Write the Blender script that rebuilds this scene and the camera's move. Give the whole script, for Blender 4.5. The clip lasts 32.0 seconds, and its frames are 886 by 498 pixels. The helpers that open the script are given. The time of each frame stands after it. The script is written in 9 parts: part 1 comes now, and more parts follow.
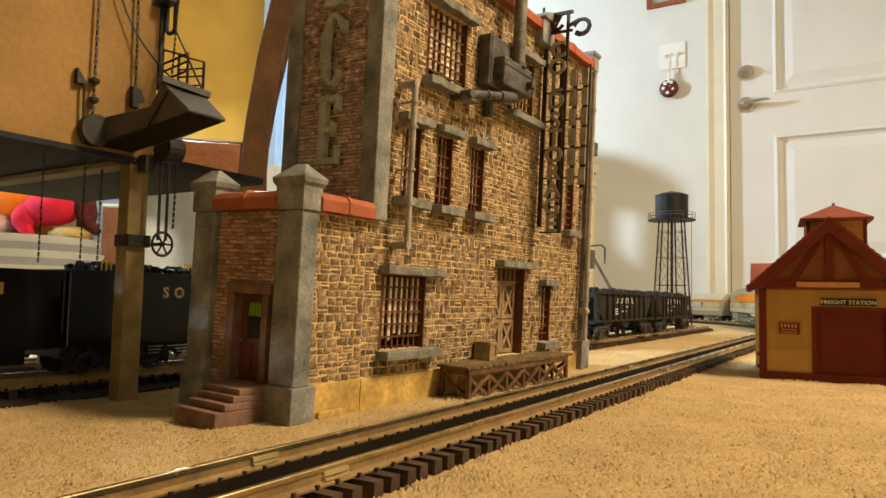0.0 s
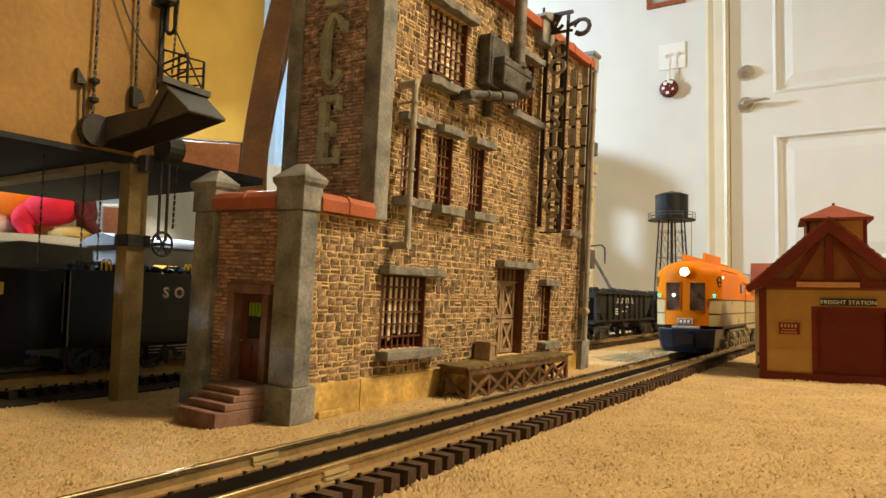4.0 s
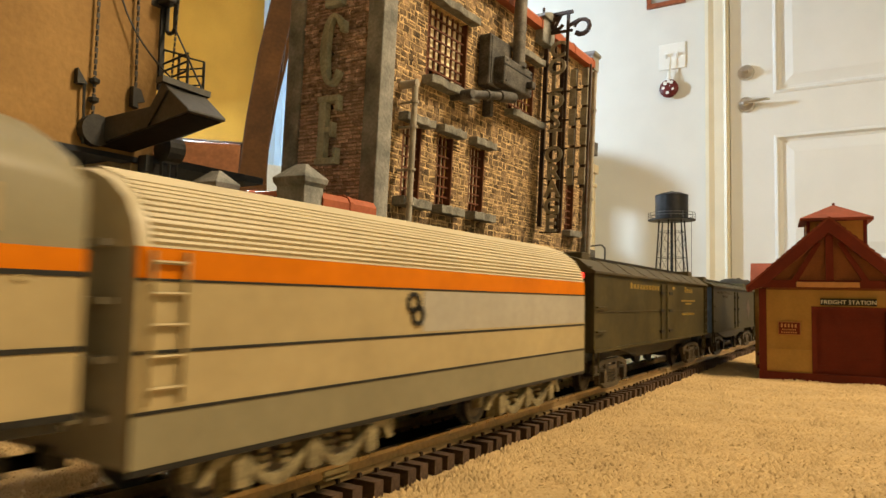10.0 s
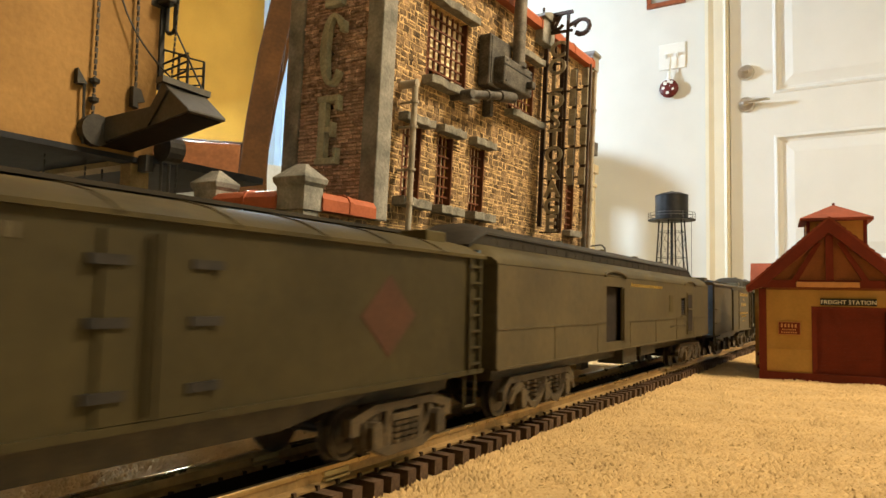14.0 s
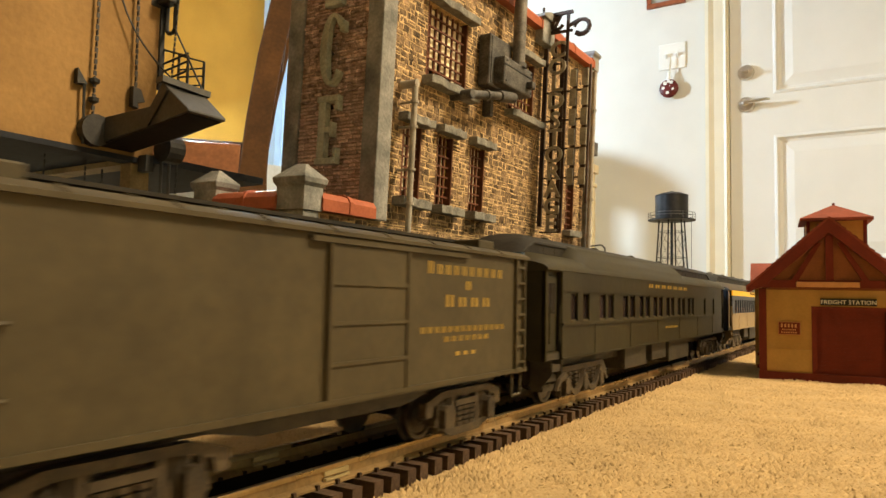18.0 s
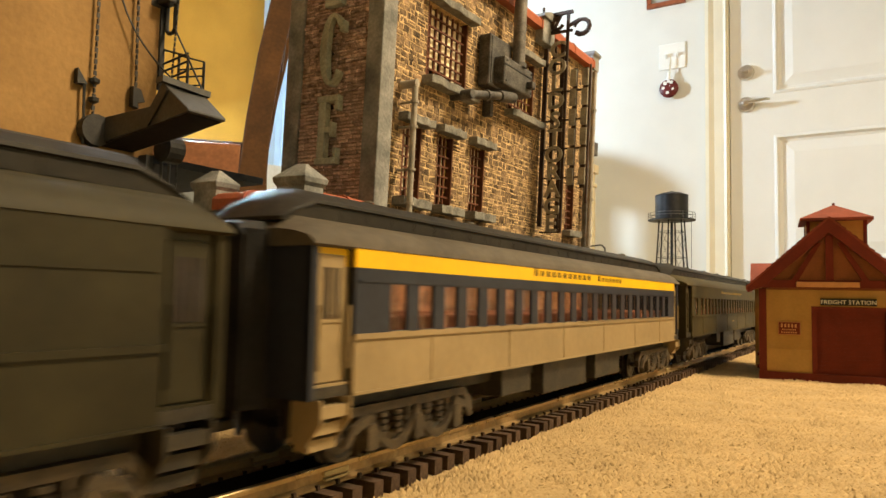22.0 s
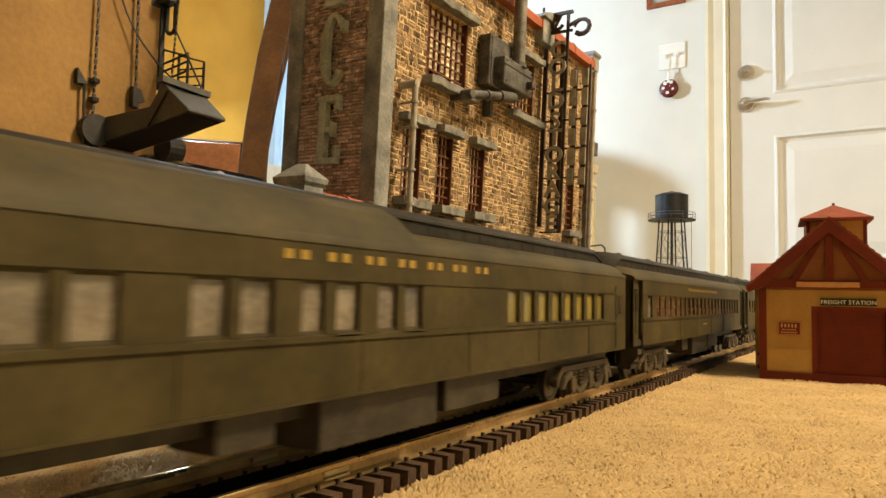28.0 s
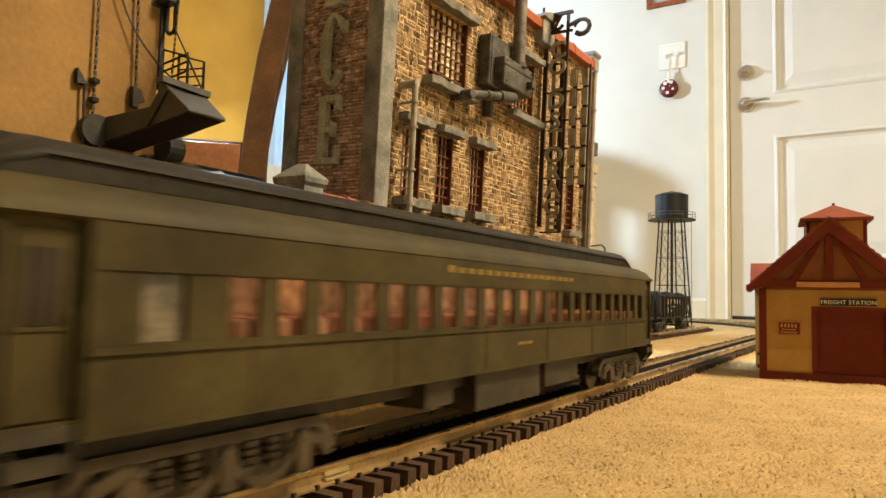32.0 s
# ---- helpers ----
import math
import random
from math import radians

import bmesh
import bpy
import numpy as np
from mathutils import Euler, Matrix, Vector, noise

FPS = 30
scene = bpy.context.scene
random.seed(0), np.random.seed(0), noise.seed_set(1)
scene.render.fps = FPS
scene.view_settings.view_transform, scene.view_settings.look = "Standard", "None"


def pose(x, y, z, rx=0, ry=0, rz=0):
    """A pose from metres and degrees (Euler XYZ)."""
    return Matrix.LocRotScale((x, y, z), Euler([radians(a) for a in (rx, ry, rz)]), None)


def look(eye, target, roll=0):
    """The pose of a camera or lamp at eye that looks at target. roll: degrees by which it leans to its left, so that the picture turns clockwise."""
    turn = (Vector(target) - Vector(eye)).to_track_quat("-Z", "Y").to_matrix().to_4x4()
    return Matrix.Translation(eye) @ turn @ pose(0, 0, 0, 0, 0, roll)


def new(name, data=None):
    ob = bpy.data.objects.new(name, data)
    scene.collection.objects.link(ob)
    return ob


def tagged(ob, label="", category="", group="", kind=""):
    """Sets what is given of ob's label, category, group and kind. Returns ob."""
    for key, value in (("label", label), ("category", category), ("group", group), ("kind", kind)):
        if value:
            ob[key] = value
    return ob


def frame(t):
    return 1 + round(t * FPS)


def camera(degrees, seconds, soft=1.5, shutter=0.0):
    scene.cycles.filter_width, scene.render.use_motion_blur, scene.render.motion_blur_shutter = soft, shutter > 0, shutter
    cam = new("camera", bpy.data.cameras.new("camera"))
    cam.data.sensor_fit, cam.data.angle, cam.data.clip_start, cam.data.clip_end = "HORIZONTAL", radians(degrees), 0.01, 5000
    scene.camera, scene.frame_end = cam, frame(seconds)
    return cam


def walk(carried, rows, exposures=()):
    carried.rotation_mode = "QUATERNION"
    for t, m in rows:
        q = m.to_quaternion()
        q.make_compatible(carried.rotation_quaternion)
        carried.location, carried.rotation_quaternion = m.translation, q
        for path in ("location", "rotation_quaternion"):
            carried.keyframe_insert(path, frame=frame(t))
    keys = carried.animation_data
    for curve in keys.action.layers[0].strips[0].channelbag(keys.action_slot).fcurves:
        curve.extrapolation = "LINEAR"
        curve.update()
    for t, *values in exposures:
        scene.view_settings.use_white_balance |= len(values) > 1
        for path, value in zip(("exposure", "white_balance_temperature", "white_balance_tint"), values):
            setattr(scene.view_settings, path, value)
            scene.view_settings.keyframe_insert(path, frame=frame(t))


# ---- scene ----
from math import sin, cos, pi, atan2, hypot

# The place is a carpeted room with an O gauge railway on the floor.
# x = 0 is the middle of the main track, y runs away along it, z = 0 is the carpet.

# ---- camera: stands on the carpet ----
cam = camera(65.45, 32.0, soft=1.5, shutter=0.5)
EYE = pose(0.168, 0.0, 0.067, 94.004, -1.172, 31.874)
walk(cam, [(0.0, EYE), (32.0, EYE)], [(0.0, -0.05), (5.5, -0.05), (6.4, -0.12), (7.0, -0.24), (8.0, -0.16), (9.0, -0.06), (11.0, -0.06), (12.0, 0.15), (13.0, 0.19),
                                      (22.0, 0.19), (24.0, 0.14), (26.5, 0.16), (32.0, 0.15)])

# ---- light: daylight through two windows, one warm lamp ----
world = bpy.data.worlds.new("world")
scene.world = world
world.use_nodes = True
wn = world.node_tree.nodes
sky = wn.new("ShaderNodeTexSky")
sky.sky_type, sky.sun_disc = "NISHITA", False
sky.sun_elevation, sky.sun_rotation = radians(35), radians(200)
world.node_tree.links.new(sky.outputs[0], wn["Background"].inputs["Color"])
wn["Background"].inputs["Strength"].default_value = 0.12
scene.view_settings.exposure = 0.0


def area_lamp(name, eye, target, sx, sy, watts, colour, spread=180):
    data = bpy.data.lights.new(name, "AREA")
    data.shape, data.size, data.size_y, data.energy, data.color = "RECTANGLE", sx, sy, watts, colour
    data.spread = radians(spread)
    ob = new(name, data)
    ob.matrix_world = look(eye, target)
    return ob


# window daylight from the left, far end and near end, and the warm lamp under the ceiling
area_lamp("window_light_far", (-2.50, 2.05, 1.25), (0.3, 2.35, 0.35), 0.18, 0.22, 69.0, (0.63, 0.83, 1.0))
area_lamp("window_light_curtain", (-2.625, 2.78, 1.28), (0.0, 2.78, 1.28), 0.36, 1.2, 3.5, (0.66, 0.84, 1.0))
area_lamp("window_light_near", (-2.50, -0.9, 1.25), (0.2, 0.3, 0.1), 1.2, 1.2, 62.0, (0.60, 0.80, 1.0), 76)
area_lamp("ceiling_lamp_light", (0.95, 0.80, 1.42), (0.0, 0.80, 0.0), 0.35, 0.35, 46.0, (1.0, 0.785, 0.50))


# ---- materials ----
def mat(name, colour, rough=0.6, metal=0.0, var=0.25, scale=60.0, bump=0.15, bscale=None, tint=None, wear=0.0, glow=None, per=0.0, spec=None):
    """A procedural surface: base colour broken by two scales of noise, with fine relief.
    per: spread of brightness from piece to piece."""
    m = bpy.data.materials.new(name)
    m.use_nodes = True
    nt = m.node_tree
    n, lk = nt.nodes, nt.links
    b = n["Principled BSDF"]
    b.inputs["Roughness"].default_value, b.inputs["Metallic"].default_value = rough, metal
    b.inputs["Specular IOR Level"].default_value = spec if spec is not None else 0.5 if metal or rough < 0.2 else 0.22
    tc = n.new("ShaderNodeTexCoord")
    big, fine = n.new("ShaderNodeTexNoise"), n.new("ShaderNodeTexNoise")
    big.inputs["Scale"].default_value, big.inputs["Detail"].default_value = scale, 4
    fine.inputs["Scale"].default_value, fine.inputs["Detail"].default_value = (bscale or scale * 8), 6
    lk.new(tc.outputs["Object"], big.inputs["Vector"])
    lk.new(tc.outputs["Object"], fine.inputs["Vector"])
    c1 = [max(0.0, c * (1 - var)) for c in colour]
    c2 = [min(1.0, c * (1 + var)) for c in (tint or colour)]
    mix = n.new("ShaderNodeMix")
    mix.data_type = "RGBA"
    mix.inputs[6].default_value, mix.inputs[7].default_value = (*c1, 1), (*c2, 1)
    ramp = n.new("ShaderNodeMapRange")
    ramp.inputs[1].default_value, ramp.inputs[2].default_value = 0.32, 0.68
    lk.new(big.outputs["Fac"], ramp.inputs[0])
    lk.new(ramp.outputs[0], mix.inputs[0])
    out = mix.outputs[2]
    m2 = n.new("ShaderNodeMix")
    m2.data_type, m2.blend_type = "RGBA", "MULTIPLY"
    m2.inputs[0].default_value = 1.0
    r2 = n.new("ShaderNodeMapRange")
    r2.inputs[1].default_value, r2.inputs[2].default_value = 0.3, 0.7
    r2.inputs[3].default_value, r2.inputs[4].default_value = 1 - var * 0.8, 1 + var * 0.25
    lk.new(fine.outputs["Fac"], r2.inputs[0])
    lk.new(out, m2.inputs[6])
    lk.new(r2.outputs[0], m2.inputs[7])
    out = m2.outputs[2]
    if per:
        info, geo = n.new("ShaderNodeObjectInfo"), n.new("ShaderNodeNewGeometry")
        add, fr = n.new("ShaderNodeMath"), n.new("ShaderNodeMath")
        add.operation, fr.operation = "ADD", "FRACT"
        lk.new(info.outputs["Random"], add.inputs[0])
        lk.new(geo.outputs["Random Per Island"], add.inputs[1])
        lk.new(add.outputs[0], fr.inputs[0])
        r3 = n.new("ShaderNodeMapRange")
        r3.inputs[3].default_value, r3.inputs[4].default_value = 1 - per, 1 + per
        lk.new(fr.outputs[0], r3.inputs[0])
        m3 = n.new("ShaderNodeMix")
        m3.data_type, m3.blend_type = "RGBA", "MULTIPLY"
        m3.inputs[0].default_value = 1.0
        lk.new(out, m3.inputs[6])
        lk.new(r3.outputs[0], m3.inputs[7])
        out = m3.outputs[2]
    lk.new(out, b.inputs["Base Color"])
    if wear:
        rr = n.new("ShaderNodeMapRange")
        rr.inputs[3].default_value, rr.inputs[4].default_value = max(0.05, rough - wear), min(1, rough + wear)
        lk.new(big.outputs["Fac"], rr.inputs[0])
        lk.new(rr.outputs[0], b.inputs["Roughness"])
    if bump:
        bp = n.new("ShaderNodeBump")
        bp.inputs["Strength"].default_value = bump
        bp.inputs["Distance"].default_value = 0.6 / (bscale or scale * 8)
        lk.new(fine.outputs["Fac"], bp.inputs["Height"])
        lk.new(bp.outputs[0], b.inputs["Normal"])
    if glow:
        b.inputs["Emission Color"].default_value = (*glow[:3], 1)
        b.inputs["Emission Strength"].default_value = glow[3]
    return m


def glass(name, colour=(0.9, 0.95, 0.95), rough=0.05, trans=1.0):
    m = bpy.data.materials.new(name)
    m.use_nodes = True
    b = m.node_tree.nodes["Principled BSDF"]
    b.inputs["Base Color"].default_value = (*colour, 1)
    b.inputs["Roughness"].default_value = rough
    b.inputs["Transmission Weight"].default_value = trans
    b.inputs["IOR"].default_value = 1.2
    return m


def cloth(name, colour):
    """Thin fabric that lets part of the daylight through."""
    m = mat(name, colour, 0.8, 0, 0.06, 20, 0.2, 300)
    n, lk = m.node_tree.nodes, m.node_tree.links
    tr, mx = n.new("ShaderNodeBsdfTranslucent"), n.new("ShaderNodeMixShader")
    tr.inputs["Color"].default_value = (*colour, 1)
    mx.inputs[0].default_value = 0.6
    lk.new(n["Principled BSDF"].outputs[0], mx.inputs[1])
    lk.new(tr.outputs[0], mx.inputs[2])
    lk.new(mx.outputs[0], n["Material Output"].inputs["Surface"])
    return m


M = {
    "carpet": mat("carpet_pile", (0.442, 0.306, 0.142), 0.95, 0, 0.10, 22, 0.25, 420, per=0.05),
    "wall_white": mat("white_wall_paint", (0.72, 0.705, 0.665), 0.7, 0, 0.03, 6, 0.1, 220),
    "wall_yellow": mat("yellow_wall_paint", (0.60, 0.32, 0.048), 0.8, 0, 0.08, 5, 0.12, 160),
    "wall_cream": mat("cream_wall_paint", (0.70, 0.55, 0.29), 0.8, 0, 0.06, 5, 0.12, 160),
    "door_white": mat("white_door_paint", (0.76, 0.74, 0.70), 0.42, 0, 0.02, 8, 0.05, 300),
    "trim": mat("cream_trim_paint", (0.80, 0.74, 0.60), 0.45, 0, 0.04, 9, 0.05, 250),
    "ceiling": mat("ceiling_paint", (0.8, 0.78, 0.74), 0.9, 0, 0.03, 5, 0.2, 120),
    "nickel": mat("satin_nickel", (0.62, 0.57, 0.50), 0.28, 1.0, 0.08, 60, 0.02),
    "plastic_white": mat("white_plastic", (0.82, 0.80, 0.76), 0.35, 0, 0.02, 20, 0.0),
    "steel": mat("rail_steel", (0.50, 0.38, 0.20), 0.28, 0.9, 0.2, 40, 0.08, wear=0.12),
    "rail_web": mat("weathered_rail_side", (0.36, 0.235, 0.10), 0.42, 0.45, 0.25, 60, 0.12),
    # near-black ties, and a sheet coloured as the shade below the tower
    "tie_dark": mat("near_black_tie", (0.016, 0.011, 0.008), 0.75, 0, 0.4, 120, 0.4, 700),
    "shade_mat": mat("dark_shade_sheet", (0.030, 0.022, 0.015), 0.9, 0, 0.3, 60, 0.4, 500),
    "gable_shade": mat("shaded_brown_panel", (0.24, 0.085, 0.028), 0.6, 0, 0.12, 80, 0.08),
    "tie": mat("dark_brown_tie", (0.062, 0.037, 0.022), 0.7, 0, 0.4, 120, 0.4, 700, per=0.25),
    "stone": mat("rubble_stone", (0.168, 0.110, 0.061), 0.85, 0, 0.5, 170, 1.0, 800, tint=(0.270, 0.178, 0.098), per=0.42),
    "mortar": mat("tan_mortar", (0.60, 0.415, 0.205), 0.9, 0, 0.40, 160, 1.0, 800),
    "brick": mat("brown_brick", (0.35, 0.195, 0.140), 0.85, 0, 0.45, 190, 1.0, 700, tint=(0.48, 0.30, 0.21), per=0.42),
    "brick_dark": mat("dark_brown_brick", (0.40, 0.265, 0.210), 0.85, 0, 0.45, 190, 1.0, 700, tint=(0.52, 0.385, 0.315), per=0.38),
    "brick_mortar": mat("brick_mortar", (0.30, 0.215, 0.155), 0.9, 0, 0.25, 120, 0.4, 900),
    "concrete": mat("grey_concrete", (0.20, 0.205, 0.195), 0.8, 0, 0.35, 50, 0.35, 500, tint=(0.27, 0.26, 0.235)),
    "sill": mat("grey_stone_sill", (0.23, 0.22, 0.19), 0.85, 0, 0.35, 120, 0.6, 700),
    "coping": mat("orange_red_coping", (0.37, 0.105, 0.050), 0.5, 0, 0.15, 60, 0.1),
    "raw_wood": mat("varnished_plywood", (0.55, 0.36, 0.110), 0.5, 0, 0.32, 60, 0.15, 300),
    "win_frame": mat("red_brown_window_paint", (0.13, 0.048, 0.024), 0.6, 0, 0.2, 100, 0.1),
    "shade_yellow": mat("yellow_window_blind", (0.62, 0.50, 0.16), 0.8, 0, 0.15, 80, 0.1),
    "shade_cream": mat("cream_window_blind", (0.72, 0.62, 0.42), 0.8, 0, 0.15, 80, 0.1, per=0.3),
    # near black that stands in for shade inside openings and recesses
    "dark": mat("interior_shade_black", (0.02, 0.014, 0.01), 0.9, 0, 0.3, 50, 0.0),
    "door_brown": mat("brown_door_paint", (0.13, 0.042, 0.024), 0.55, 0, 0.25, 90, 0.15),
    "brownstone": mat("brownstone", (0.22, 0.125, 0.095), 0.8, 0, 0.25, 90, 0.3, 600),
    "old_wood": mat("weathered_timber", (0.15, 0.080, 0.040), 0.75, 0, 0.4, 110, 0.4, 600, per=0.15),
    "deck_wood": mat("mossy_deck_timber", (0.135, 0.098, 0.042), 0.6, 0, 0.45, 130, 0.4, 600, tint=(0.20, 0.140, 0.060), per=0.14),
    "crate": mat("crate_timber", (0.36, 0.24, 0.135), 0.75, 0, 0.3, 110, 0.3, 600),
    "pipe": mat("grey_pipe_paint", (0.36, 0.32, 0.26), 0.55, 0, 0.2, 90, 0.1),
    "grey_metal": mat("dark_grey_metal", (0.092, 0.083, 0.072), 0.6, 0.15, 0.6, 110, 0.3),
    "flue_metal": mat("weathered_flue_metal", (0.175, 0.155, 0.130), 0.6, 0.1, 0.4, 90, 0.2),
    "sign_metal": mat("aged_sign_letters", (0.36, 0.325, 0.25), 0.55, 0.2, 0.35, 120, 0.15),
    "ice_letter": mat("green_grey_letters", (0.38, 0.39, 0.305), 0.6, 0.1, 0.3, 70, 0.15),
    "rust": mat("rusty_steel_frame", (0.060, 0.034, 0.022), 0.75, 0.2, 0.4, 150, 0.3),
    "black": mat("satin_black_paint", (0.012, 0.011, 0.011), 0.45, 0, 0.3, 60, 0.05),
    "black_gloss": mat("gloss_black_paint", (0.004, 0.004, 0.004), 0.16, 0, 0.2, 40, 0.03),
    "coal": mat("coal", (0.022, 0.020, 0.019), 0.5, 0, 0.5, 200, 1.0, 500),
    "iron": mat("dark_iron", (0.035, 0.032, 0.028), 0.5, 0.3, 0.3, 120, 0.15),
    "tan_board": mat("tan_painted_board", (0.26, 0.143, 0.045), 0.75, 0, 0.14, 16, 0.2, 260, tint=(0.29, 0.165, 0.054)),
    "post": mat("olive_tan_timber", (0.27, 0.19, 0.085), 0.65, 0, 0.2, 70, 0.15),
    "station_wall": mat("ochre_clapboard", (0.47, 0.275, 0.078), 0.6, 0, 0.08, 60, 0.08),
    "station_red": mat("barn_red_paint", (0.15, 0.022, 0.010), 0.6, 0, 0.12, 80, 0.08),
    "station_roof": mat("red_roof", (0.22, 0.052, 0.025), 0.6, 0, 0.15, 70, 0.15, per=0.15),
    "sign_black": mat("black_sign_board", (0.014, 0.015, 0.013), 0.5, 0, 0.2, 80, 0.03),
    "sign_white": mat("white_sign_paint", (0.72, 0.70, 0.62), 0.6, 0, 0.05, 80, 0.0),
    "plaque": mat("pink_wood_plaque", (0.55, 0.27, 0.11), 0.55, 0, 0.1, 60, 0.05),
    "chair_wood": mat("dark_stained_wood", (0.085, 0.036, 0.009), 0.7, 0, 0.3, 14, 0.05, 120),
    "curtain": cloth("pale_blue_curtain", (0.70, 0.80, 0.88)),
    "quilt": mat("white_plush_fabric", (0.70, 0.78, 0.88), 0.95, 0, 0.12, 12, 0.7, 160),
    "stripe_a": mat("pale_striped_fabric", (0.46, 0.46, 0.45), 0.9, 0, 0.06, 30, 0.3, 400),
    "stripe_b": mat("grey_striped_fabric", (0.27, 0.28, 0.29), 0.9, 0, 0.06, 30, 0.3, 400),
    "plush_red": mat("red_plush", (0.62, 0.018, 0.045), 0.85, 0, 0.12, 30, 0.6, 400),
    "plush_orange": mat("orange_plush", (0.80, 0.20, 0.015), 0.85, 0, 0.1, 25, 0.6, 400),
    "plush_tan": mat("tan_plush", (0.55, 0.38, 0.14), 0.9, 0, 0.2, 25, 0.6, 400),
    "plaid": mat("dark_plaid_cloth", (0.10, 0.02, 0.025), 0.9, 0, 0.5, 60, 0.2, 400),
    # rolling stock
    "orange": mat("orange_loco_paint", (0.56, 0.150, 0.001), 0.50, 0, 0.08, 25, 0.03, wear=0.06, spec=0.08),
    "cream": mat("pale_grey_loco_paint", (0.375, 0.285, 0.140), 0.50, 0, 0.08, 25, 0.03, wear=0.06),
    "loco_grey": mat("olive_grey_loco_paint", (0.215, 0.182, 0.105), 0.42, 0, 0.08, 25, 0.04, wear=0.06),
    "panel_grey": mat("grey_louvre_panel", (0.31, 0.235, 0.115), 0.5, 0, 0.1, 60, 0.05),
    "stripe_black": mat("black_stripe_paint", (0.02, 0.018, 0.015), 0.45, 0, 0.1, 60, 0.0),
    "navy": mat("dark_navy_pilot", (0.010, 0.012, 0.021), 0.28, 0, 0.2, 40, 0.04),
    "truck_grey": mat("tan_grey_truck_frame", (0.235, 0.188, 0.098), 0.55, 0, 0.5, 120, 0.3),
    "truck_dark": mat("dirty_dark_truck", (0.036, 0.028, 0.015), 0.6, 0.1, 0.5, 120, 0.3),
    "truck_rust": mat("dusty_brown_truck", (0.056, 0.038, 0.017), 0.6, 0.05, 0.5, 130, 0.3),
    "wheel": mat("blackened_wheel_steel", (0.09, 0.085, 0.08), 0.35, 0.8, 0.25, 80, 0.05),
    "olive": mat("dusty_pullman_green", (0.046, 0.0352, 0.0112), 0.62, 0, 0.25, 30, 0.05, 260, tint=(0.057, 0.043, 0.0145), wear=0.08, spec=0.18),
    "olive_black": mat("dark_olive_black", (0.036, 0.0285, 0.0108), 0.62, 0, 0.22, 30, 0.05, 260, wear=0.08, spec=0.18),
    "olive_deep": mat("deep_olive_green", (0.028, 0.0228, 0.0088), 0.5, 0, 0.25, 30, 0.06, 260, wear=0.08, spec=0.22),
    "olive_light": mat("faded_olive", (0.066, 0.0500, 0.0225), 0.64, 0, 0.20, 30, 0.06, 260, wear=0.06, spec=0.28),
    # clerestory darker than the deck roof: overhang shade put into the colour
    "cler_dark": mat("shaded_clerestory", (0.022, 0.0175, 0.0105), 0.6, 0, 0.35, 50, 0.12, 300),
    "roof_black": mat("weathered_black_roof", (0.030, 0.024, 0.016), 0.75, 0, 0.3, 40, 0.15, 300),
    "roof_grey": mat("weathered_grey_roof", (0.100, 0.080, 0.054), 0.75, 0, 0.2, 40, 0.12, 300),
    "blue_end": mat("steel_blue_end_paint", (0.100, 0.155, 0.24), 0.45, 0, 0.2, 40, 0.05),
    "yellow": mat("yellow_band_paint", (0.82, 0.48, 0.006), 0.42, 0, 0.05, 30, 0.02),
    "coach_blue": mat("dark_slate_blue_paint", (0.030, 0.032, 0.040), 0.42, 0, 0.15, 40, 0.03),
    "coach_grey": mat("warm_grey_coach_paint", (0.30, 0.215, 0.105), 0.48, 0, 0.1, 30, 0.05),
    "gold": mat("gold_lettering", (0.34, 0.22, 0.04), 0.45, 0, 0.1, 90, 0.0),
    "dull_letter": mat("faded_lettering", (0.080, 0.066, 0.040), 0.6, 0, 0.3, 90, 0.0),
    "red_emblem": mat("dull_red_emblem", (0.050, 0.0205, 0.0105), 0.55, 0, 0.2, 60, 0.0),
    "seat_red": mat("red_brown_seat", (0.32, 0.13, 0.07), 0.7, 0, 0.2, 60, 0.0),
    "coach_lamp": mat("coach_interior_lamp", (1.0, 0.8, 0.5), 0.5, 0, 0, 10, 0, glow=(1.0, 0.62, 0.32, 11.0)),
    "headlight": mat("headlight_lens", (1.0, 0.95, 0.85), 0.2, 0, 0, 10, 0, glow=(1.0, 0.82, 0.52, 9.0)),
    "marker_green": mat("green_marker_lens", (0.1, 0.9, 0.5), 0.2, 0, 0, 10, 0, glow=(0.02, 0.75, 0.42, 1.6)),
    "number_lamp": mat("lit_number_board", (1.0, 0.9, 0.7), 0.3, 0, 0, 10, 0, glow=(1.0, 0.82, 0.55, 3.5)),
    "marker_red": mat("red_marker_lens", (0.7, 0.03, 0.02), 0.3, 0, 0, 10, 0, glow=(0.9, 0.04, 0.02, 1.2)),
    "pane": glass("window_glass"),
    "pane_dusk": mat("dusky_window_glass", (0.030, 0.022, 0.021), 0.10, 0, 0.35, 90, 0.0, per=0.35, spec=0.2),
    "pane_dark": mat("dark_window_glass", (0.03, 0.028, 0.025), 0.08, 0, 0.1, 40, 0.0),
    "pane_pale": mat("pale_window_blind_glass", (0.18, 0.15, 0.11), 0.12, 0, 0.35, 90, 0.0, per=0.3),
    "pane_yellow": mat("yellowed_window_glass", (0.22, 0.17, 0.04), 0.15, 0, 0.1, 60, 0.0, per=0.25),
    "diaphragm": mat("black_bellows", (0.022, 0.020, 0.018), 0.7, 0, 0.3, 90, 0.1),
    "sack": mat("dark_red_medallion", (0.13, 0.020, 0.018), 0.4, 0, 0.35, 38, 0.05),
    "frame_wood": mat("red_picture_frame", (0.30, 0.09, 0.04), 0.4, 0, 0.2, 40, 0.05),
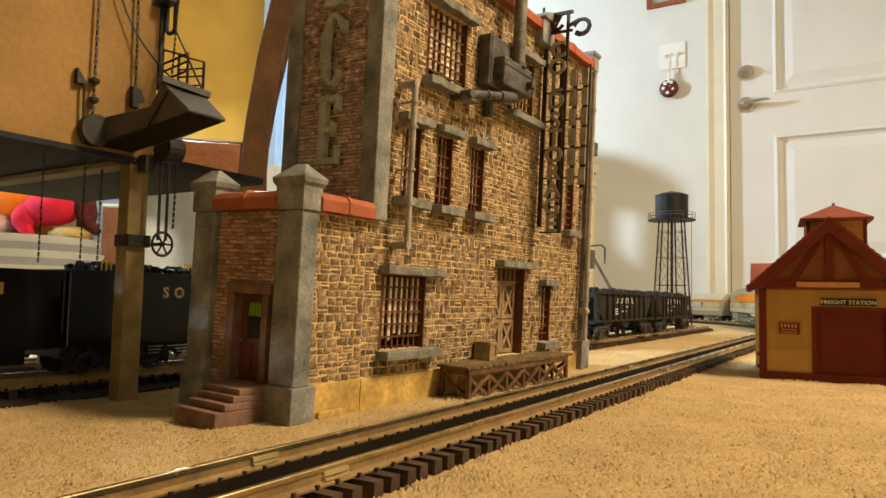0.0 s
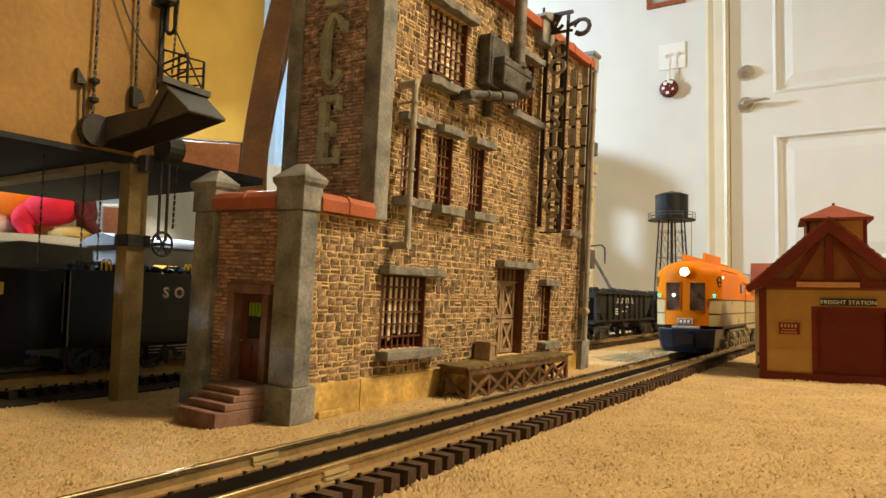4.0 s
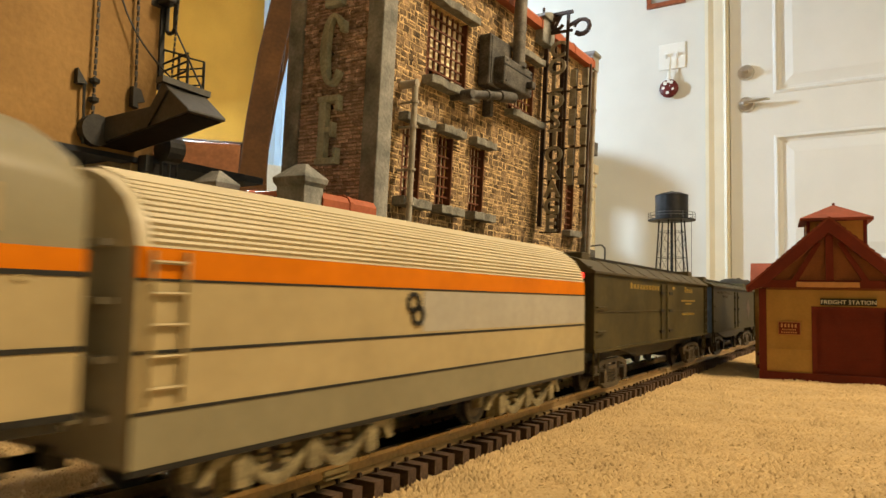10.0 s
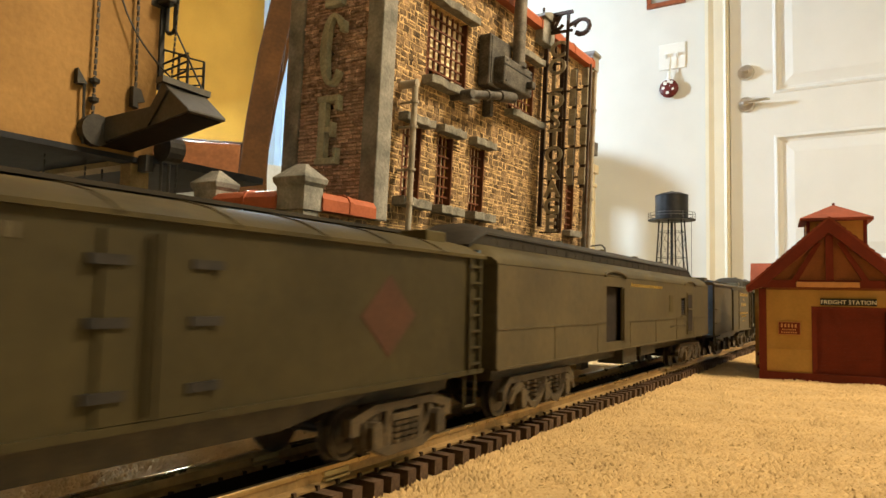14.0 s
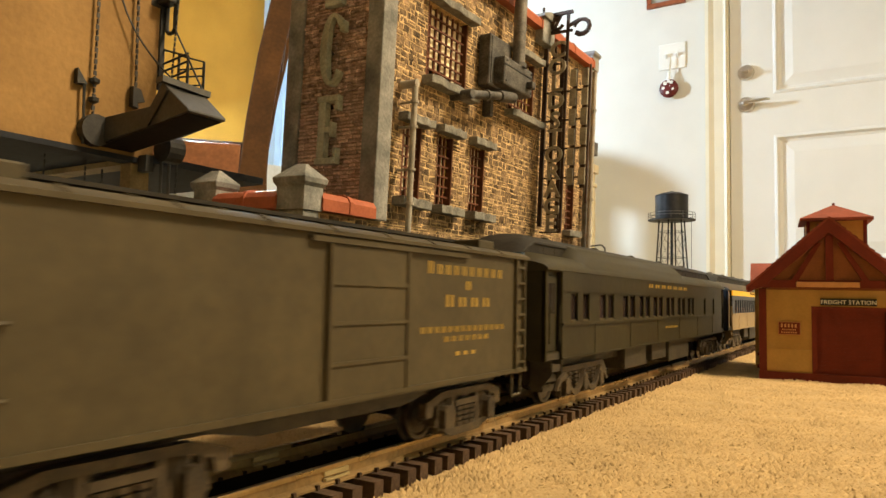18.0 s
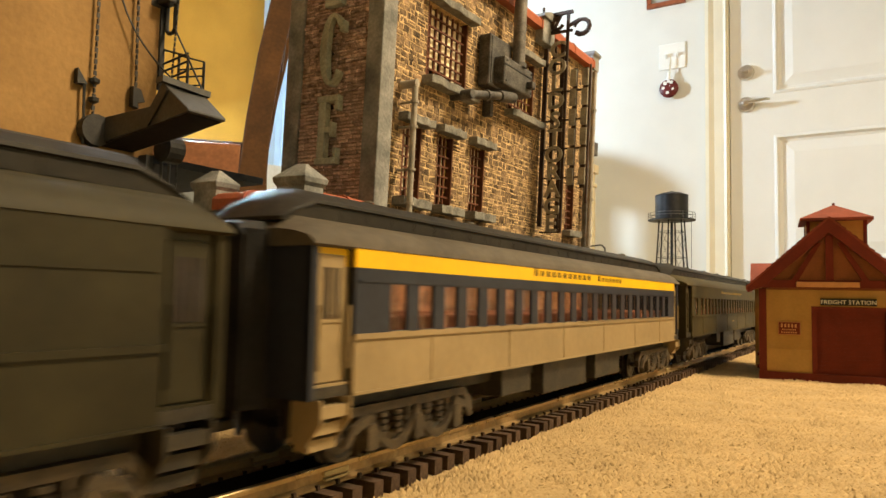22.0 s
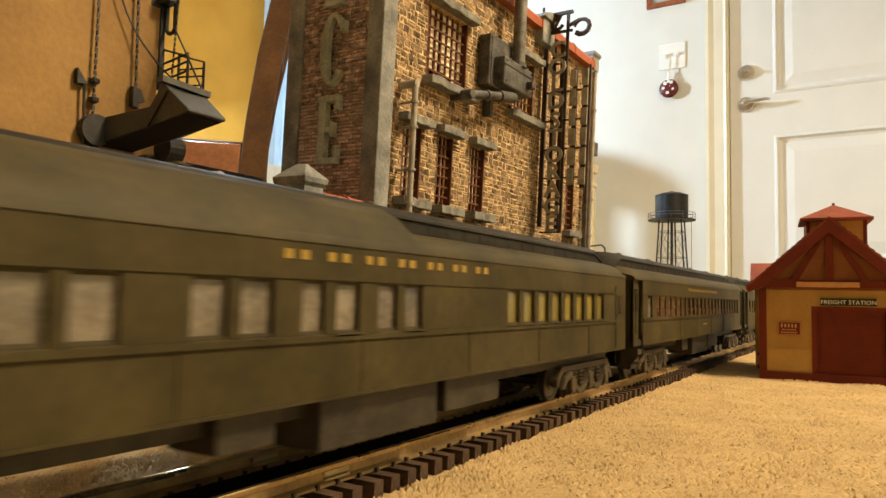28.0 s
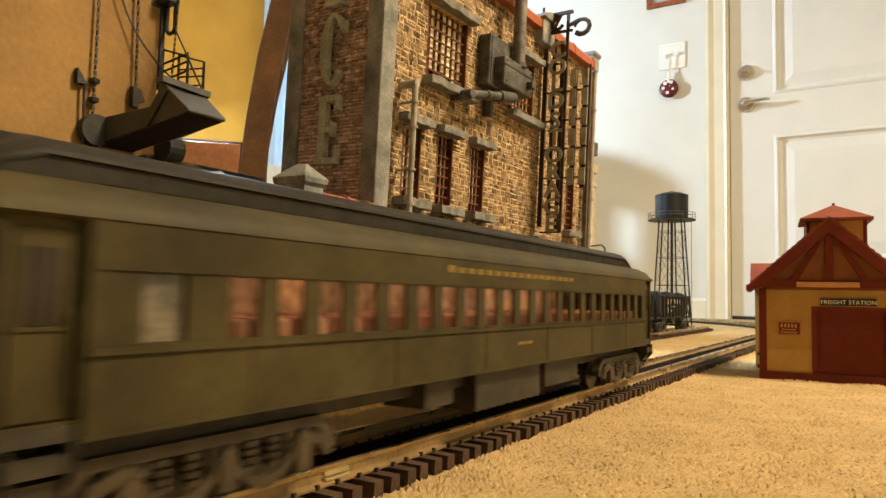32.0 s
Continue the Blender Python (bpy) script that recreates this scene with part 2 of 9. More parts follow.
    "joiner": mat("bright_brass_joiner", (0.55, 0.43, 0.21), 0.45, 0.35, 0.1, 90, 0.05),
    "strip_black": mat("added_black_strip", (0.010, 0.007, 0.0045), 0.95, 0, 0.3, 90, 0.2, spec=0.05),
    "cream_paint": mat("cream_furniture_paint", (0.74, 0.62, 0.40), 0.5, 0, 0.05, 15, 0.05),
}


# ---- building helpers ----
def quadbox(bm, x0, x1, y0, y1, z0, z1):
    v = [bm.verts.new(c) for c in ((x0, y0, z0), (x1, y0, z0), (x1, y1, z0), (x0, y1, z0),
                                   (x0, y0, z1), (x1, y0, z1), (x1, y1, z1), (x0, y1, z1))]
    for f in ((0, 3, 2, 1), (4, 5, 6, 7), (0, 1, 5, 4), (1, 2, 6, 5), (2, 3, 7, 6), (3, 0, 4, 7)):
        bm.faces.new([v[i] for i in f])
    return v


def box(x0, x1, y0, y1, z0, z1):
    bm = bmesh.new()
    quadbox(bm, x0, x1, y0, y1, z0, z1)
    return bm


def rod(bm, a, b, r, seg=8, r2=None):
    """A round bar from a to b."""
    a, b = Vector(a), Vector(b)
    d = (b - a)
    q = d.to_track_quat("Z", "Y").to_matrix()
    r2 = r if r2 is None else r2
    ring = []
    for c, rr in ((a, r), (b, r2)):
        ring.append([bm.verts.new(c + q @ Vector((rr * cos(2 * pi * i / seg), rr * sin(2 * pi * i / seg), 0))) for i in range(seg)])
    for i in range(seg):
        j = (i + 1) % seg
        bm.faces.new((ring[0][i], ring[0][j], ring[1][j], ring[1][i]))
    bm.faces.new(ring[0][::-1])
    bm.faces.new(ring[1])
    return bm


def bar(bm, a, b, w, t, up=(0, 0, 1)):
    """A rectangular bar from a to b, w wide across and t along up."""
    a, b, up = Vector(a), Vector(b), Vector(up)
    d = (b - a).normalized()
    s = d.cross(up).normalized()
    u = s.cross(d).normalized()
    v = []
    for c in (a, b):
        for p, q in ((-1, -1), (1, -1), (1, 1), (-1, 1)):
            v.append(bm.verts.new(c + s * (p * w / 2) + u * (q * t / 2)))
    for f in ((3, 2, 1, 0), (4, 5, 6, 7), (0, 1, 5, 4), (1, 2, 6, 5), (2, 3, 7, 6), (3, 0, 4, 7)):
        bm.faces.new([v[i] for i in f])
    return bm


def prism(bm, poly, axis, a, b):
    """Extrudes a polygon (in the two other axes, in order) along axis from a to b."""
    def at(p, c):
        return {"x": (c, p[0], p[1]), "y": (p[0], c, p[1]), "z": (p[0], p[1], c)}[axis]
    lo = [bm.verts.new(at(p, a)) for p in poly]
    hi = [bm.verts.new(at(p, b)) for p in poly]
    n = len(poly)
    for i in range(n):
        j = (i + 1) % n
        bm.faces.new((lo[i], lo[j], hi[j], hi[i]))
    bm.faces.new(lo[::-1])
    bm.faces.new(hi)
    return bm


def lathe(bm, profile, centre=(0, 0, 0), seg=24):
    """Turns (radius, height) pairs about the upright axis."""
    rings = []
    for r, z in profile:
        rings.append([bm.verts.new((centre[0] + r * cos(2 * pi * i / seg), centre[1] + r * sin(2 * pi * i / seg), centre[2] + z)) for i in range(seg)])
    for a, b in zip(rings, rings[1:]):
        for i in range(seg):
            j = (i + 1) % seg
            bm.faces.new((a[i], a[j], b[j], b[i]))
    bm.faces.new(rings[0][::-1])
    bm.faces.new(rings[-1])
    return bm


def cells(a0, a1, b0, b1, holes):
    """The rectangles that are left of a rectangle when holes (a0, a1, b0, b1) are cut out."""
    xs = sorted({a0, a1, *[h[i] for h in holes for i in (0, 1) if a0 < h[i] < a1]})
    zs = sorted({b0, b1, *[h[i] for h in holes for i in (2, 3) if b0 < h[i] < b1]})
    for x, X in zip(xs, xs[1:]):
        for z, Z in zip(zs, zs[1:]):
            cx, cz = (x + X) / 2, (z + Z) / 2
            if not any(h[0] < cx < h[1] and h[2] < cz < h[3] for h in holes):
                yield x, X, z, Z


def finish(bm, name, material, smooth=False):
    bmesh.ops.recalc_face_normals(bm, faces=bm.faces)
    me = bpy.data.meshes.new(name)
    bm.to_mesh(me)
    bm.free()
    if smooth:
        for p in me.polygons:
            p.use_smooth = True
    me.materials.append(M[material])
    return me


def part(name, bm, material, parent, label="", bev=0.0, smooth=False):
    ob = new(name, finish(bm, name, material, smooth))
    ob.parent = parent
    if label:
        ob["label"] = label
    if bev:
        md = ob.modifiers.new("edge", "BEVEL")
        md.width, md.segments, md.limit_method, md.angle_limit = bev, 2, "ANGLE", radians(40)
    if smooth:
        me = ob.data
        me.set_sharp_from_angle(angle=radians(38))
    return ob


def thing(name, m, label, category, group="", kind=""):
    ob = new(name)
    ob.empty_display_size = 0.02
    ob.matrix_world = m
    return tagged(ob, label, category, group, kind)


def solid(name, bm, material, label, category="", group="", kind="", bev=0.0, smooth=False):
    ob = part(name, bm, material, None, "", bev, smooth)
    return tagged(ob, label, category, group, kind)


def letters(text, size, depth, material, parent, m, name="letter", label="", spacing=1.0, weight=0.0):
    """Raised lettering in the built-in font, turned into a mesh; m places it (text runs along +x, up is +y)."""
    cu = bpy.data.curves.new(name, "FONT")
    cu.body, cu.size, cu.extrude, cu.align_x, cu.space_character = text, size, depth, "CENTER", spacing
    cu.resolution_u = 3
    cu.offset = weight
    tmp = bpy.data.objects.new(name, cu)
    scene.collection.objects.link(tmp)
    bpy.context.view_layer.update()
    me = bpy.data.meshes.new_from_object(tmp.evaluated_get(bpy.context.evaluated_depsgraph_get()))
    bpy.data.objects.remove(tmp)
    me.materials.clear()
    me.materials.append(M[material])
    ob = new(name, me)
    ob.parent = parent
    ob.matrix_basis = m
    if label:
        ob["label"] = label
    return ob


def loft(bm, sections):
    """Skins closed outlines (x, [(y, z), ...]) one after another."""
    rings = [[bm.verts.new((x, y, z)) for y, z in poly] for x, poly in sections]
    n = len(rings[0])
    for a, b in zip(rings, rings[1:]):
        for i in range(n):
            j = (i + 1) % n
            bm.faces.new((a[i], a[j], b[j], b[i]))
    bm.faces.new(rings[0][::-1])
    bm.faces.new(rings[-1])
    return bm


def mirror(half):
    """Closes a half outline, given from the middle top down the +y side."""
    return half + [(-y, z) for y, z in half[::-1] if abs(y) > 1e-6]


# ---- the room ----
X0, X1, Y0, Y1, ZC = -2.6, 2.3, -2.9, 3.1, 2.45
solid("floor", box(X0 - 0.1, X1 + 0.1, Y0 - 0.1, Y1 + 0.1, -0.06, 0.0), "carpet", "beige cut-pile carpet over the whole room", kind="structure")
solid("ceiling", box(X0 - 0.1, X1 + 0.1, Y0 - 0.1, Y1 + 0.1, ZC, ZC + 0.06), "ceiling", "plain white painted ceiling", kind="structure")


def room_wall(name, axis, c0, c1, a0, a1, holes, material, label):
    bm = bmesh.new()
    for u, U, z, Z in cells(a0, a1, 0.0, ZC, holes):
        if axis == "y":
            quadbox(bm, u, U, c0, c1, z, Z)
        else:
            quadbox(bm, c0, c1, u, U, z, Z)
    bmesh.ops.remove_doubles(bm, verts=bm.verts, dist=1e-5)
    return solid(name, bm, material, label, kind="structure")


DX0, DX1, DZ = -0.335, 0.575, 2.04
room_wall("wall_north", "y", Y1, Y1 + 0.12, X0, X1, [(DX0 - 0.012, DX1 + 0.012, 0, DZ + 0.012)], "wall_white", "white painted wall with a panelled door")
room_wall("wall_west", "x", X0 - 0.12, X0, Y0, Y1, [(2.56, 3.0, 0.62, 1.95), (-1.5, -0.3, 0.7, 1.9)], "wall_yellow", "warm yellow painted wall with curtained windows")
room_wall("wall_east", "x", X1, X1 + 0.12, Y0, Y1, [], "wall_cream", "warm cream painted wall")
room_wall("wall_south", "y", Y0 - 0.12, Y0, X0, X1, [], "wall_cream", "warm cream painted wall")


def skirting():
    bm = bmesh.new()
    for a, b in ((X0, DX0 - 0.10), (DX1 + 0.10, X1)):
        prism(bm, [(Y1, 0.0), (Y1, 0.085), (Y1 - 0.006, 0.085), (Y1 - 0.012, 0.074), (Y1 - 0.012, 0.0)], "x", a, b)
    solid("baseboard", bm, "trim", "white painted skirting board along the door wall", kind="structure")


skirting()


def door_unit():
    """Door with four raised panels, casing, lever handle and deadbolt."""
    d = thing("door_1", pose(0, Y1, 0), "white panelled door with satin nickel lever and deadbolt", "door", kind="structure")
    y0, y1 = 0.012, 0.050
    panels = []
    for z, Z in ((0.24, 0.766), (0.94, 1.86)):
        for x, X in ((-0.167, 0.085), (0.155, 0.407)):
            panels.append((x, X, z, Z))
    xm = (panels[0][0], panels[1][1])
    big = [(xm[0], xm[1], 0.24, 0.766), (xm[0], xm[1], 0.94, 1.86)]
    bm = bmesh.new()
    for u, U, z, Z in cells(DX0, DX1, 0.012, DZ, big):
        quadbox(bm, u, U, y0, y1, z, Z)
    bmesh.ops.remove_doubles(bm, verts=bm.verts, dist=1e-5)
    part("leaf", bm, "door_white", d)
    for u, U, z, Z in big:
        bm = bmesh.new()
        # moulded ogee round the panel, then the raised field
        prof = [(0.0, 0.012), (0.004, 0.008), (0.012, 0.006), (0.020, 0.020), (0.030, 0.024), (0.070, 0.014), (0.075, 0.013)]
        loops = []
        for o, yy in prof:
            loops.append([bm.verts.new(c) for c in ((u + o, yy, z + o), (U - o, yy, z + o), (U - o, yy, Z - o), (u + o, yy, Z - o))])
        for A, B in zip(loops, loops[1:]):
            for i in range(4):
                j = (i + 1) % 4
                bm.faces.new((A[i], A[j], B[j], B[i]))
        bm.faces.new(loops[-1])
        part("door_panel", bm, "door_white", d)
    # jamb stop and casing
    for a, b in ((DX0 - 0.012, DX0 - 0.003), (DX1 + 0.003, DX1 + 0.012)):
        part("jamb", box(a, b, 0.0, 0.118, 0, DZ + 0.012), "trim", d)
    for s, a in ((-1, DX0 - 0.012), (1, DX1 + 0.012)):
        bm = bmesh.new()
        prism(bm, [(a, -0.016), (a, 0.0), (a + s * 0.085, 0.0), (a + s * 0.085, -0.020), (a + s * 0.070, -0.020), (a + s * 0.050, -0.012), (a + s * 0.012, -0.010)], "z", 0.0, DZ + 0.09)
        part("casing", bm, "trim", d)
    part("head_casing", box(DX0 - 0.012, DX1 + 0.012, -0.016, 0.0, DZ + 0.014, DZ + 0.09), "trim", d)
    for z, lever in ((1.045, False), (0.907, True)):
        bm = bmesh.new()
        lathe(bm, [(0.033, 0.0), (0.033, 0.008), (0.028, 0.016), (0.012, 0.018), (0.0115, 0.05 if lever else 0.026), (0.004, 0.052 if lever else 0.027)])
        bmesh.ops.transform(bm, matrix=Matrix.Translation((-0.271, y0, z)) @ pose(0, 0, 0, 90), verts=bm.verts)
        h = part("lever_rose" if lever else "deadbolt", bm, "nickel", d, "round satin nickel rose" if lever else "round satin nickel deadbolt", smooth=True)
        bm = bmesh.new()
        if lever:
            rod(bm, (-0.271, y0 - 0.045, z), (-0.190, y0 - 0.048, z + 0.004), 0.0085, 10, 0.0065)
            rod(bm, (-0.192, y0 - 0.048, z + 0.004), (-0.176, y0 - 0.040, z + 0.004), 0.0065, 10, 0.004)
            part("lever", bm, "nickel", h, smooth=True)
        else:
            quadbox(bm, -0.284, -0.258, y0 - 0.040, y0 - 0.024, z - 0.004, z + 0.004)
            part("thumb_turn", bm, "nickel", h, bev=0.002)
    part("sweep", box(DX0 + 0.002, DX1 - 0.002, 0.006, 0.012, 0.001, 0.014), "truck_dark", d)
    return d


door_unit()


def switch_plate():
    s = thing("light_switch", pose(-0.575, Y1, 1.165), "white double switch plate on the wall", "light switch")
    part("plate", box(-0.058, 0.058, -0.006, 0.0, -0.058, 0.058), "plastic_white", s, bev=0.002)
    for x in (-0.023, 0.023):
        bm = bmesh.new()
        prism(bm, [(-0.006, -0.010), (-0.020, 0.008), (-0.018, 0.012), (-0.006, 0.006)], "x", x - 0.005, x + 0.005)
        part("toggle", bm, "plastic_white", s)


switch_plate()


def medallion():
    m = thing("hanging_ornament", pose(-0.585, Y1 - 0.020, 1.015), "round red and cream ornament hanging by a cord from the switch", "ornament")
    bm = bmesh.new()
    lathe(bm, [(0.002, -0.012), (0.034, -0.010), (0.041, -0.004), (0.041, 0.004), (0.034, 0.010), (0.002, 0.012)])
    bmesh.ops.transform(bm, matrix=pose(0, 0, 0, 90), verts=bm.verts)
    part("disc", bm, "sack", m, smooth=True)
    bm = bmesh.new()
    rod(bm, (-0.003, 0, 0.040), (0.008, 0.0, 0.145), 0.0014, 6)
    rod(bm, (0.004, 0, 0.040), (0.010, 0.0, 0.145), 0.0014, 6)
    part("cord", bm, "cream_paint", m)
    bm = bmesh.new()
    rod(bm, (0, 0.0, 0.038), (0, 0, 0.075), 0.012, 10, 0.006)
    part("tassel", bm, "plastic_white", m)
    for x, z, r in ((-0.014, 0.022, 0.010), (0.012, 0.024, 0.009), (0.0, 0.030, 0.008), (-0.022, 0.002, 0.008), (0.018, -0.006, 0.007), (-0.004, -0.020, 0.009), (0.006, 0.008, 0.006)):
        bm = bmesh.new()
        lathe(bm, [(r, 0.0), (r * 0.85, 0.0016), (0.0005, 0.0022)], seg=9)
        bmesh.ops.transform(bm, matrix=pose(x, -0.0095, z, 90, 0, 0), verts=bm.verts)
        part("petal", bm, "plastic_white", m, "white painted petal")


medallion()


def picture():
    p = thing("picture_frame", pose(-0.60, Y1, 1.40), "red-brown framed picture hung on the white wall", "picture")
    for x, X, z, Z in ((-0.085, 0.085, 0, 0.02), (-0.085, 0.085, 0.20, 0.22), (-0.085, -0.065, 0.02, 0.20), (0.065, 0.085, 0.02, 0.20)):
        part("frame_side", box(x, X, -0.018, 0, z, Z), "frame_wood", p, bev=0.002)
    part("sheet", box(-0.065, 0.065, -0.006, 0, 0.02, 0.20), "stripe_a", p)


picture()


def window_unit(name, y0, y1, z0, z1):
    w = thing(name, pose(X0, 0, 0), "white framed window in the yellow wall", "window", kind="structure")
    for a, b, c, d in ((y0, y1, z0, z0 + 0.05), (y0, y1, z1 - 0.05, z1), (y0, y0 + 0.05, z0 + 0.05, z1 - 0.05), (y1 - 0.05, y1, z0 + 0.05, z1 - 0.05), (y0 + 0.05, y1 - 0.05, (z0 + z1) / 2 - 0.02, (z0 + z1) / 2 + 0.02)):
        part("window_frame", box(-0.08, -0.02, a, b, c, d), "plastic_white", w)
    pane = part("pane", box(-0.052, -0.048, y0 + 0.05, y1 - 0.05, z0 + 0.05, z1 - 0.05), "pane", w)
    pane.visible_shadow = False
    part("window_sill", box(-0.1, 0.03, y0 - 0.03, y1 + 0.03, z0 - 0.03, z0), "plastic_white", w)


window_unit("window_1", 2.56, 3.0, 0.62, 1.95)
window_unit("window_2", -1.5, -0.3, 0.7, 1.9)


def curtain(y0, y1, z0, z1):
    bm = bmesh.new()
    n = 60
    cols = []
    for i in range(n + 1):
        y = y0 + (y1 - y0) * i / n
        x = X0 + 0.07 + 0.010 * sin(i * 0.95) + 0.006 * sin(i * 0.37)
        cols.append([bm.verts.new((x + dx, y, z)) for dx in (0, 0.004) for z in (z0, z1)])
    for a, b in zip(cols, cols[1:]):
        bm.faces.new((a[0], b[0], b[1], a[1]))
        bm.faces.new((a[2], a[3], b[3], b[2]))
        bm.faces.new((a[0], a[2], b[2], b[0]))
        bm.faces.new((a[1], b[1], b[3], a[3]))
    solid("curtain", bm, "curtain", "pale blue gathered curtain hanging at the window", "curtain", smooth=True)


curtain(2.53, 2.95, 0.3, 2.05)


# ---- the main track: an oval of two straights and two half circles ----
R_LOOP, Y_FAR, Y_NEAR = 1.0, 1.65, -1.5
RAIL_TOP, GAUGE = 0.012, 0.0325


def on_loop(a):
    """Place and forward heading (radians) on the loop; a is the way along it, against the running direction."""
    if a > Y_FAR:
        f = (a - Y_FAR) / R_LOOP
        if f < pi:
            return -R_LOOP * (1 - cos(f)), Y_FAR + R_LOOP * sin(f), -pi / 2 + f
        return -2 * R_LOOP, Y_FAR - (a - Y_FAR - pi * R_LOOP), pi / 2
    if a < Y_NEAR:
        f = (Y_NEAR - a) / R_LOOP
        if f < pi:
            return -R_LOOP * (1 - cos(f)), Y_NEAR - R_LOOP * sin(f), -pi / 2 - f
        return -2 * R_LOOP, Y_NEAR + (Y_NEAR - a - pi * R_LOOP), -3 * pi / 2
    return 0.0, a, -pi / 2


def sweep(bm, section, path):
    """Sweeps a closed section (sideways, up) along a list of (x, y, heading)."""
    rings = []
    for x, y, h in path:
        nx, ny = -sin(h), cos(h)
        rings.append([bm.verts.new((x + nx * s, y + ny * s, z)) for s, z in section])
    n = len(section)
    for a, b in zip(rings, rings[1:]):
        for i in range(n):
            j = (i + 1) % n
            bm.faces.new((a[i], a[j], b[j], b[i]))
    bm.faces.new(rings[0][::-1])
    bm.faces.new(rings[-1])


def rail_head(c):
    return [(c - 0.0011, 0.0104), (c - 0.0011, 0.0117), (c - 0.0008, RAIL_TOP), (c + 0.0008, RAIL_TOP), (c + 0.0011, 0.0117), (c + 0.0011, 0.0104)]


def rail_body(c):
    return [(c - 0.0030, 0.0060), (c - 0.0030, 0.0067), (c - 0.0007, 0.0076), (c - 0.0006, 0.0104), (c + 0.0006, 0.0104), (c + 0.0007, 0.0076), (c + 0.0030, 0.0067), (c + 0.0030, 0.0060)]


def steps(a, b, d):
    n = max(1, int(abs(b - a) / d))
    return [a + (b - a) * i / n for i in range(n + 1)]


def loop_path():
    pts = [on_loop(Y_NEAR - pi * R_LOOP - 3.15)]
    pts += [on_loop(a) for a in steps(Y_NEAR - pi * R_LOOP, Y_NEAR, 0.05)]
    pts += [on_loop(a) for a in steps(Y_NEAR + 0.2, Y_FAR - 0.2, 0.25)]
    pts += [on_loop(a) for a in steps(Y_FAR, Y_FAR + pi * R_LOOP, 0.05)]
    return pts


main_track = thing("main_track", pose(0, 0, 0), "two-rail model railway track with dark brown ties laid on the carpet", "track")
for s in (-1, 1):
    bm = bmesh.new()
    sweep(bm, rail_head(s * GAUGE / 2), loop_path())
    rail = part("rail", bm, "steel", main_track, "bright-topped nickel rail")
    bm = bmesh.new()
    sweep(bm, rail_body(s * GAUGE / 2), loop_path())
    part("rail_web", bm, "rail_web", rail)
# rail joiners where the sections meet
for s in (-1, 1):
    for yj in (0.168, 0.60, -0.27):
        bm = bmesh.new()
        c = s * GAUGE / 2
        quadbox(bm, c - 0.0016, c + 0.0016, yj + 0.004, yj + 0.016, 0.0088, 0.0103)
        quadbox(bm, c - 0.0022, c + 0.0022, yj + 0.004, yj + 0.016, 0.0074, 0.0082)
        part("rail_joiner", bm, "joiner", main_track, "bright folded metal rail joiner")

TIE_PITCH, TIE_L, TIE_W = 0.0098, 0.0560, 0.0050


def tie_mesh():
    bm = bmesh.new()
    quadbox(bm, -TIE_L / 2, TIE_L / 2, -TIE_W / 2, TIE_W / 2, 0.0004, 0.0060)
    for s in (-1, 1):
        for d in (-1, 1):
            c = s * GAUGE / 2 + d * 0.0036
            quadbox(bm, c - 0.0006, c + 0.0006, -0.0006, 0.0006, 0.0060, 0.0071 if s * d < 0 else 0.0075)
    return finish(bm, "tie", "tie")


TIE = tie_mesh()


def ties_joined(parent, spots, name="tie_bed", material="tie"):
    """The ties that the camera never comes near, joined."""
    vs, fs = [], []
    src = [v.co.copy() for v in TIE.vertices]
    pol = [tuple(p.vertices) for p in TIE.polygons]
    for x, y, h in spots:
        c, s = cos(h + pi / 2), sin(h + pi / 2)
        k = len(vs)
        vs += [(x + v.x * c - v.y * s, y + v.x * s + v.y * c, v.z) for v in src]
        fs += [tuple(i + k for i in p) for p in pol]
    me = bpy.data.meshes.new(name)
    me.from_pydata(vs, [], fs)
    me.materials.append(M[material])
    ob = new(name, me)
    ob.parent = parent
    return tagged(ob, kind="stuff")


# black strip added to darken the gap between the rails, over the middle of the ties
bm = bmesh.new()
sweep(bm, [(-0.0118, 0.0050), (-0.0118, 0.0063), (0.0118, 0.0063), (0.0118, 0.0050)], loop_path())
part("centre_strip", bm, "strip_black", main_track, "added black strip between the rails")

near = range(-19, 168)
ties_joined(main_track, [on_loop(a) for a in steps(-19.5 * TIE_PITCH, Y_NEAR - pi * R_LOOP - 3.0, TIE_PITCH)] +
            [on_loop(a) for a in steps(167.6 * TIE_PITCH, Y_FAR + pi * R_LOOP, TIE_PITCH)])

# ---- the siding with the hopper cars ----
siding = thing("siding_track", pose(0, 0, 0), "short siding track with dark ties ending at a stop", "track")


def on_siding(a):
    """a from 0 at the hidden end."""
    y = 0.76 + a
    x = -0.180 - 0.05 * max(0.0, y - 1.45) ** 2
    dx = -0.10 * max(0.0, y - 1.45)
    return x, y, atan2(-1.0, -dx)


for s in (-1, 1):
    bm = bmesh.new()
    sweep(bm, rail_head(s * GAUGE / 2), [on_siding(a) for a in steps(0, 0.99, 0.04)])
    rail = part("rail", bm, "steel", siding)
    bm = bmesh.new()
    sweep(bm, rail_body(s * GAUGE / 2), [on_siding(a) for a in steps(0, 0.99, 0.04)])
    part("rail_web", bm, "rail_web", rail)
ties_joined(siding, [on_siding(a) for a in steps(0.005, 0.98, TIE_PITCH)])

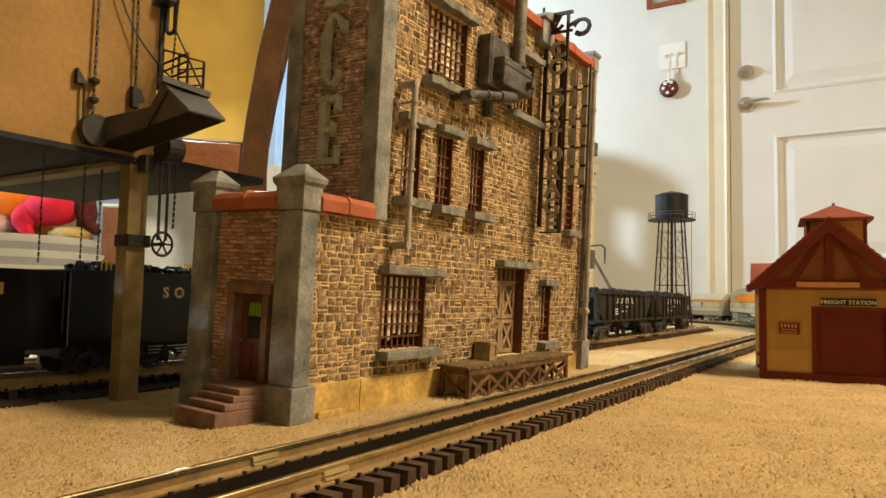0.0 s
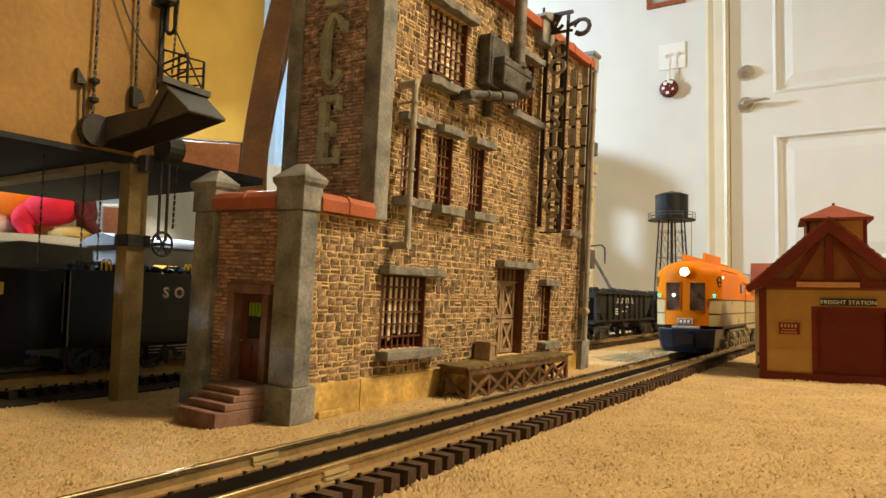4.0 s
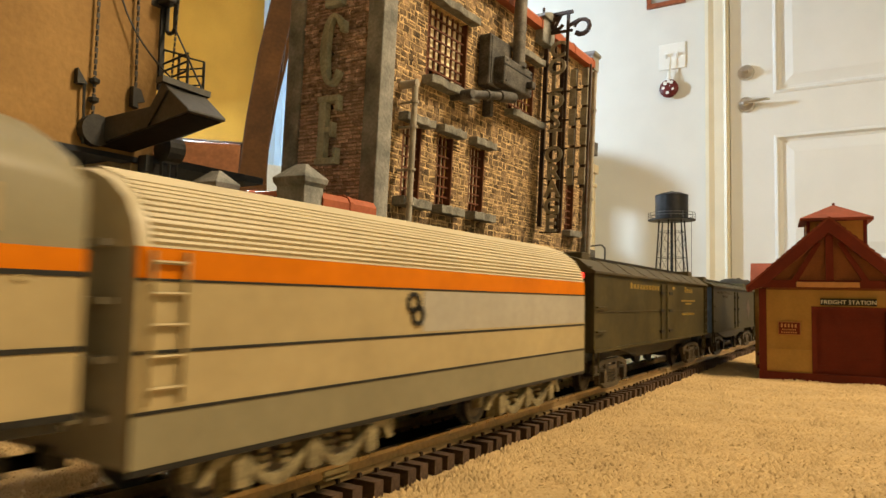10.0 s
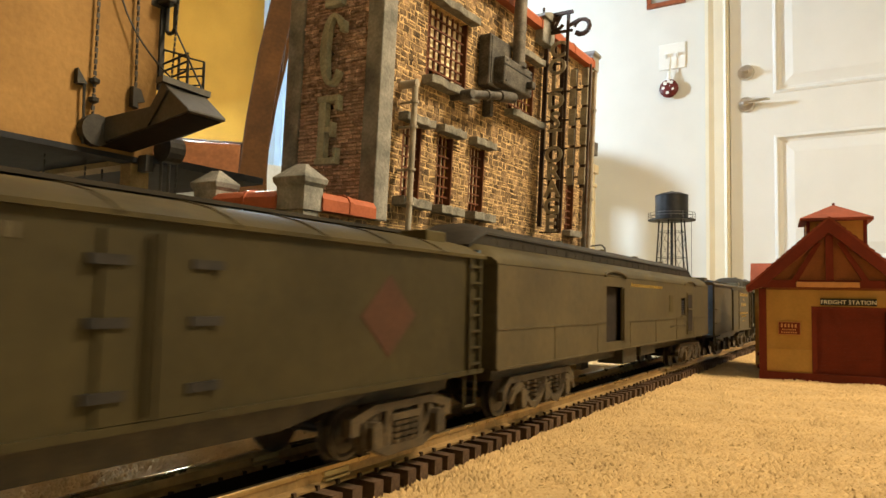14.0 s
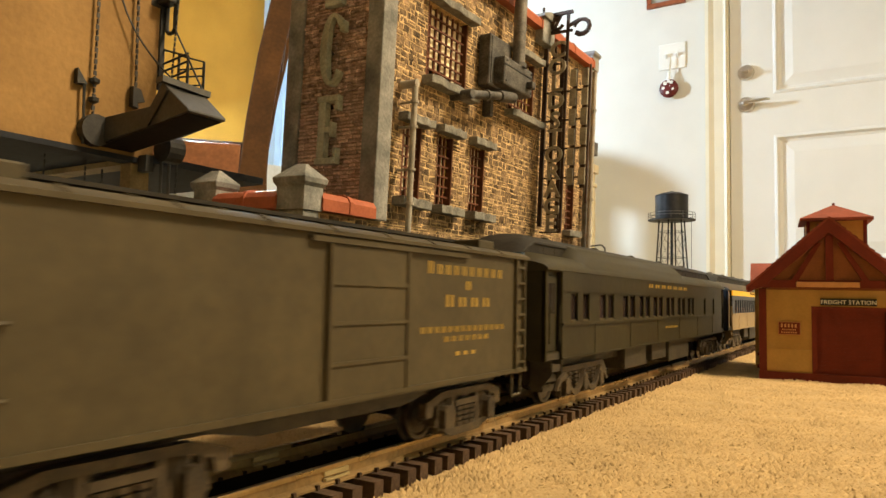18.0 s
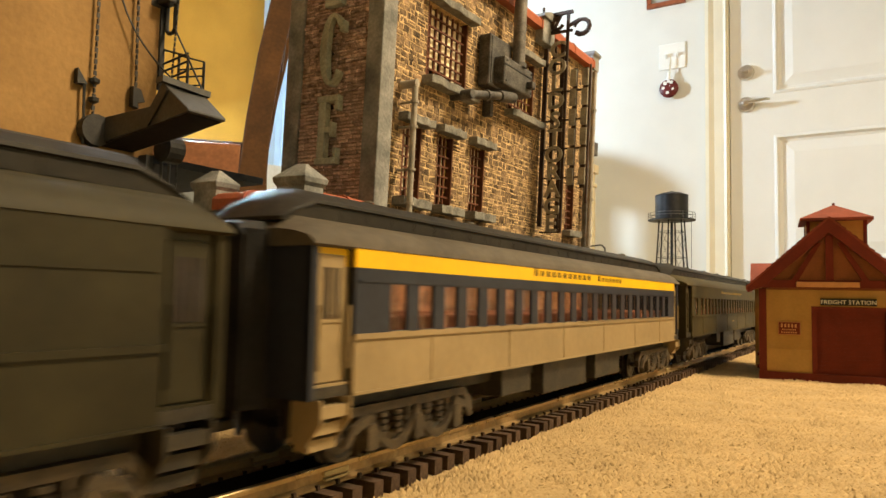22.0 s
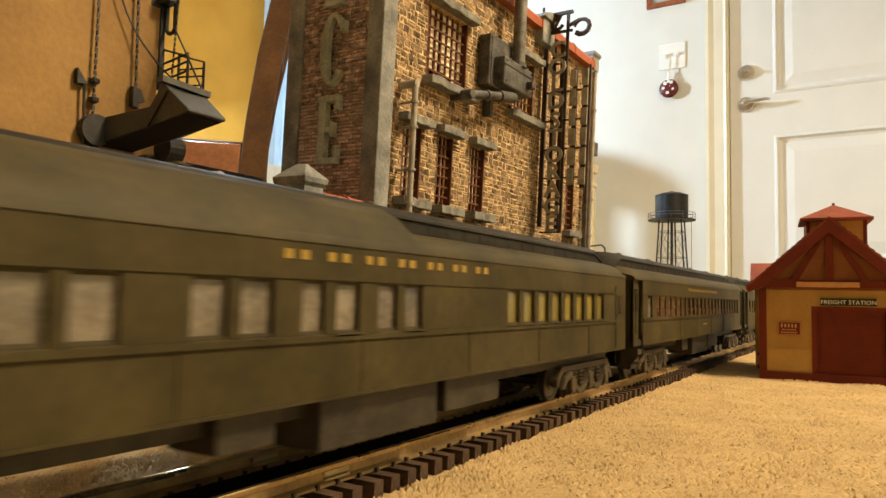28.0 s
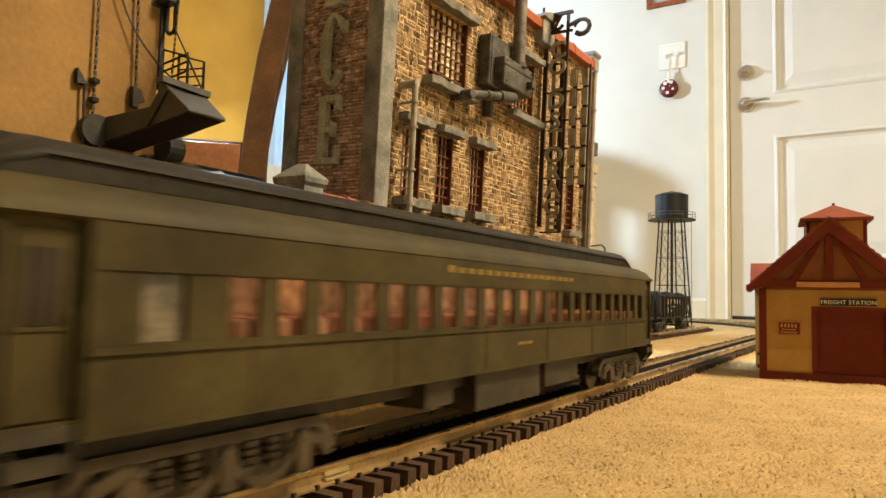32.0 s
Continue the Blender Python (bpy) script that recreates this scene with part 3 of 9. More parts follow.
# ---- the engine track under the coaling tower ----
shed_track = thing("engine_track", pose(0, 0, 0), "track with dark ties under the coaling tower", "track")
SHED_X = -0.292
for s in (-1, 1):
    bm = bmesh.new()
    sweep(bm, rail_head(s * GAUGE / 2), [(SHED_X, y, -pi / 2) for y in (-0.6, 0.62)])
    rail = part("rail", bm, "rail_web", shed_track)
    bm = bmesh.new()
    sweep(bm, rail_body(s * GAUGE / 2), [(SHED_X, y, -pi / 2) for y in (-0.6, 0.62)])
    part("rail_web", bm, "rail_web", rail)
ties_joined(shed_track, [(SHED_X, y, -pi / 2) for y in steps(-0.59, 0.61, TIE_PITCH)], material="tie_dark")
# sheet added over the carpet to darken the ground under the tower
part("shade_sheet", box(-0.460, -0.242, -0.62, 0.63, 0.0004, 0.0016), "shade_mat", shed_track, "added dark sheet for the shade under the tower")

# ---- the track behind it, on which a steam engine runs ----
back_track = thing("rear_track", pose(0, 0, 0), "second track with dark ties behind the engine track", "track")
REAR_X = -0.388
for s in (-1, 1):
    bm = bmesh.new()
    sweep(bm, rail_head(s * GAUGE / 2), [(REAR_X, y, -pi / 2) for y in (-1.0, 1.45)])
    rail = part("rail", bm, "rail_web", back_track)
    bm = bmesh.new()
    sweep(bm, rail_body(s * GAUGE / 2), [(REAR_X, y, -pi / 2) for y in (-1.0, 1.45)])
    part("rail_web", bm, "rail_web", rail)
ties_joined(back_track, [(REAR_X, y, -pi / 2) for y in steps(-0.99, 1.44, TIE_PITCH)])


# ---- the ice house: a brick and rubble-stone building, leaning a little towards the track ----
ICE = thing("ice_house", pose(-0.085, 0.262, 0) @ pose(0, 0, 0, 0, 2.0, 0) @ pose(0, 0, 0, 0, 0, -1.86),
            "tall brick and rubble stone model ice house with grey corner piers", "building")
WF = -0.0046          # face of the mortar behind the stones
TOP = 0.295
OPEN = {              # y0, y1, z0, z1, upright bars, cross bars
    "low_wide": (0.0735, 0.1195, 0.0340, 0.0803, 7, 5),
    "low_narrow": (0.2930, 0.3130, 0.0305, 0.0790, 2, 6),
    "mid_a": (0.0868, 0.1058, 0.1290, 0.1765, 3, 6),
    "mid_b": (0.1250, 0.1437, 0.1290, 0.1775, 3, 6),
    "mid_c": (0.1673, 0.1870, 0.1295, 0.1778, 3, 6),
    "top_wide": (0.1075, 0.1555, 0.2120, 0.2625, 6, 6),
    "top_right": (0.2200, 0.2620, 0.2165, 0.2640, 6, 6),
    "mid_far": (0.3370, 0.3550, 0.1320, 0.1760, 2, 6),
}
DOOR = (0.2160, 0.2620, 0.0220, 0.0915)


def ice_walls():
    holes = [v[:4] for v in OPEN.values()] + [DOOR]
    bm = bmesh.new()
    for a, b, c, d in cells(0.0575, 0.385, 0.0185, TOP, holes):
        quadbox(bm, -0.0125, WF, a, b, c, d)
    for a, b, c, d in cells(0.011, 0.0575, 0.0185, 0.1115, []):
        quadbox(bm, -0.0125, WF, a, b, c, d)
    bmesh.ops.remove_doubles(bm, verts=bm.verts, dist=1e-6)
    f = part("front_wall", bm, "mortar", ICE, "rubble stone wall with pale mortar joints")
    bm = bmesh.new()
    for a, b, c, d in cells(-0.0715, -0.0180, 0.0, 0.1115, [(-0.0538, -0.0268, 0.0170, 0.0655)]):
        quadbox(bm, a, b, 0.0046, 0.012, c, d)
    bmesh.ops.remove_doubles(bm, verts=bm.verts, dist=1e-6)
    p = part("porch_wall", bm, "brick_mortar", ICE, "brown brick porch wall")
    s = part("side_wall", box(-0.0685, -0.0120, 0.0586, 0.066, 0.1005, TOP), "brick_mortar", ICE, "dark brown brick side wall")
    part("back_wall", box(-0.0800, -0.0735, 0.0700, 0.385, 0.0, TOP), "mortar", ICE)
    part("far_wall", box(-0.0730, -0.0130, 0.378, 0.385, 0.0, TOP), "mortar", ICE)
    part("porch_back_wall", box(-0.0870, -0.0810, 0.012, 0.0690, 0.0, 0.1115), "brick_mortar", ICE)
    part("roof", box(-0.0730, -0.0130, 0.0670, 0.3775, TOP - 0.012, TOP - 0.008), "roof_black", ICE)
    part("porch_roof", box(-0.0805, -0.0130, 0.0125, 0.0580, 0.1010, 0.1045), "roof_black", ICE)
    # dark sheet behind the windows in place of interior shade
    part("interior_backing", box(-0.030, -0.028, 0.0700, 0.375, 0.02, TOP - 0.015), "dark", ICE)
    for a, b in ((0.0158, 0.0575), (0.0580, 0.1420), (0.1425, 0.2650), (0.2655, 0.3828)):
        part("foundation_board", box(-0.0115, -0.0036, a, b, 0.0, 0.0184), "raw_wood", ICE, "yellow varnished plywood foundation board", bev=0.0003)
    part("glue_bead", box(-0.0036, -0.0012, 0.022, 0.041, 0.0, 0.0040), "raw_wood", ICE, bev=0.0008)
    return f, p, s


FRONT_WALL, PORCH_WALL, SIDE_WALL = ice_walls()


def pier(x0, x1, y0, y1, z0, z1, cap=None, plinth=0.0):
    ob = part("corner_pier", box(x0, x1, y0, y1, z0 + plinth, z1), "concrete", ICE, "grey weathered concrete corner pier", bev=0.0008)
    if plinth:
        part("plinth", box(x0 - 0.0016, x1 + 0.0012, y0 - 0.0016, y1 + 0.0042, z0, z0 + plinth), "concrete", ob, bev=0.0006)
    if cap:
        bm = bmesh.new()
        cx, cy, hx, hy = (x0 + x1) / 2, (y0 + y1) / 2, (x1 - x0) / 2, (y1 - y0) / 2
        rings = []
        for g, z in ((0.0012, z1), (0.0012, z1 + 0.0125), (0.0026, z1 + 0.0145), (0.0030, z1 + 0.0172), (-min(hx, hy) * 0.90, z1 + cap)):
            rings.append([bm.verts.new((cx + sx * (hx + g), cy + sy * (hy + g), z)) for sx, sy in ((-1, -1), (1, -1), (1, 1), (-1, 1))])
        for a, b in zip(rings, rings[1:]):
            for i in range(4):
                j = (i + 1) % 4
                bm.faces.new((a[i], a[j], b[j], b[i]))
        bm.faces.new(rings[0][::-1])
        bm.faces.new(rings[-1])
        part("pier_cap", bm, "concrete", ob, "stepped pyramid cap", bev=0.0004)


pier(-0.0185, 0.0, 0.0, 0.0118, 0.0, 0.111, 0.0250, 0.0188)
pier(-0.0885, -0.0705, 0.0, 0.0118, 0.0, 0.111, 0.0250, 0.0188)
pier(-0.0125, 0.0, 0.0562, 0.0695, 0.1118, 0.318, 0.022)
pier(-0.0800, -0.0672, 0.0562, 0.0695, 0.1118, 0.318, 0.022)
pier(-0.0150, 0.0005, 0.3780, 0.3905, 0.0, TOP, 0.020, 0.0290)


def coping(a0, a1, c, z, along):
    """Rounded terracotta coping tiles along a wall top, with a raised lap in the middle."""
    prof = [(-0.0085, 0.0), (-0.0085, 0.0062), (-0.0062, 0.0092), (-0.002, 0.0104), (0.002, 0.0104), (0.0062, 0.0092), (0.0085, 0.0062), (0.0085, 0.0)]
    n = max(1, round((a1 - a0) / 0.046))
    for i in range(n):
        u0, u1 = a0 + (a1 - a0) * i / n, a0 + (a1 - a0) * (i + 1) / n
        bm = bmesh.new()
        prism(bm, [(c + p, z + q) for p, q in prof], along, u0, u1 - 0.0002)
        mid = (u0 + u1) / 2 if n == 1 else u1 - 0.0016
        prism(bm, [(c + p * 1.06, z + 0.0004 + q * 1.05) for p, q in prof], along, mid - 0.0012, mid + 0.0012)
        part("coping_tile", bm, "coping", ICE, "orange-red glazed coping tile", smooth=False)


coping(-0.0705, -0.0185, 0.0060, 0.1118, "x")
coping(0.0120, 0.0562, -0.0060, 0.1118, "y")
coping(0.0700, 0.2615, -0.0055, TOP, "y")
coping(0.2855, 0.3778, -0.0055, TOP, "y")


def roof_block():
    """Weathered stone block in the middle of the long parapet, with a sloping top."""
    b = part("parapet_block", box(-0.0150, 0.0030, 0.2620, 0.2850, TOP - 0.0100, TOP + 0.0105), "concrete", ICE, "grey weathered parapet block", bev=0.0010)
    bm = bmesh.new()
    prism(bm, [(0.2595, TOP + 0.0105), (0.2875, TOP + 0.0105), (0.2865, TOP + 0.0135), (0.2735, TOP + 0.0185), (0.2605, TOP + 0.0135)], "x", -0.0170, 0.0050)
    part("block_cap", bm, "concrete", b, bev=0.0008)


roof_block()


def lintel(y0, y1, z0, z1, name, proud=0.0035):
    n = 7
    bm = bmesh.new()
    rings = []
    for i in range(n):
        y = y0 + (y1 - y0) * i / (n - 1)
        j = 0.0005 * sin(i * 2.7 + y0 * 900)
        rings.append([bm.verts.new(p) for p in ((WF - 0.004, y, z0), (proud + j, y, z0 + j * 0.5), (proud + j, y, z1 + j), (WF - 0.004, y, z1))])
    for a, b in zip(rings, rings[1:]):
        for i in range(4):
            k = (i + 1) % 4
            bm.faces.new((a[i], a[k], b[k], b[i]))
    bm.faces.new(rings[0][::-1])
    bm.faces.new(rings[-1])
    return part(name, bm, "sill", ICE, "rough grey stone " + name, bev=0.0005)


def barred_window(y0, y1, z0, z1, nv, nh):
    bm = bmesh.new()
    t, xa, xb = 0.0012, -0.0165, -0.0125
    for a, b, c, d in ((y0 - 0.001, y0 + t, z0, z1), (y1 - t, y1 + 0.001, z0, z1), (y0 + t, y1 - t, z0 - 0.001, z0 + t), (y0 + t, y1 - t, z1 - t, z1 + 0.001)):
        quadbox(bm, xa, xb, a, b, c, d)
    bmesh.ops.remove_doubles(bm, verts=bm.verts, dist=0.00001)
    w = part("window", bm, "win_frame", ICE, "barred window with a red-brown frame and yellowed blinds")
    for y in (y0, y1):
        part("reveal", box(xb + 0.0001, WF + 0.0002, y - 0.0006, y + 0.0006, z0, z1), "win_frame", w)
    for i in range(nv):
        y = y0 + (y1 - y0) * (i + 1) / (nv + 1)
        part("upright_bar", box(-0.0088, -0.0078, y - 0.0007, y + 0.0007, z0, z1), "win_frame", w)
    for i in range(nh):
        z = z0 + (z1 - z0) * (i + 1) / (nh + 1)
        part("cross_bar", box(-0.0078, -0.0068, y0, y1, z - 0.0006, z + 0.0006), "win_frame", w)
    for i in range(nv + 1):
        a = y0 + (y1 - y0) * i / (nv + 1)
        b = y0 + (y1 - y0) * (i + 1) / (nv + 1)
        k = random.random()
        zc = z0 + (z1 - z0) * (0.06 + 0.16 * random.random())
        part("blind_slat", box(-0.0104 + 0.001 * k, -0.0098 + 0.001 * k, a + 0.0009, b - 0.0009, zc, z1 - 0.0015), "shade_yellow" if random.random() < 0.3 else "shade_cream", w)


for k, o in OPEN.items():
    barred_window(*o)
for y0, y1, z in ((0.0714, 0.1312, 0.0338), (0.2905, 0.3190, 0.0303), (0.0790, 0.1105, 0.1287), (0.1215, 0.1505, 0.1287), (0.1635, 0.1945, 0.1292), (0.1035, 0.1630, 0.2118), (0.2145, 0.2710, 0.2163), (0.333, 0.359, 0.1318)):
    lintel(y0, y1, z - 0.0056, z, "sill", 0.0042)
for y0, y1, z in ((0.0705, 0.1330, 0.0805), (0.2890, 0.3190, 0.0792), (0.0810, 0.1115, 0.1768), (0.1220, 0.1500, 0.1778), (0.1640, 0.1930, 0.1780), (0.1040, 0.1615, 0.2628), (0.2150, 0.2690, 0.2643), (0.2120, 0.2705, 0.0918)):
    lintel(y0, y1, z, z + 0.0052, "lintel", 0.0030)


def dock_door():
    y0, y1, z0, z1 = DOOR
    d = part("freight_door", box(-0.0165, -0.0140, y0, y1, z0, z1), "old_wood", ICE, "brown double freight door with crossed braces")
    zt = 0.0800
    ym = (y0 + y1) / 2
    for a, b in ((y0 + 0.001, ym - 0.0004), (ym + 0.0004, y1 - 0.001)):
        for c, e in ((z0 + 0.001, 0.0498), (0.0508, zt)):
            bm = bmesh.new()
            for p, q, r, s in ((a, b, c, c + 0.003), (a, b, e - 0.003, e), (a, a + 0.0032, c + 0.003, e - 0.003), (b - 0.0032, b, c + 0.003, e - 0.003)):
                quadbox(bm, -0.0140, -0.0125, p, q, r, s)
            part("door_frame", bm, "crate", d)
            bm = bmesh.new()
            bar(bm, (-0.0134, a + 0.003, c + 0.003), (-0.0134, b - 0.003, e - 0.003), 0.0012, 0.0026, (0, 0, 1))
            bar(bm, (-0.0131, a + 0.003, e - 0.003), (-0.0131, b - 0.003, c + 0.003), 0.0012, 0.0026, (0, 0, 1))
            part("cross_brace", bm, "crate", d)
    for i in range(6):
        y = y0 + (y1 - y0) * (i + 0.5) / 6
        part("transom_bar", box(-0.0128, -0.0116, y - 0.0006, y + 0.0006, zt + 0.001, z1), "crate", d)
    part("transom_rail", box(-0.0138, -0.0110, y0, y1, zt, zt + 0.0012), "crate", d)
    part("reveal", box(-0.0138, WF, y1 - 0.0008, y1 + 0.0006, z0, z1), "win_frame", d)


dock_door()


def porch_door():
    x0, x1, z0, z1 = -0.0508, -0.0284, 0.0180, 0.0648
    bm = bmesh.new()
    for a, b, c, d in cells(x0, x1, z0, z1, [(x0 + 0.004, x1 - 0.004, 0.0405, 0.0610)]):
        quadbox(bm, a, b, 0.0080, 0.0100, c, d)
    ob = part("porch_door", bm, "door_brown", ICE, "brown half-glazed porch door with a green blind")
    for i in range(2):
        a = x0 + 0.0040 + 0.0080 * i
        part("door_panel", box(a, a + 0.0058, 0.0073, 0.0080, 0.0215, 0.0375), "door_brown", ob, bev=0.0003)
    part("pane", box(x0 + 0.004, x1 - 0.004, 0.0092, 0.0098, 0.0405, 0.0610), "pane_dark", ob)
    for i in range(5):
        a = x0 + 0.0048 + i * 0.0026
        part("blind_slat", box(a, a + 0.0017, 0.0084, 0.0091, 0.0530, 0.0606), "green_blind", ob)
    for a, b, c, d in ((x0 - 0.0062, x0 - 0.0002, 0.0180, 0.0655), (x1 + 0.0002, x1 + 0.0050, 0.0180, 0.0655), (x0 - 0.0070, x1 + 0.0062, 0.0655, 0.0712)):
        part("door_surround", box(a, b, 0.0012, 0.0100, c, d), "brownstone", ob, "brownstone door surround", bev=0.0005)
    bm = bmesh.new()
    lathe(bm, [(0.0004, 0), (0.0010, 0.0006), (0.0004, 0.0012)], (x0 + 0.0018, 0.0068, 0.0385), 8)
    part("door_knob", bm, "nickel", ob)


M["green_blind"] = mat("green_blind", (0.25, 0.42, 0.02), 0.7, 0, 0.1, 80, 0.05)
porch_door()


def stoop():
    """Four treads on a solid cheek."""
    low = -0.004
    for y0, z in ((-0.0322, 0.0074), (-0.0266, 0.0112), (-0.0216, 0.0147), (-0.0181, 0.0179)):
        part("step", box(-0.0475, -0.0185, y0, 0.0010, low, z), "brownstone", ICE, "brownstone porch step", bev=0.0006)
        low = z


stoop()


def ice_letters():
    """Thick slab letters standing off the wall on studs."""
    y0, y1 = 0.0500, 0.0548

    def strokes(ch, rects, zb, zt):
        bm = bmesh.new()
        for a, b, c, d in rects:
            quadbox(bm, a, b, y0, y1, c, d)
        part("letter", bm, "ice_letter", ICE, "raised grey-green letter " + ch, bev=0.0004)
        for dz in (0.12, 0.5, 0.88):
            bm = bmesh.new()
            rod(bm, (-0.0400, y1 - 0.0006, zb + (zt - zb) * dz), (-0.0400, 0.0590, zb + (zt - zb) * dz), 0.0016, 6)
            part("letter_stud", bm, "iron", ICE)
    xl, xr = -0.0446, -0.0272
    zb, zt = 0.1452, 0.1876
    strokes("E", [(xl + 0.0016, xl + 0.0074, zb + 0.0040, zt - 0.0040), (xl, xr, zb, zb + 0.0040), (xl, xr, zt - 0.0040, zt), (xl + 0.0074, xr - 0.0040, 0.1648, 0.1684),
                  (xr - 0.0026, xr, zb + 0.0040, zb + 0.0100), (xr - 0.0026, xr, zt - 0.0095, zt - 0.0040), (xr - 0.0062, xr - 0.0040, 0.1620, 0.1712)], zb, zt)
    strokes("I", [(-0.0392, -0.0330, 0.2500, 0.2880), (-0.0430, -0.0292, 0.2440, 0.2500), (-0.0430, -0.0292, 0.2880, 0.2935)], 0.2440, 0.2935)
    # the round letter: an elliptical ring, open on one side, thick at its back
    bm = bmesh.new()
    rings = []
    cx, cz, rx, rz = -0.0352, 0.2165, 0.0098, 0.0228
    for i in range(25):
        a = radians(40 + 280 * i / 24)
        t = 0.0036 + 0.0024 * max(0.0, -cos(a))
        o, k = (cx + rx * cos(a), cz + rz * sin(a)), (cx + (rx - t) * cos(a), cz + (rz - t * 0.8) * sin(a))
        rings.append([bm.verts.new(p) for p in ((o[0], y0, o[1]), (k[0], y0, k[1]), (k[0], y1, k[1]), (o[0], y1, o[1]))])
    for A, B in zip(rings, rings[1:]):
        for i in range(4):
            j = (i + 1) % 4
            bm.faces.new((A[i], A[j], B[j], B[i]))
    bm.faces.new(rings[0][::-1])
    bm.faces.new(rings[-1])
    quadbox(bm, -0.0292, -0.0260, y0, y1, 0.2265, 0.2335)
    part("letter", bm, "ice_letter", ICE, "raised grey-green letter C", bev=0.0004)
    for dz in (0.205, 0.2165, 0.228):
        bm = bmesh.new()
        rod(bm, (-0.0420, y1 - 0.0006, dz), (-0.0420, 0.0590, dz), 0.0016, 6)
        part("letter_stud", bm, "iron", ICE)


ice_letters()


def blade_sign():
    s = part("blade_sign", box(-0.0026, 0.0012, 0.2760, 0.2782, 0.1290, 0.2830), "rust", ICE, "rusty ladder-framed blade sign with metal letters")
    part("mid_post", box(0.0172, 0.0196, 0.2762, 0.2780, 0.1240, 0.3120), "rust", s)
    part("outer_post", box(0.0398, 0.0410, 0.2762, 0.2780, 0.1480, 0.2640), "rust", s)
    for k in range(6):
        z = 0.1450 + k * 0.0245
        part("rung", box(0.0, 0.0405 if 0.15 < z < 0.262 else 0.0185, 0.2764, 0.2778, z, z + 0.0013), "rust", s)
    part("foot_rung", box(0.0, 0.0185, 0.2764, 0.2778, 0.1235, 0.1247), "rust", s)
    part("wall_rod", box(-0.0050, 0.0, 0.2766, 0.2776, 0.2740, 0.2752), "rust", s)
    part("wall_rod", box(-0.0050, 0.0, 0.2766, 0.2776, 0.1320, 0.1332), "rust", s)
    z = 0.2735
    for c in "COLD STORAGE":
        if c == " ":
            z -= 0.0022
            continue
        letters(c, 0.0192, 0.0009, "sign_metal", s, pose(0.0112, 0.2745, z, 90, 0, 0) @ Matrix.Diagonal((1.08, 1, 1, 1)), "letter", "grey metal letter " + c, 1.0, 0.0004)
        z -= 0.01465
    # name word: plain bars of the size of its letters
    for k in range(6):
        z = 0.2465 - k * 0.0166
        bm = bmesh.new()
        for a, b, c, d in ((0.0238, 0.0292, 0.0, 0.0140), (0.0342, 0.0396, 0.0, 0.0140)):
            quadbox(bm, a, b, 0.2738, 0.2754, z + c, z + d)
        part("name_bar", bm, "sign_metal", s)
    # dark strips behind the letters: carrying boards and the sign's painted wall shadow
    for a, b, z0, z1 in ((0.0055, 0.0165, 0.1240, 0.2860), (0.0250, 0.0385, 0.1610, 0.2620)):
        w = (b - a) / 3.2
        for q in range(2):
            part("letter_strip", box(a + q * (b - a - w), a + q * (b - a - w) + w, 0.2766, 0.2776, z0, z1), "rust", s)
    # heavy scroll bracket at the head
    bm = bmesh.new()
    for cx, cz, r, n0, n1 in ((0.0085, 0.3035, 0.0052, 2, 11), (0.0310, 0.2975, 0.0068, -4, 6)):
        pts = [(cx + r * cos(i * 0.6), 0.2771, cz + r * 0.95 * sin(i * 0.6)) for i in range(n0, n1)]
        for i, (p, q) in enumerate(zip(pts, pts[1:])):
            rod(bm, p, q, 0.0022 - 0.0001 * i, 8)
    bar(bm, (-0.0060, 0.2771, 0.3120), (0.0225, 0.2771, 0.3120), 0.0026, 0.0026)
    bar(bm, (-0.0010, 0.2771, 0.2960), (0.0225, 0.2771, 0.2960), 0.0020, 0.0020)
    bar(bm, (0.0040, 0.2771, 0.2965), (0.0120, 0.2771, 0.3110), 0.0018, 0.0018)
    bar(bm, (0.0185, 0.2771, 0.3000), (0.0290, 0.2771, 0.3040), 0.0024, 0.0024)
    rod(bm, (-0.0050, 0.2771, 0.3110), (-0.0050, 0.2771, 0.3200), 0.0012, 8)
    part("scroll_bracket", bm, "rust", s)


blade_sign()


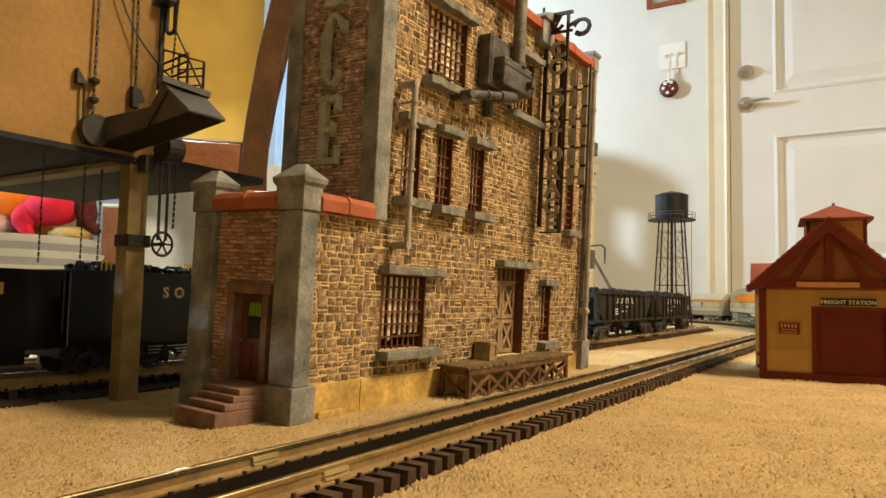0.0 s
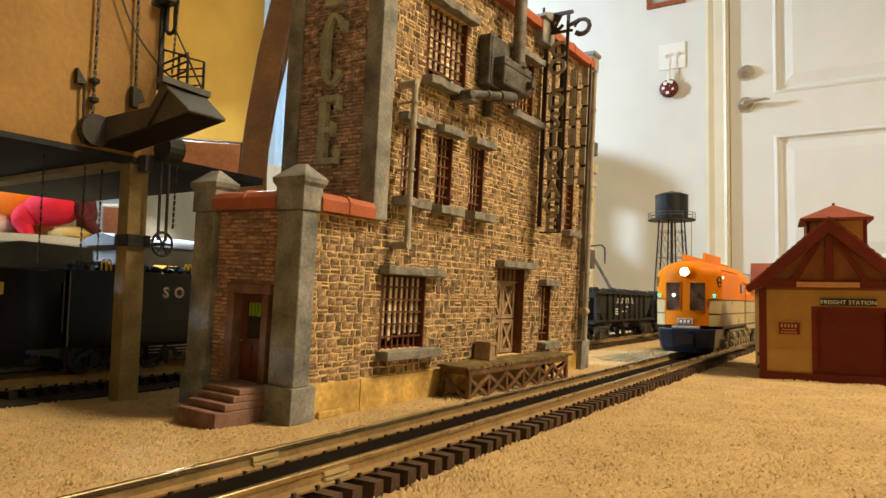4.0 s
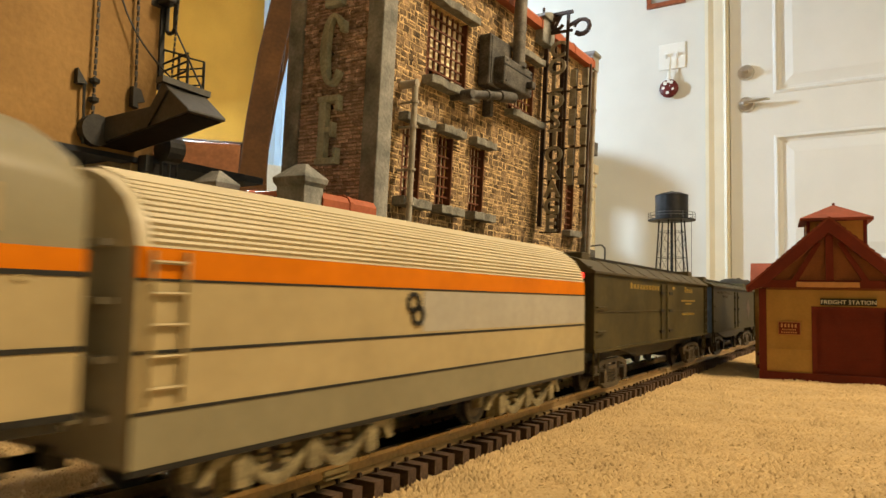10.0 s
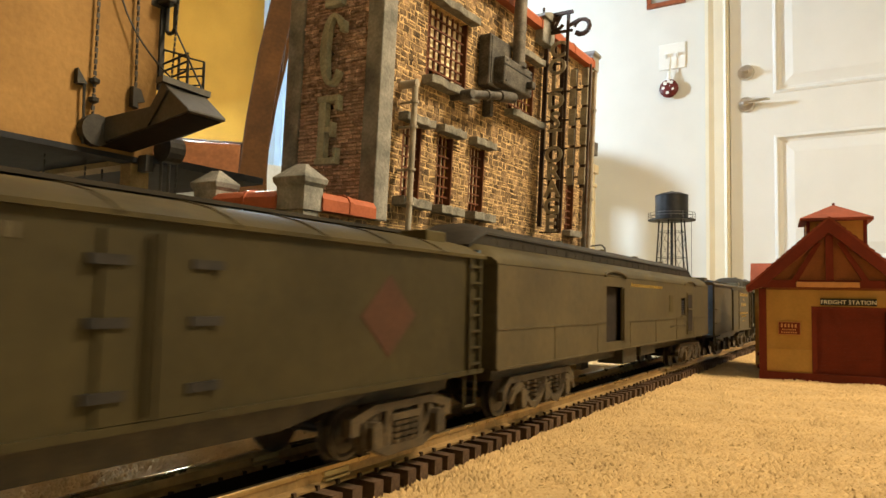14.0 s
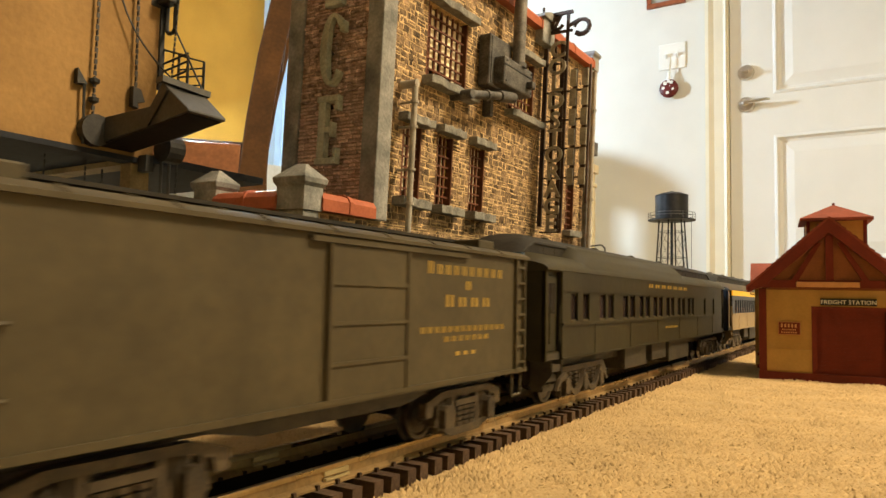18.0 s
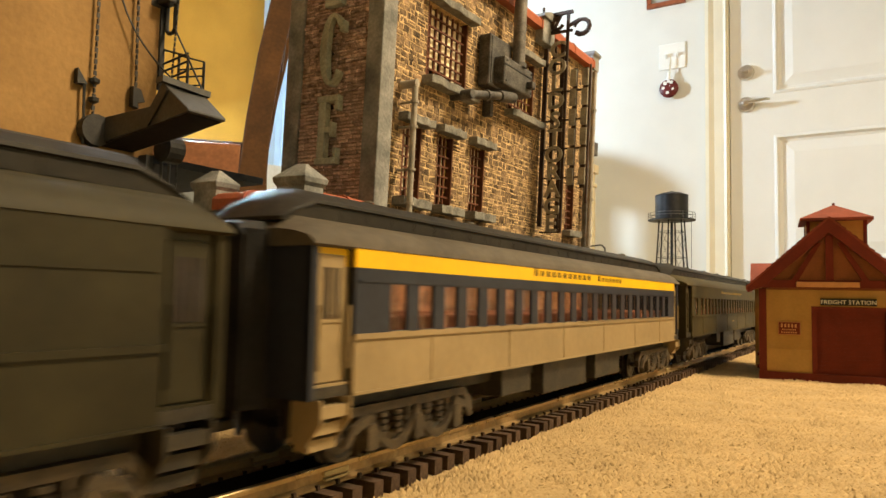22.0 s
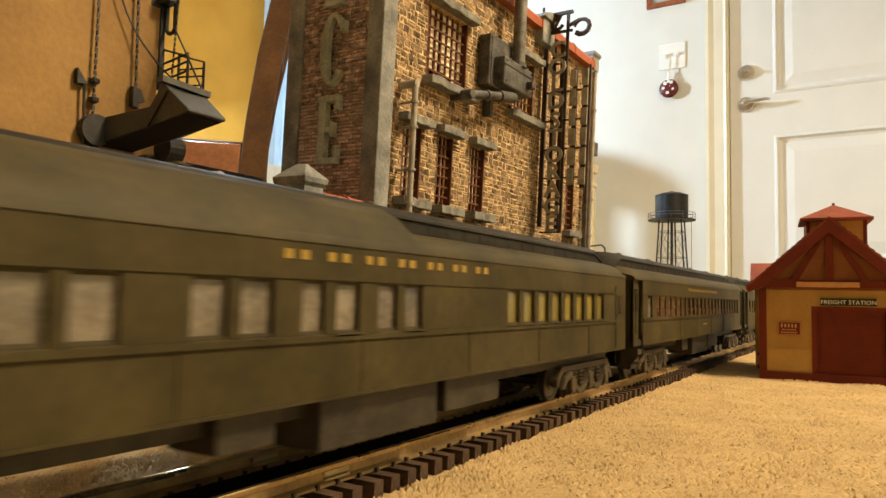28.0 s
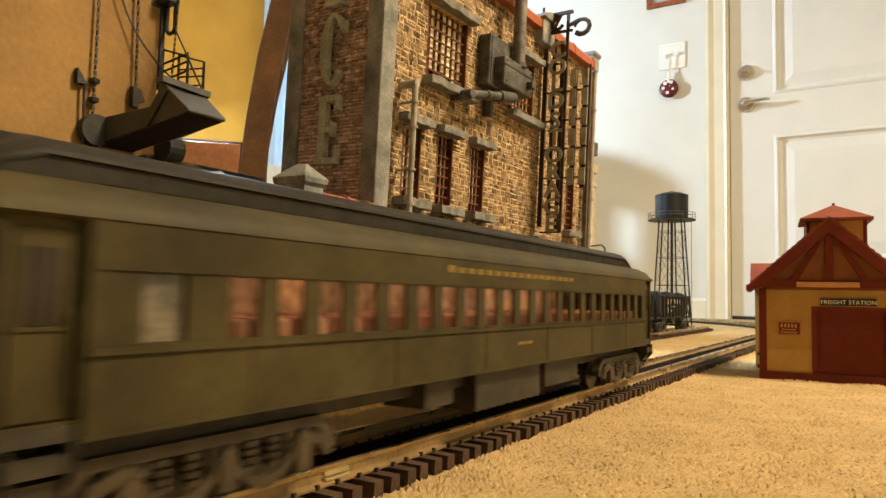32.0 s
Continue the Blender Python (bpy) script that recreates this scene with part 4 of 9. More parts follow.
def ice_pipes():
    bm = bmesh.new()
    rod(bm, (0.0070, 0.0815, 0.0985), (0.0070, 0.0815, 0.1985), 0.0019, 10)
    p = part("drain_pipe", bm, "pipe", ICE, "pale grey drain pipe with clamps", smooth=True)
    for z in (0.0985, 0.1985):
        bm = bmesh.new()
        rod(bm, (-0.0040, 0.0815, z), (0.0085, 0.0815, z), 0.0026, 10)
        part("elbow", bm, "pipe", p, smooth=True)
    for z in (0.124, 0.145, 0.1715, 0.187):
        bm = bmesh.new()
        rod(bm, (0.0070, 0.0815, z - 0.0008), (0.0070, 0.0815, z + 0.0008), 0.0027, 10)
        rod(bm, (-0.0040, 0.0815, z), (0.0070, 0.0815, z), 0.0009, 6)
        part("clamp", bm, "pipe", p)
    bm = bmesh.new()
    rod(bm, (0.0047, 0.3742, 0.029), (0.0047, 0.3742, 0.2900), 0.0023, 12)
    p = part("corner_pipe", bm, "pipe", ICE, "grey pipe running up the corner", smooth=True)
    for z in (0.068, 0.0935, 0.130, 0.165, 0.252):
        bm = bmesh.new()
        rod(bm, (0.0047, 0.3742, z - 0.0010), (0.0047, 0.3742, z + 0.0010), 0.0031, 12)
        rod(bm, (0.0, 0.3742, z), (0.0047, 0.3742, z), 0.0012, 6)
        part("clamp", bm, "pipe", p)
    bm = bmesh.new()
    rod(bm, (0.0060, 0.3680, 0.0570), (0.0060, 0.3742, 0.0570), 0.0030, 12)
    rod(bm, (0.0060, 0.3640, 0.0570), (0.0060, 0.3680, 0.0570), 0.0040, 12)
    part("valve", bm, "pipe", p, "grey pipe valve with a round flange", smooth=True)
    for y0, y1, z0, z1 in ((0.3750, 0.3880, 0.2095, 0.2225), (0.3780, 0.3915, 0.0985, 0.1170)):
        part("junction_box", box(0.0005, 0.0055, y0, y1, z0, z1), "grey_metal", p, bev=0.0006)


ice_pipes()


def ice_machinery():
    u = part("duct_box", box(-0.0040, 0.0060, 0.1710, 0.2040, 0.2225, 0.2610), "grey_metal", ICE, "dark grey wall duct box with flue and pipes", bev=0.0012)
    part("side_flange", box(0.0060, 0.0068, 0.1725, 0.1745, 0.2245, 0.2590), "grey_metal", u, bev=0.0003)
    low = part("lower_box", box(-0.0040, 0.0150, 0.1775, 0.2225, 0.2240, 0.2450), "grey_metal", u, "sooty dark metal box", bev=0.0014)
    for y in (0.1805, 0.2195):
        for z in (0.2270, 0.2420):
            bm = bmesh.new()
            rod(bm, (0.0148, y, z), (0.0156, y, z), 0.0008, 6)
            part("bolt", bm, "iron", low)
    part("lid_seam", box(0.0149, 0.0154, 0.1780, 0.2220, 0.2385, 0.2392), "iron", low)
    bm = bmesh.new()
    rod(bm, (0.0105, 0.2065, 0.2440), (0.0105, 0.2065, 0.345), 0.0049, 16)
    fl = part("flue_pipe", bm, "flue_metal", u, "weathered grey flue pipe", smooth=True)
    bm = bmesh.new()
    rod(bm, (0.0105, 0.2065, 0.2440), (0.0105, 0.2065, 0.2475), 0.0062, 16)
    part("flue_collar", bm, "grey_metal", fl, smooth=True)
    bm = bmesh.new()
    rod(bm, (0.0100, 0.1390, 0.2065), (0.0110, 0.1780, 0.2150), 0.0030, 12)
    rod(bm, (0.0110, 0.1780, 0.2150), (0.0100, 0.2010, 0.2195), 0.0042, 12)
    rod(bm, (-0.0040, 0.1390, 0.2065), (0.0130, 0.1390, 0.2065), 0.0034, 12)
    rod(bm, (0.0105, 0.1600, 0.2111), (0.0105, 0.1625, 0.2117), 0.0040, 12)
    part("pipe_run", bm, "grey_metal", u, smooth=True)
    part("bracket", box(-0.0040, 0.0030, 0.1800, 0.1845, 0.2020, 0.2200), "grey_metal", u, bev=0.0005)
    part("valve", box(0.0150, 0.0205, 0.2120, 0.2180, 0.2290, 0.2345), "grey_metal", u, bev=0.0008)


ice_machinery()


def loading_dock():
    dk = thing("loading_dock", ICE.matrix_world @ pose(0, 0, 0), "weathered timber loading dock with cross-braced legs beside the stone wall", "dock")
    zt, xo, ya, yb = 0.0225, 0.0215, 0.1330, 0.3040
    n = 40
    for i in range(n):
        a, b = ya + (yb - ya) * i / n, ya + (yb - ya) * (i + 1) / n
        part("plank", box(-0.0012, xo + 0.0016 + 0.0003 * sin(i * 3.3), a + 0.00008, b - 0.00008, zt - 0.0017, zt + 0.00012 * sin(i * 2.1)), "deck_wood", dk)
    y0, y1 = 0.1378, 0.2945
    for x in (0.0006, xo):
        part("beam", box(x - 0.0012, x + 0.0010, y0 - 0.002, y1 + 0.002, zt - 0.0060, zt - 0.0017), "old_wood", dk, bev=0.0003)
    for y in (y0, y1):
        part("end_beam", box(0.0018, xo - 0.0014, y - 0.0011, y + 0.0011, zt - 0.0058, zt - 0.0017), "old_wood", dk)
    m = 6
    for i in range(m + 1):
        y = y0 + (y1 - y0) * i / m
        r = 0.0017 if i in (0, m) else 0.0010
        part("leg", box(xo - 0.0016, xo + r - 0.0004, y - r, y + r, 0.0, zt - 0.0060), "old_wood", dk, bev=0.0002)
        if i in (0, m):
            part("leg", box(-0.0006, 0.0020, y - r, y + r, 0.0, zt - 0.0060), "old_wood", dk, bev=0.0002)
        if i < m:
            y2 = y0 + (y1 - y0) * (i + 1) / m
            bm = bmesh.new()
            bar(bm, (xo, y, 0.0012), (xo, y2, zt - 0.007), 0.0012, 0.0023, (0, 0, 1))
            bar(bm, (xo - 0.0006, y, zt - 0.007), (xo - 0.0006, y2, 0.0012), 0.0012, 0.0023, (0, 0, 1))
            part("cross_brace", bm, "old_wood", dk)
    for y in (y0, y1):
        bm = bmesh.new()
        bar(bm, (0.0008, y, 0.001), (xo - 0.001, y, zt - 0.007), 0.0012, 0.0023, (0, 0, 1))
        bar(bm, (0.0008, y - 0.0006, zt - 0.007), (xo - 0.001, y - 0.0006, 0.001), 0.0012, 0.0023, (0, 0, 1))
        part("cross_brace", bm, "old_wood", dk)
    hx, hy, hc = 0.0056, 0.0050, 0.0126
    cr = thing("crate", ICE.matrix_world @ pose(0.0035, 0.1890, zt + 0.0002, 0, 0, 3), "small pale wooden crate standing on the loading dock", "crate")
    part("crate_body", box(-hx, hx, -hy, hy, 0, hc), "crate", cr)
    for s in (-1, 1):
        ys, xs = sorted((s * hy, s * (hy + 0.0008))), sorted((s * hx, s * (hx + 0.0008)))
        for z0, z1 in ((0.0, 0.0020), (hc - 0.0020, hc + 0.0003)):
            part("batten", box(-hx - 0.0008, hx + 0.0008, *ys, z0, z1), "crate", cr)
            part("batten", box(*xs, -hy, hy, z0, z1), "crate", cr)
        for d in (-1, 1):
            part("batten", box(d * hx - 0.0010, d * hx + 0.0008, *ys, 0.0020, hc - 0.0020), "crate", cr)
            part("batten", box(*xs, d * hy - 0.0009, d * hy + 0.0009, 0.0020, hc - 0.0020), "crate", cr)
        bm = bmesh.new()
        bar(bm, (-hx + 0.001, s * (hy + 0.0003), 0.0025), (hx - 0.001, s * (hy + 0.0003), hc - 0.0025), 0.0006, 0.0016, (0, 0, 1))
        part("diagonal_batten", bm, "crate", cr)


loading_dock()


# ---- freight station ----
def freight_station():
    st = thing("freight_station", pose(0.0812, 0.685, 0, 0, 0, 6.5), "ochre clapboard model freight station with dark red trim and roof", "building")
    Wd, Dp, Hw = 0.1106, 0.140, 0.0800
    xm = Wd / 2
    # local x along the gable front, y into depth, z up
    apex = 0.1385
    holes = [(0.0428, 0.0980, 0.004, 0.0645)]
    bm = bmesh.new()
    for a, b, c, d in cells(0.0, Wd, 0.004, Hw, holes):
        quadbox(bm, a, b, 0.0, 0.004, c, d)
    part("gable_wall", bm, "station_wall", st)
    # flush gable panel; the shade under the eaves is in its brown colour
    bm = bmesh.new()
    prism(bm, [(0.0, Hw), (Wd, Hw), (xm, apex - 0.006)], "y", 0.0, 0.004)
    part("gable_panel", bm, "gable_shade", st, "gable panel coloured red-brown for eave shade")
    for x0, x1 in ((0.0, 0.004), (Wd - 0.004, Wd)):
        part("side_wall", box(x0, x1, 0.004, Dp, 0.004, Hw), "station_wall", st)
    part("rear_wall", box(0.004, Wd - 0.004, Dp - 0.004, Dp, 0.004, Hw), "station_wall", st)
    # clapboards on the front
    n = 17
    z0, z1 = 0.0275, 0.0800
    for i in range(n):
        a, b = z0 + (z1 - z0) * i / n, z0 + (z1 - z0) * (i + 1) / n
        for u, U in ((0.0050, 0.0412), (0.1000, Wd - 0.004)) if b < 0.0672 else ((0.0050, Wd - 0.004),):
            bm = bmesh.new()
            prism(bm, [(0.0, a), (-0.0012, a), (-0.0004, b), (0.0, b)], "x", u, U)
            part("clapboard", bm, "station_wall", st)
    part("skirt_panel", box(0.0050, 0.0412, -0.0010, 0.0, 0.0085, 0.0272), "station_wall", st)
    part("corner_board", box(-0.0012, 0.0050, -0.0016, 0.0030, 0.0, 0.0810), "station_red", st)
    part("corner_board", box(Wd - 0.004, Wd + 0.0012, -0.0016, 0.0030, 0.0, 0.0810), "station_red", st)
    part("base_board", box(-0.0016, Wd + 0.0016, -0.0022, 0.0040, 0.0, 0.0070), "station_red", st)
    # sliding door in its frame
    d = part("freight_door", box(0.0428, 0.0980, 0.0010, 0.0030, 0.004, 0.0645), "station_red", st, "dark red ribbed freight door")
    for i in range(15):
        bm = bmesh.new()
        zb = 0.010 + i * 0.0036
        bar(bm, (0.0460, 0.0008, zb), (0.0950, 0.0008, min(0.0625, zb + 0.004)), 0.0006, 0.0010)
        part("rib", bm, "station_red", d)
    for a, b, c, e in ((0.0408, 0.0446, 0.004, 0.0656), (0.0962, 0.1000, 0.004, 0.0656), (0.0446, 0.0962, 0.0622, 0.0656)):
        part("door_frame", box(a, b, -0.0016, 0.0010, c, e), "station_red", d)
    # half-timbering in the gable
    def timber(p, q, w):
        bm = bmesh.new()
        bar(bm, (p[0], -0.0016, p[1]), (q[0], -0.0016, q[1]), 0.0032, w, (0, 0, 1))
        part("gable_timber", bm, "station_red", st)
    timber((0.0, 0.0852), (Wd, 0.0852), 0.0068)
    part("king_post", box(xm - 0.0030, xm + 0.0030, -0.0032, 0.0, 0.0880, apex - 0.010), "station_red", st)
    for s in (-1, 1):
        bm = bmesh.new()
        prism(bm, [(xm + s * 0.030, 0.0880), (xm + s * 0.0245, 0.0880), (xm + s * 0.0060, 0.1215), (xm + s * 0.0100, 0.1215)], "y", -0.0032, 0.0)
        part("gable_brace", bm, "station_red", st)
        # barge boards
        bm = bmesh.new()
        prism(bm, [(xm + s * (xm + 0.0105), 0.0770), (xm + s * (xm + 0.0105), 0.0815), (xm, apex + 0.0035), (xm, apex - 0.0085), (xm + s * (xm - 0.004), 0.0835)], "y", -0.0085, -0.0045)
        part("barge_board", bm, "station_red", st)
        # roof slope and its shingle courses
        bm = bmesh.new()
        prism(bm, [(xm + s * (xm + 0.0115), 0.0790), (xm + s * (xm + 0.0115), 0.0818), (xm, apex + 0.0055), (xm, apex + 0.0025)], "y", -0.0080, Dp + 0.008)
        roof = part("roof_slope", bm, "station_roof", st, "red shingled roof slope")
        ax, az = xm + s * (xm + 0.0115), 0.0818
        bx, bz = xm, apex + 0.0055
        for i in range(16):
            f0, f1 = i / 16, (i + 1) / 16
            p0 = (ax + (bx - ax) * f0, az + (bz - az) * f0)
            p1 = (ax + (bx - ax) * f1, az + (bz - az) * f1)
            bm = bmesh.new()
            prism(bm, [p0, (p0[0] + s * 0.0004, p0[1] + 0.0013), (p1[0], p1[1] + 0.0003), p1], "y", -0.0084, Dp + 0.008)
            part("shingle_course", bm, "station_roof", roof)
    # plaque, name board, express board
    part("plaque", box(0.0292, 0.0777, -0.0050, -0.0032, 0.0823, 0.0872), "plaque", st, "pale wooden plaque", bev=0.0008)
    sg = part("name_board", box(0.0478, 0.0900, -0.0036, -0.0018, 0.0668, 0.0728), "sign_black", st, "black board with white lettering")
    letters("FREIGHT STATION", 0.0049, 0.0001, "sign_white", sg, pose(0.0689, -0.0037, 0.0680, 90, 0, 0), "lettering", spacing=1.03, weight=0.00006)
    ex = part("express_board", box(0.0143, 0.0322, -0.0030, -0.0014, 0.0400, 0.0516), "plaque", st, "small brown and cream enamel board")
    part("field", box(0.0149, 0.0316, -0.0034, -0.0030, 0.0406, 0.0510), "station_red", ex)
    for z, a, b, hh, n in ((0.0466, 0.0165, 0.0302, 0.0032, 5), (0.0440, 0.0175, 0.0290, 0.0014, 7), (0.0415, 0.0168, 0.0298, 0.0014, 7)):
        for i in range(n):
            u = a + (b - a) * i / n
            part("bar", box(u, u + (b - a) / n * 0.55, -0.0037, -0.0034, z, z + hh), "plaque", ex)
    # cupola
    cu = part("cupola", box(xm - 0.0155, xm + 0.0315, 0.030, 0.075, 0.110, 0.1450), "station_wall", st, "square ochre cupola with a red hipped roof")
    for x in (xm - 0.0163, xm + 0.0293):
        for y in (0.0292, 0.0728):
            part("corner_post", box(x, x + 0.0030, y, y + 0.0030, 0.110, 0.1450), "station_red", cu)
    bm = bmesh.new()
    cx, cy = xm + 0.0078, 0.0525
    base = [bm.verts.new((cx + a * 0.0292, cy + b * 0.0292, 0.1440)) for a, b in ((-1, -1), (1, -1), (1, 1), (-1, 1))]
    low = [bm.verts.new((cx + a * 0.0292, cy + b * 0.0292, 0.1466)) for a, b in ((-1, -1), (1, -1), (1, 1), (-1, 1))]
    top = [bm.verts.new((cx + a * 0.0010, cy + b * 0.0010, 0.1612)) for a, b in ((-1, -1), (1, -1), (1, 1), (-1, 1))]
    bm.faces.new(base[::-1])
    bm.faces.new(top)
    for i in range(4):
        j = (i + 1) % 4
        bm.faces.new((base[i], base[j], low[j], low[i]))
        bm.faces.new((low[i], low[j], top[j], top[i]))
    r = part("cupola_roof", bm, "station_roof", cu, "red hipped roof")
    bm = bmesh.new()
    rod(bm, (cx, cy, 0.1606), (cx, cy, 0.1634), 0.0012, 8)
    part("finial", bm, "station_red", r)
    # cross gable behind
    bm = bmesh.new()
    prism(bm, [(0.075, 0.0850), (0.075, 0.0880), (0.100, 0.1090), (0.125, 0.0880), (0.125, 0.0850), (0.100, 0.1060)], "x", -0.0100, xm)
    part("cross_roof", bm, "station_roof", st, "red shingled cross roof")
    part("cross_wall", box(-0.0060, 0.0, 0.082, 0.118, 0.004, 0.0870), "station_wall", st)
    for z in (0.020, 0.009):
        part("door_track", box(-0.0030, -0.0014, 0.004, 0.012, z, z + 0.003), "station_red", st)


freight_station()


# ---- water tower ----
def water_tower():
    w = thing("water_tower", pose(-0.325, 2.045, 0, 0, 0, 12), "black model water tower on a braced steel frame", "water tower")
    bm = bmesh.new()
    lathe(bm, [(0.020, 0.300), (0.0460, 0.3070), (0.0462, 0.3740), (0.0470, 0.3745), (0.0470, 0.3765), (0.030, 0.3830), (0.006, 0.3885), (0.003, 0.3900)], seg=32)
    part("tank", bm, "black", w, "round black tank with a low conical roof", smooth=True)
    bm = bmesh.new()
    lathe(bm, [(0.045, 0.3030), (0.0665, 0.3030), (0.0665, 0.3055), (0.045, 0.3055)], seg=32)
    part("walkway", bm, "black", w)
    bm = bmesh.new()
    for z in (0.3160, 0.3240):
        for i in range(24):
            a, b = 2 * pi * i / 24, 2 * pi * (i + 1) / 24
            rod(bm, (0.0655 * cos(a), 0.0655 * sin(a), z), (0.0655 * cos(b), 0.0655 * sin(b), z), 0.0007, 5)
    part("handrail", bm, "grey_metal", w)
    for i in range(12):
        a = 2 * pi * i / 12
        bm = bmesh.new()
        rod(bm, (0.0655 * cos(a), 0.0655 * sin(a), 0.3055), (0.0655 * cos(a), 0.0655 * sin(a), 0.3240), 0.0006, 5)
        part("rail_post", bm, "grey_metal", w)
    legs = []
    for i in range(6):
        a = 2 * pi * i / 6 + 0.3
        bm = bmesh.new()
        rod(bm, (0.0560 * cos(a), 0.0560 * sin(a), 0.0), (0.0360 * cos(a), 0.0360 * sin(a), 0.304), 0.0021, 8)
        part("leg", bm, "black", w)
        legs.append(a)
    for z0, z1 in ((0.012, 0.115), (0.115, 0.195), (0.195, 0.270)):
        for i in range(6):
            a, b = legs[i], legs[(i + 1) % 6]
            r0, r1 = 0.0560 - 0.020 * z0 / 0.304, 0.0560 - 0.020 * z1 / 0.304
            bm = bmesh.new()
            rod(bm, (r1 * cos(a), r1 * sin(a), z1), (r1 * cos(b), r1 * sin(b), z1), 0.0009, 5)
            rod(bm, (r0 * cos(a), r0 * sin(a), z0), (r1 * cos(b), r1 * sin(b), z1), 0.0005, 4)
            rod(bm, (r0 * cos(b), r0 * sin(b), z0), (r1 * cos(a), r1 * sin(a), z1), 0.0005, 4)
            part("bracing", bm, "black", w)
    bm = bmesh.new()
    rod(bm, (0, 0, 0.0), (0, 0, 0.304), 0.0038, 8)
    part("riser_pipe", bm, "black", w)
    bm = bmesh.new()
    for y in (-0.003, 0.003):
        rod(bm, (0.054, y, 0.0), (0.054, y, 0.31), 0.0006, 4)
    for i in range(38):
        rod(bm, (0.054, -0.003, 0.008 * i + 0.004), (0.054, 0.003, 0.008 * i + 0.004), 0.0004, 4)
    part("ladder", bm, "black", w)


water_tower()


# ---- coaling tower over the engine track ----
def coaling_tower():
    t = thing("coaling_tower", pose(0, 0, 0), "tan-boarded model coaling tower on timber posts with a black chute", "coaling tower")
    X, Yb, Zb = -0.2150, 0.2668, 0.1478
    part("bin_wall", box(X - 0.004, X, -0.260, Yb, Zb, 0.400), "tan_board", t, "tan painted board wall")
    part("bin_wall", box(-0.460, X - 0.004, Yb - 0.004, Yb, Zb, 0.400), "tan_board", t)
    part("bin_wall", box(-0.464, -0.460, -0.260, Yb, Zb, 0.400), "tan_board", t)
    part("bin_wall", box(-0.460, X - 0.004, -0.260, -0.256, Zb, 0.400), "tan_board", t)
    part("bin_roof", box(-0.464, X, -0.260, Yb, 0.400, 0.404), "tan_board", t)
    # floor and edge beam carry the shade under the bin in their colour
    part("bin_floor", box(-0.458, X - 0.006, -0.254, 0.365, Zb + 0.001, Zb + 0.006), "shade_board", t, "underside coloured dark blue-grey for shade")
    for y in (-0.20, 0.0, 0.255):
        for x in (X - 0.0115, -0.455):
            p = part("post", box(x, x + 0.0105, y - 0.0025, y + 0.0105, 0.0, Zb + 0.0005), "post", t, "olive-tan timber post", bev=0.0006)
        part("cross_beam", box(-0.455, X - 0.001, y - 0.0025, y + 0.0105, Zb - 0.0030, Zb + 0.0004), "post", t)
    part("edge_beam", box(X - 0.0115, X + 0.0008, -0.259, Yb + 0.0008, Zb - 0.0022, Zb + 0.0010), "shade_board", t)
    # chute with its flared hood
    yn, yf = 0.2350, 0.2600
    bm = bmesh.new()
    loft(bm, [(X - 0.0045, [(yn - 0.006, 0.1520), (yf - 0.006, 0.1520), (yf - 0.006, 0.1668), (yn - 0.006, 0.1668)]),
              (-0.1745, [(yn, 0.1586), (yf, 0.1586), (yf, 0.1706), (yn, 0.1706)]),
              (-0.1640, [(yn, 0.1602), (yf, 0.1602), (yf, 0.1822), (yn, 0.1830)]),
              (-0.1575, [(yn, 0.1612), (yf, 0.1612), (yf, 0.1792), (yn, 0.1776)]),
              (-0.1406, [(yn, 0.1636), (yf, 0.1636), (yf, 0.1650), (yn, 0.1646)])])
    ch = part("chute", bm, "iron_soft", t, "black sheet-metal coal chute", bev=0.0005)
    bm = bmesh.new()
    bar(bm, (-0.1640, yn - 0.002, 0.1840), (-0.1600, yf + 0.002, 0.1815), 0.0075, 0.0034)
    part("hood_ridge", bm, "iron_soft", ch)
    bm = bmesh.new()
    bar(bm, (-0.1750, yn - 0.0003, 0.1590), (-0.1585, yn - 0.0003, 0.1775), 0.0008, 0.0012, (0, 1, 0))
    part("side_seam", bm, "iron", ch)
    bm = bmesh.new()
    loft(bm, [(X, [(yn - 0.004, 0.1512), (yf - 0.008, 0.1512), (yf - 0.008, 0.1522), (yn - 0.004, 0.1522)]),
              (-0.1430, [(yn + 0.0015, 0.1626), (yf - 0.0015, 0.1626), (yf - 0.0015, 0.1636), (yn + 0.0015, 0.1636)])])
    # dark plate gives the chute mouth its shade
    part("chute_mouth", bm, "dark", ch, "dark plate for the shade of the open underside")
    bm = bmesh.new()
    rod(bm, (X, 0.2262, 0.1590), (X + 0.006, 0.2262, 0.1590), 0.0092, 16)
    part("hinge_drum", bm, "iron", ch)
    part("hinge_plate", box(X, X + 0.003, 0.2235, 0.2300, 0.1500, 0.1684), "iron", ch, bev=0.0008)
    # chains, rods and brackets on the wall
    def chain(name, a, b, r=0.0008, m="iron"):
        a, b = Vector(a), Vector(b)
        n = max(2, int((b - a).length / 0.0034))
        bm = bmesh.new()
        for i in range(n):
            p, q = a.lerp(b, i / n), a.lerp(b, (i + 0.82) / n)
            s = 0.0007 if i % 2 else 0.0
            bar(bm, p, q, r * (2.2 if i % 2 else 0.9), r * (0.9 if i % 2 else 2.2), (1, 0, 0))
        return part(name, bm, m, t)
    chain("chain", (X + 0.003, 0.2244, 0.30), (X + 0.003, 0.2245, 0.1665))
    chain("chain", (X + 0.003, 0.2484, 0.30), (X + 0.003, 0.2506, 0.1910))
    for z in (0.1877, 0.1766):
        bm = bmesh.new()
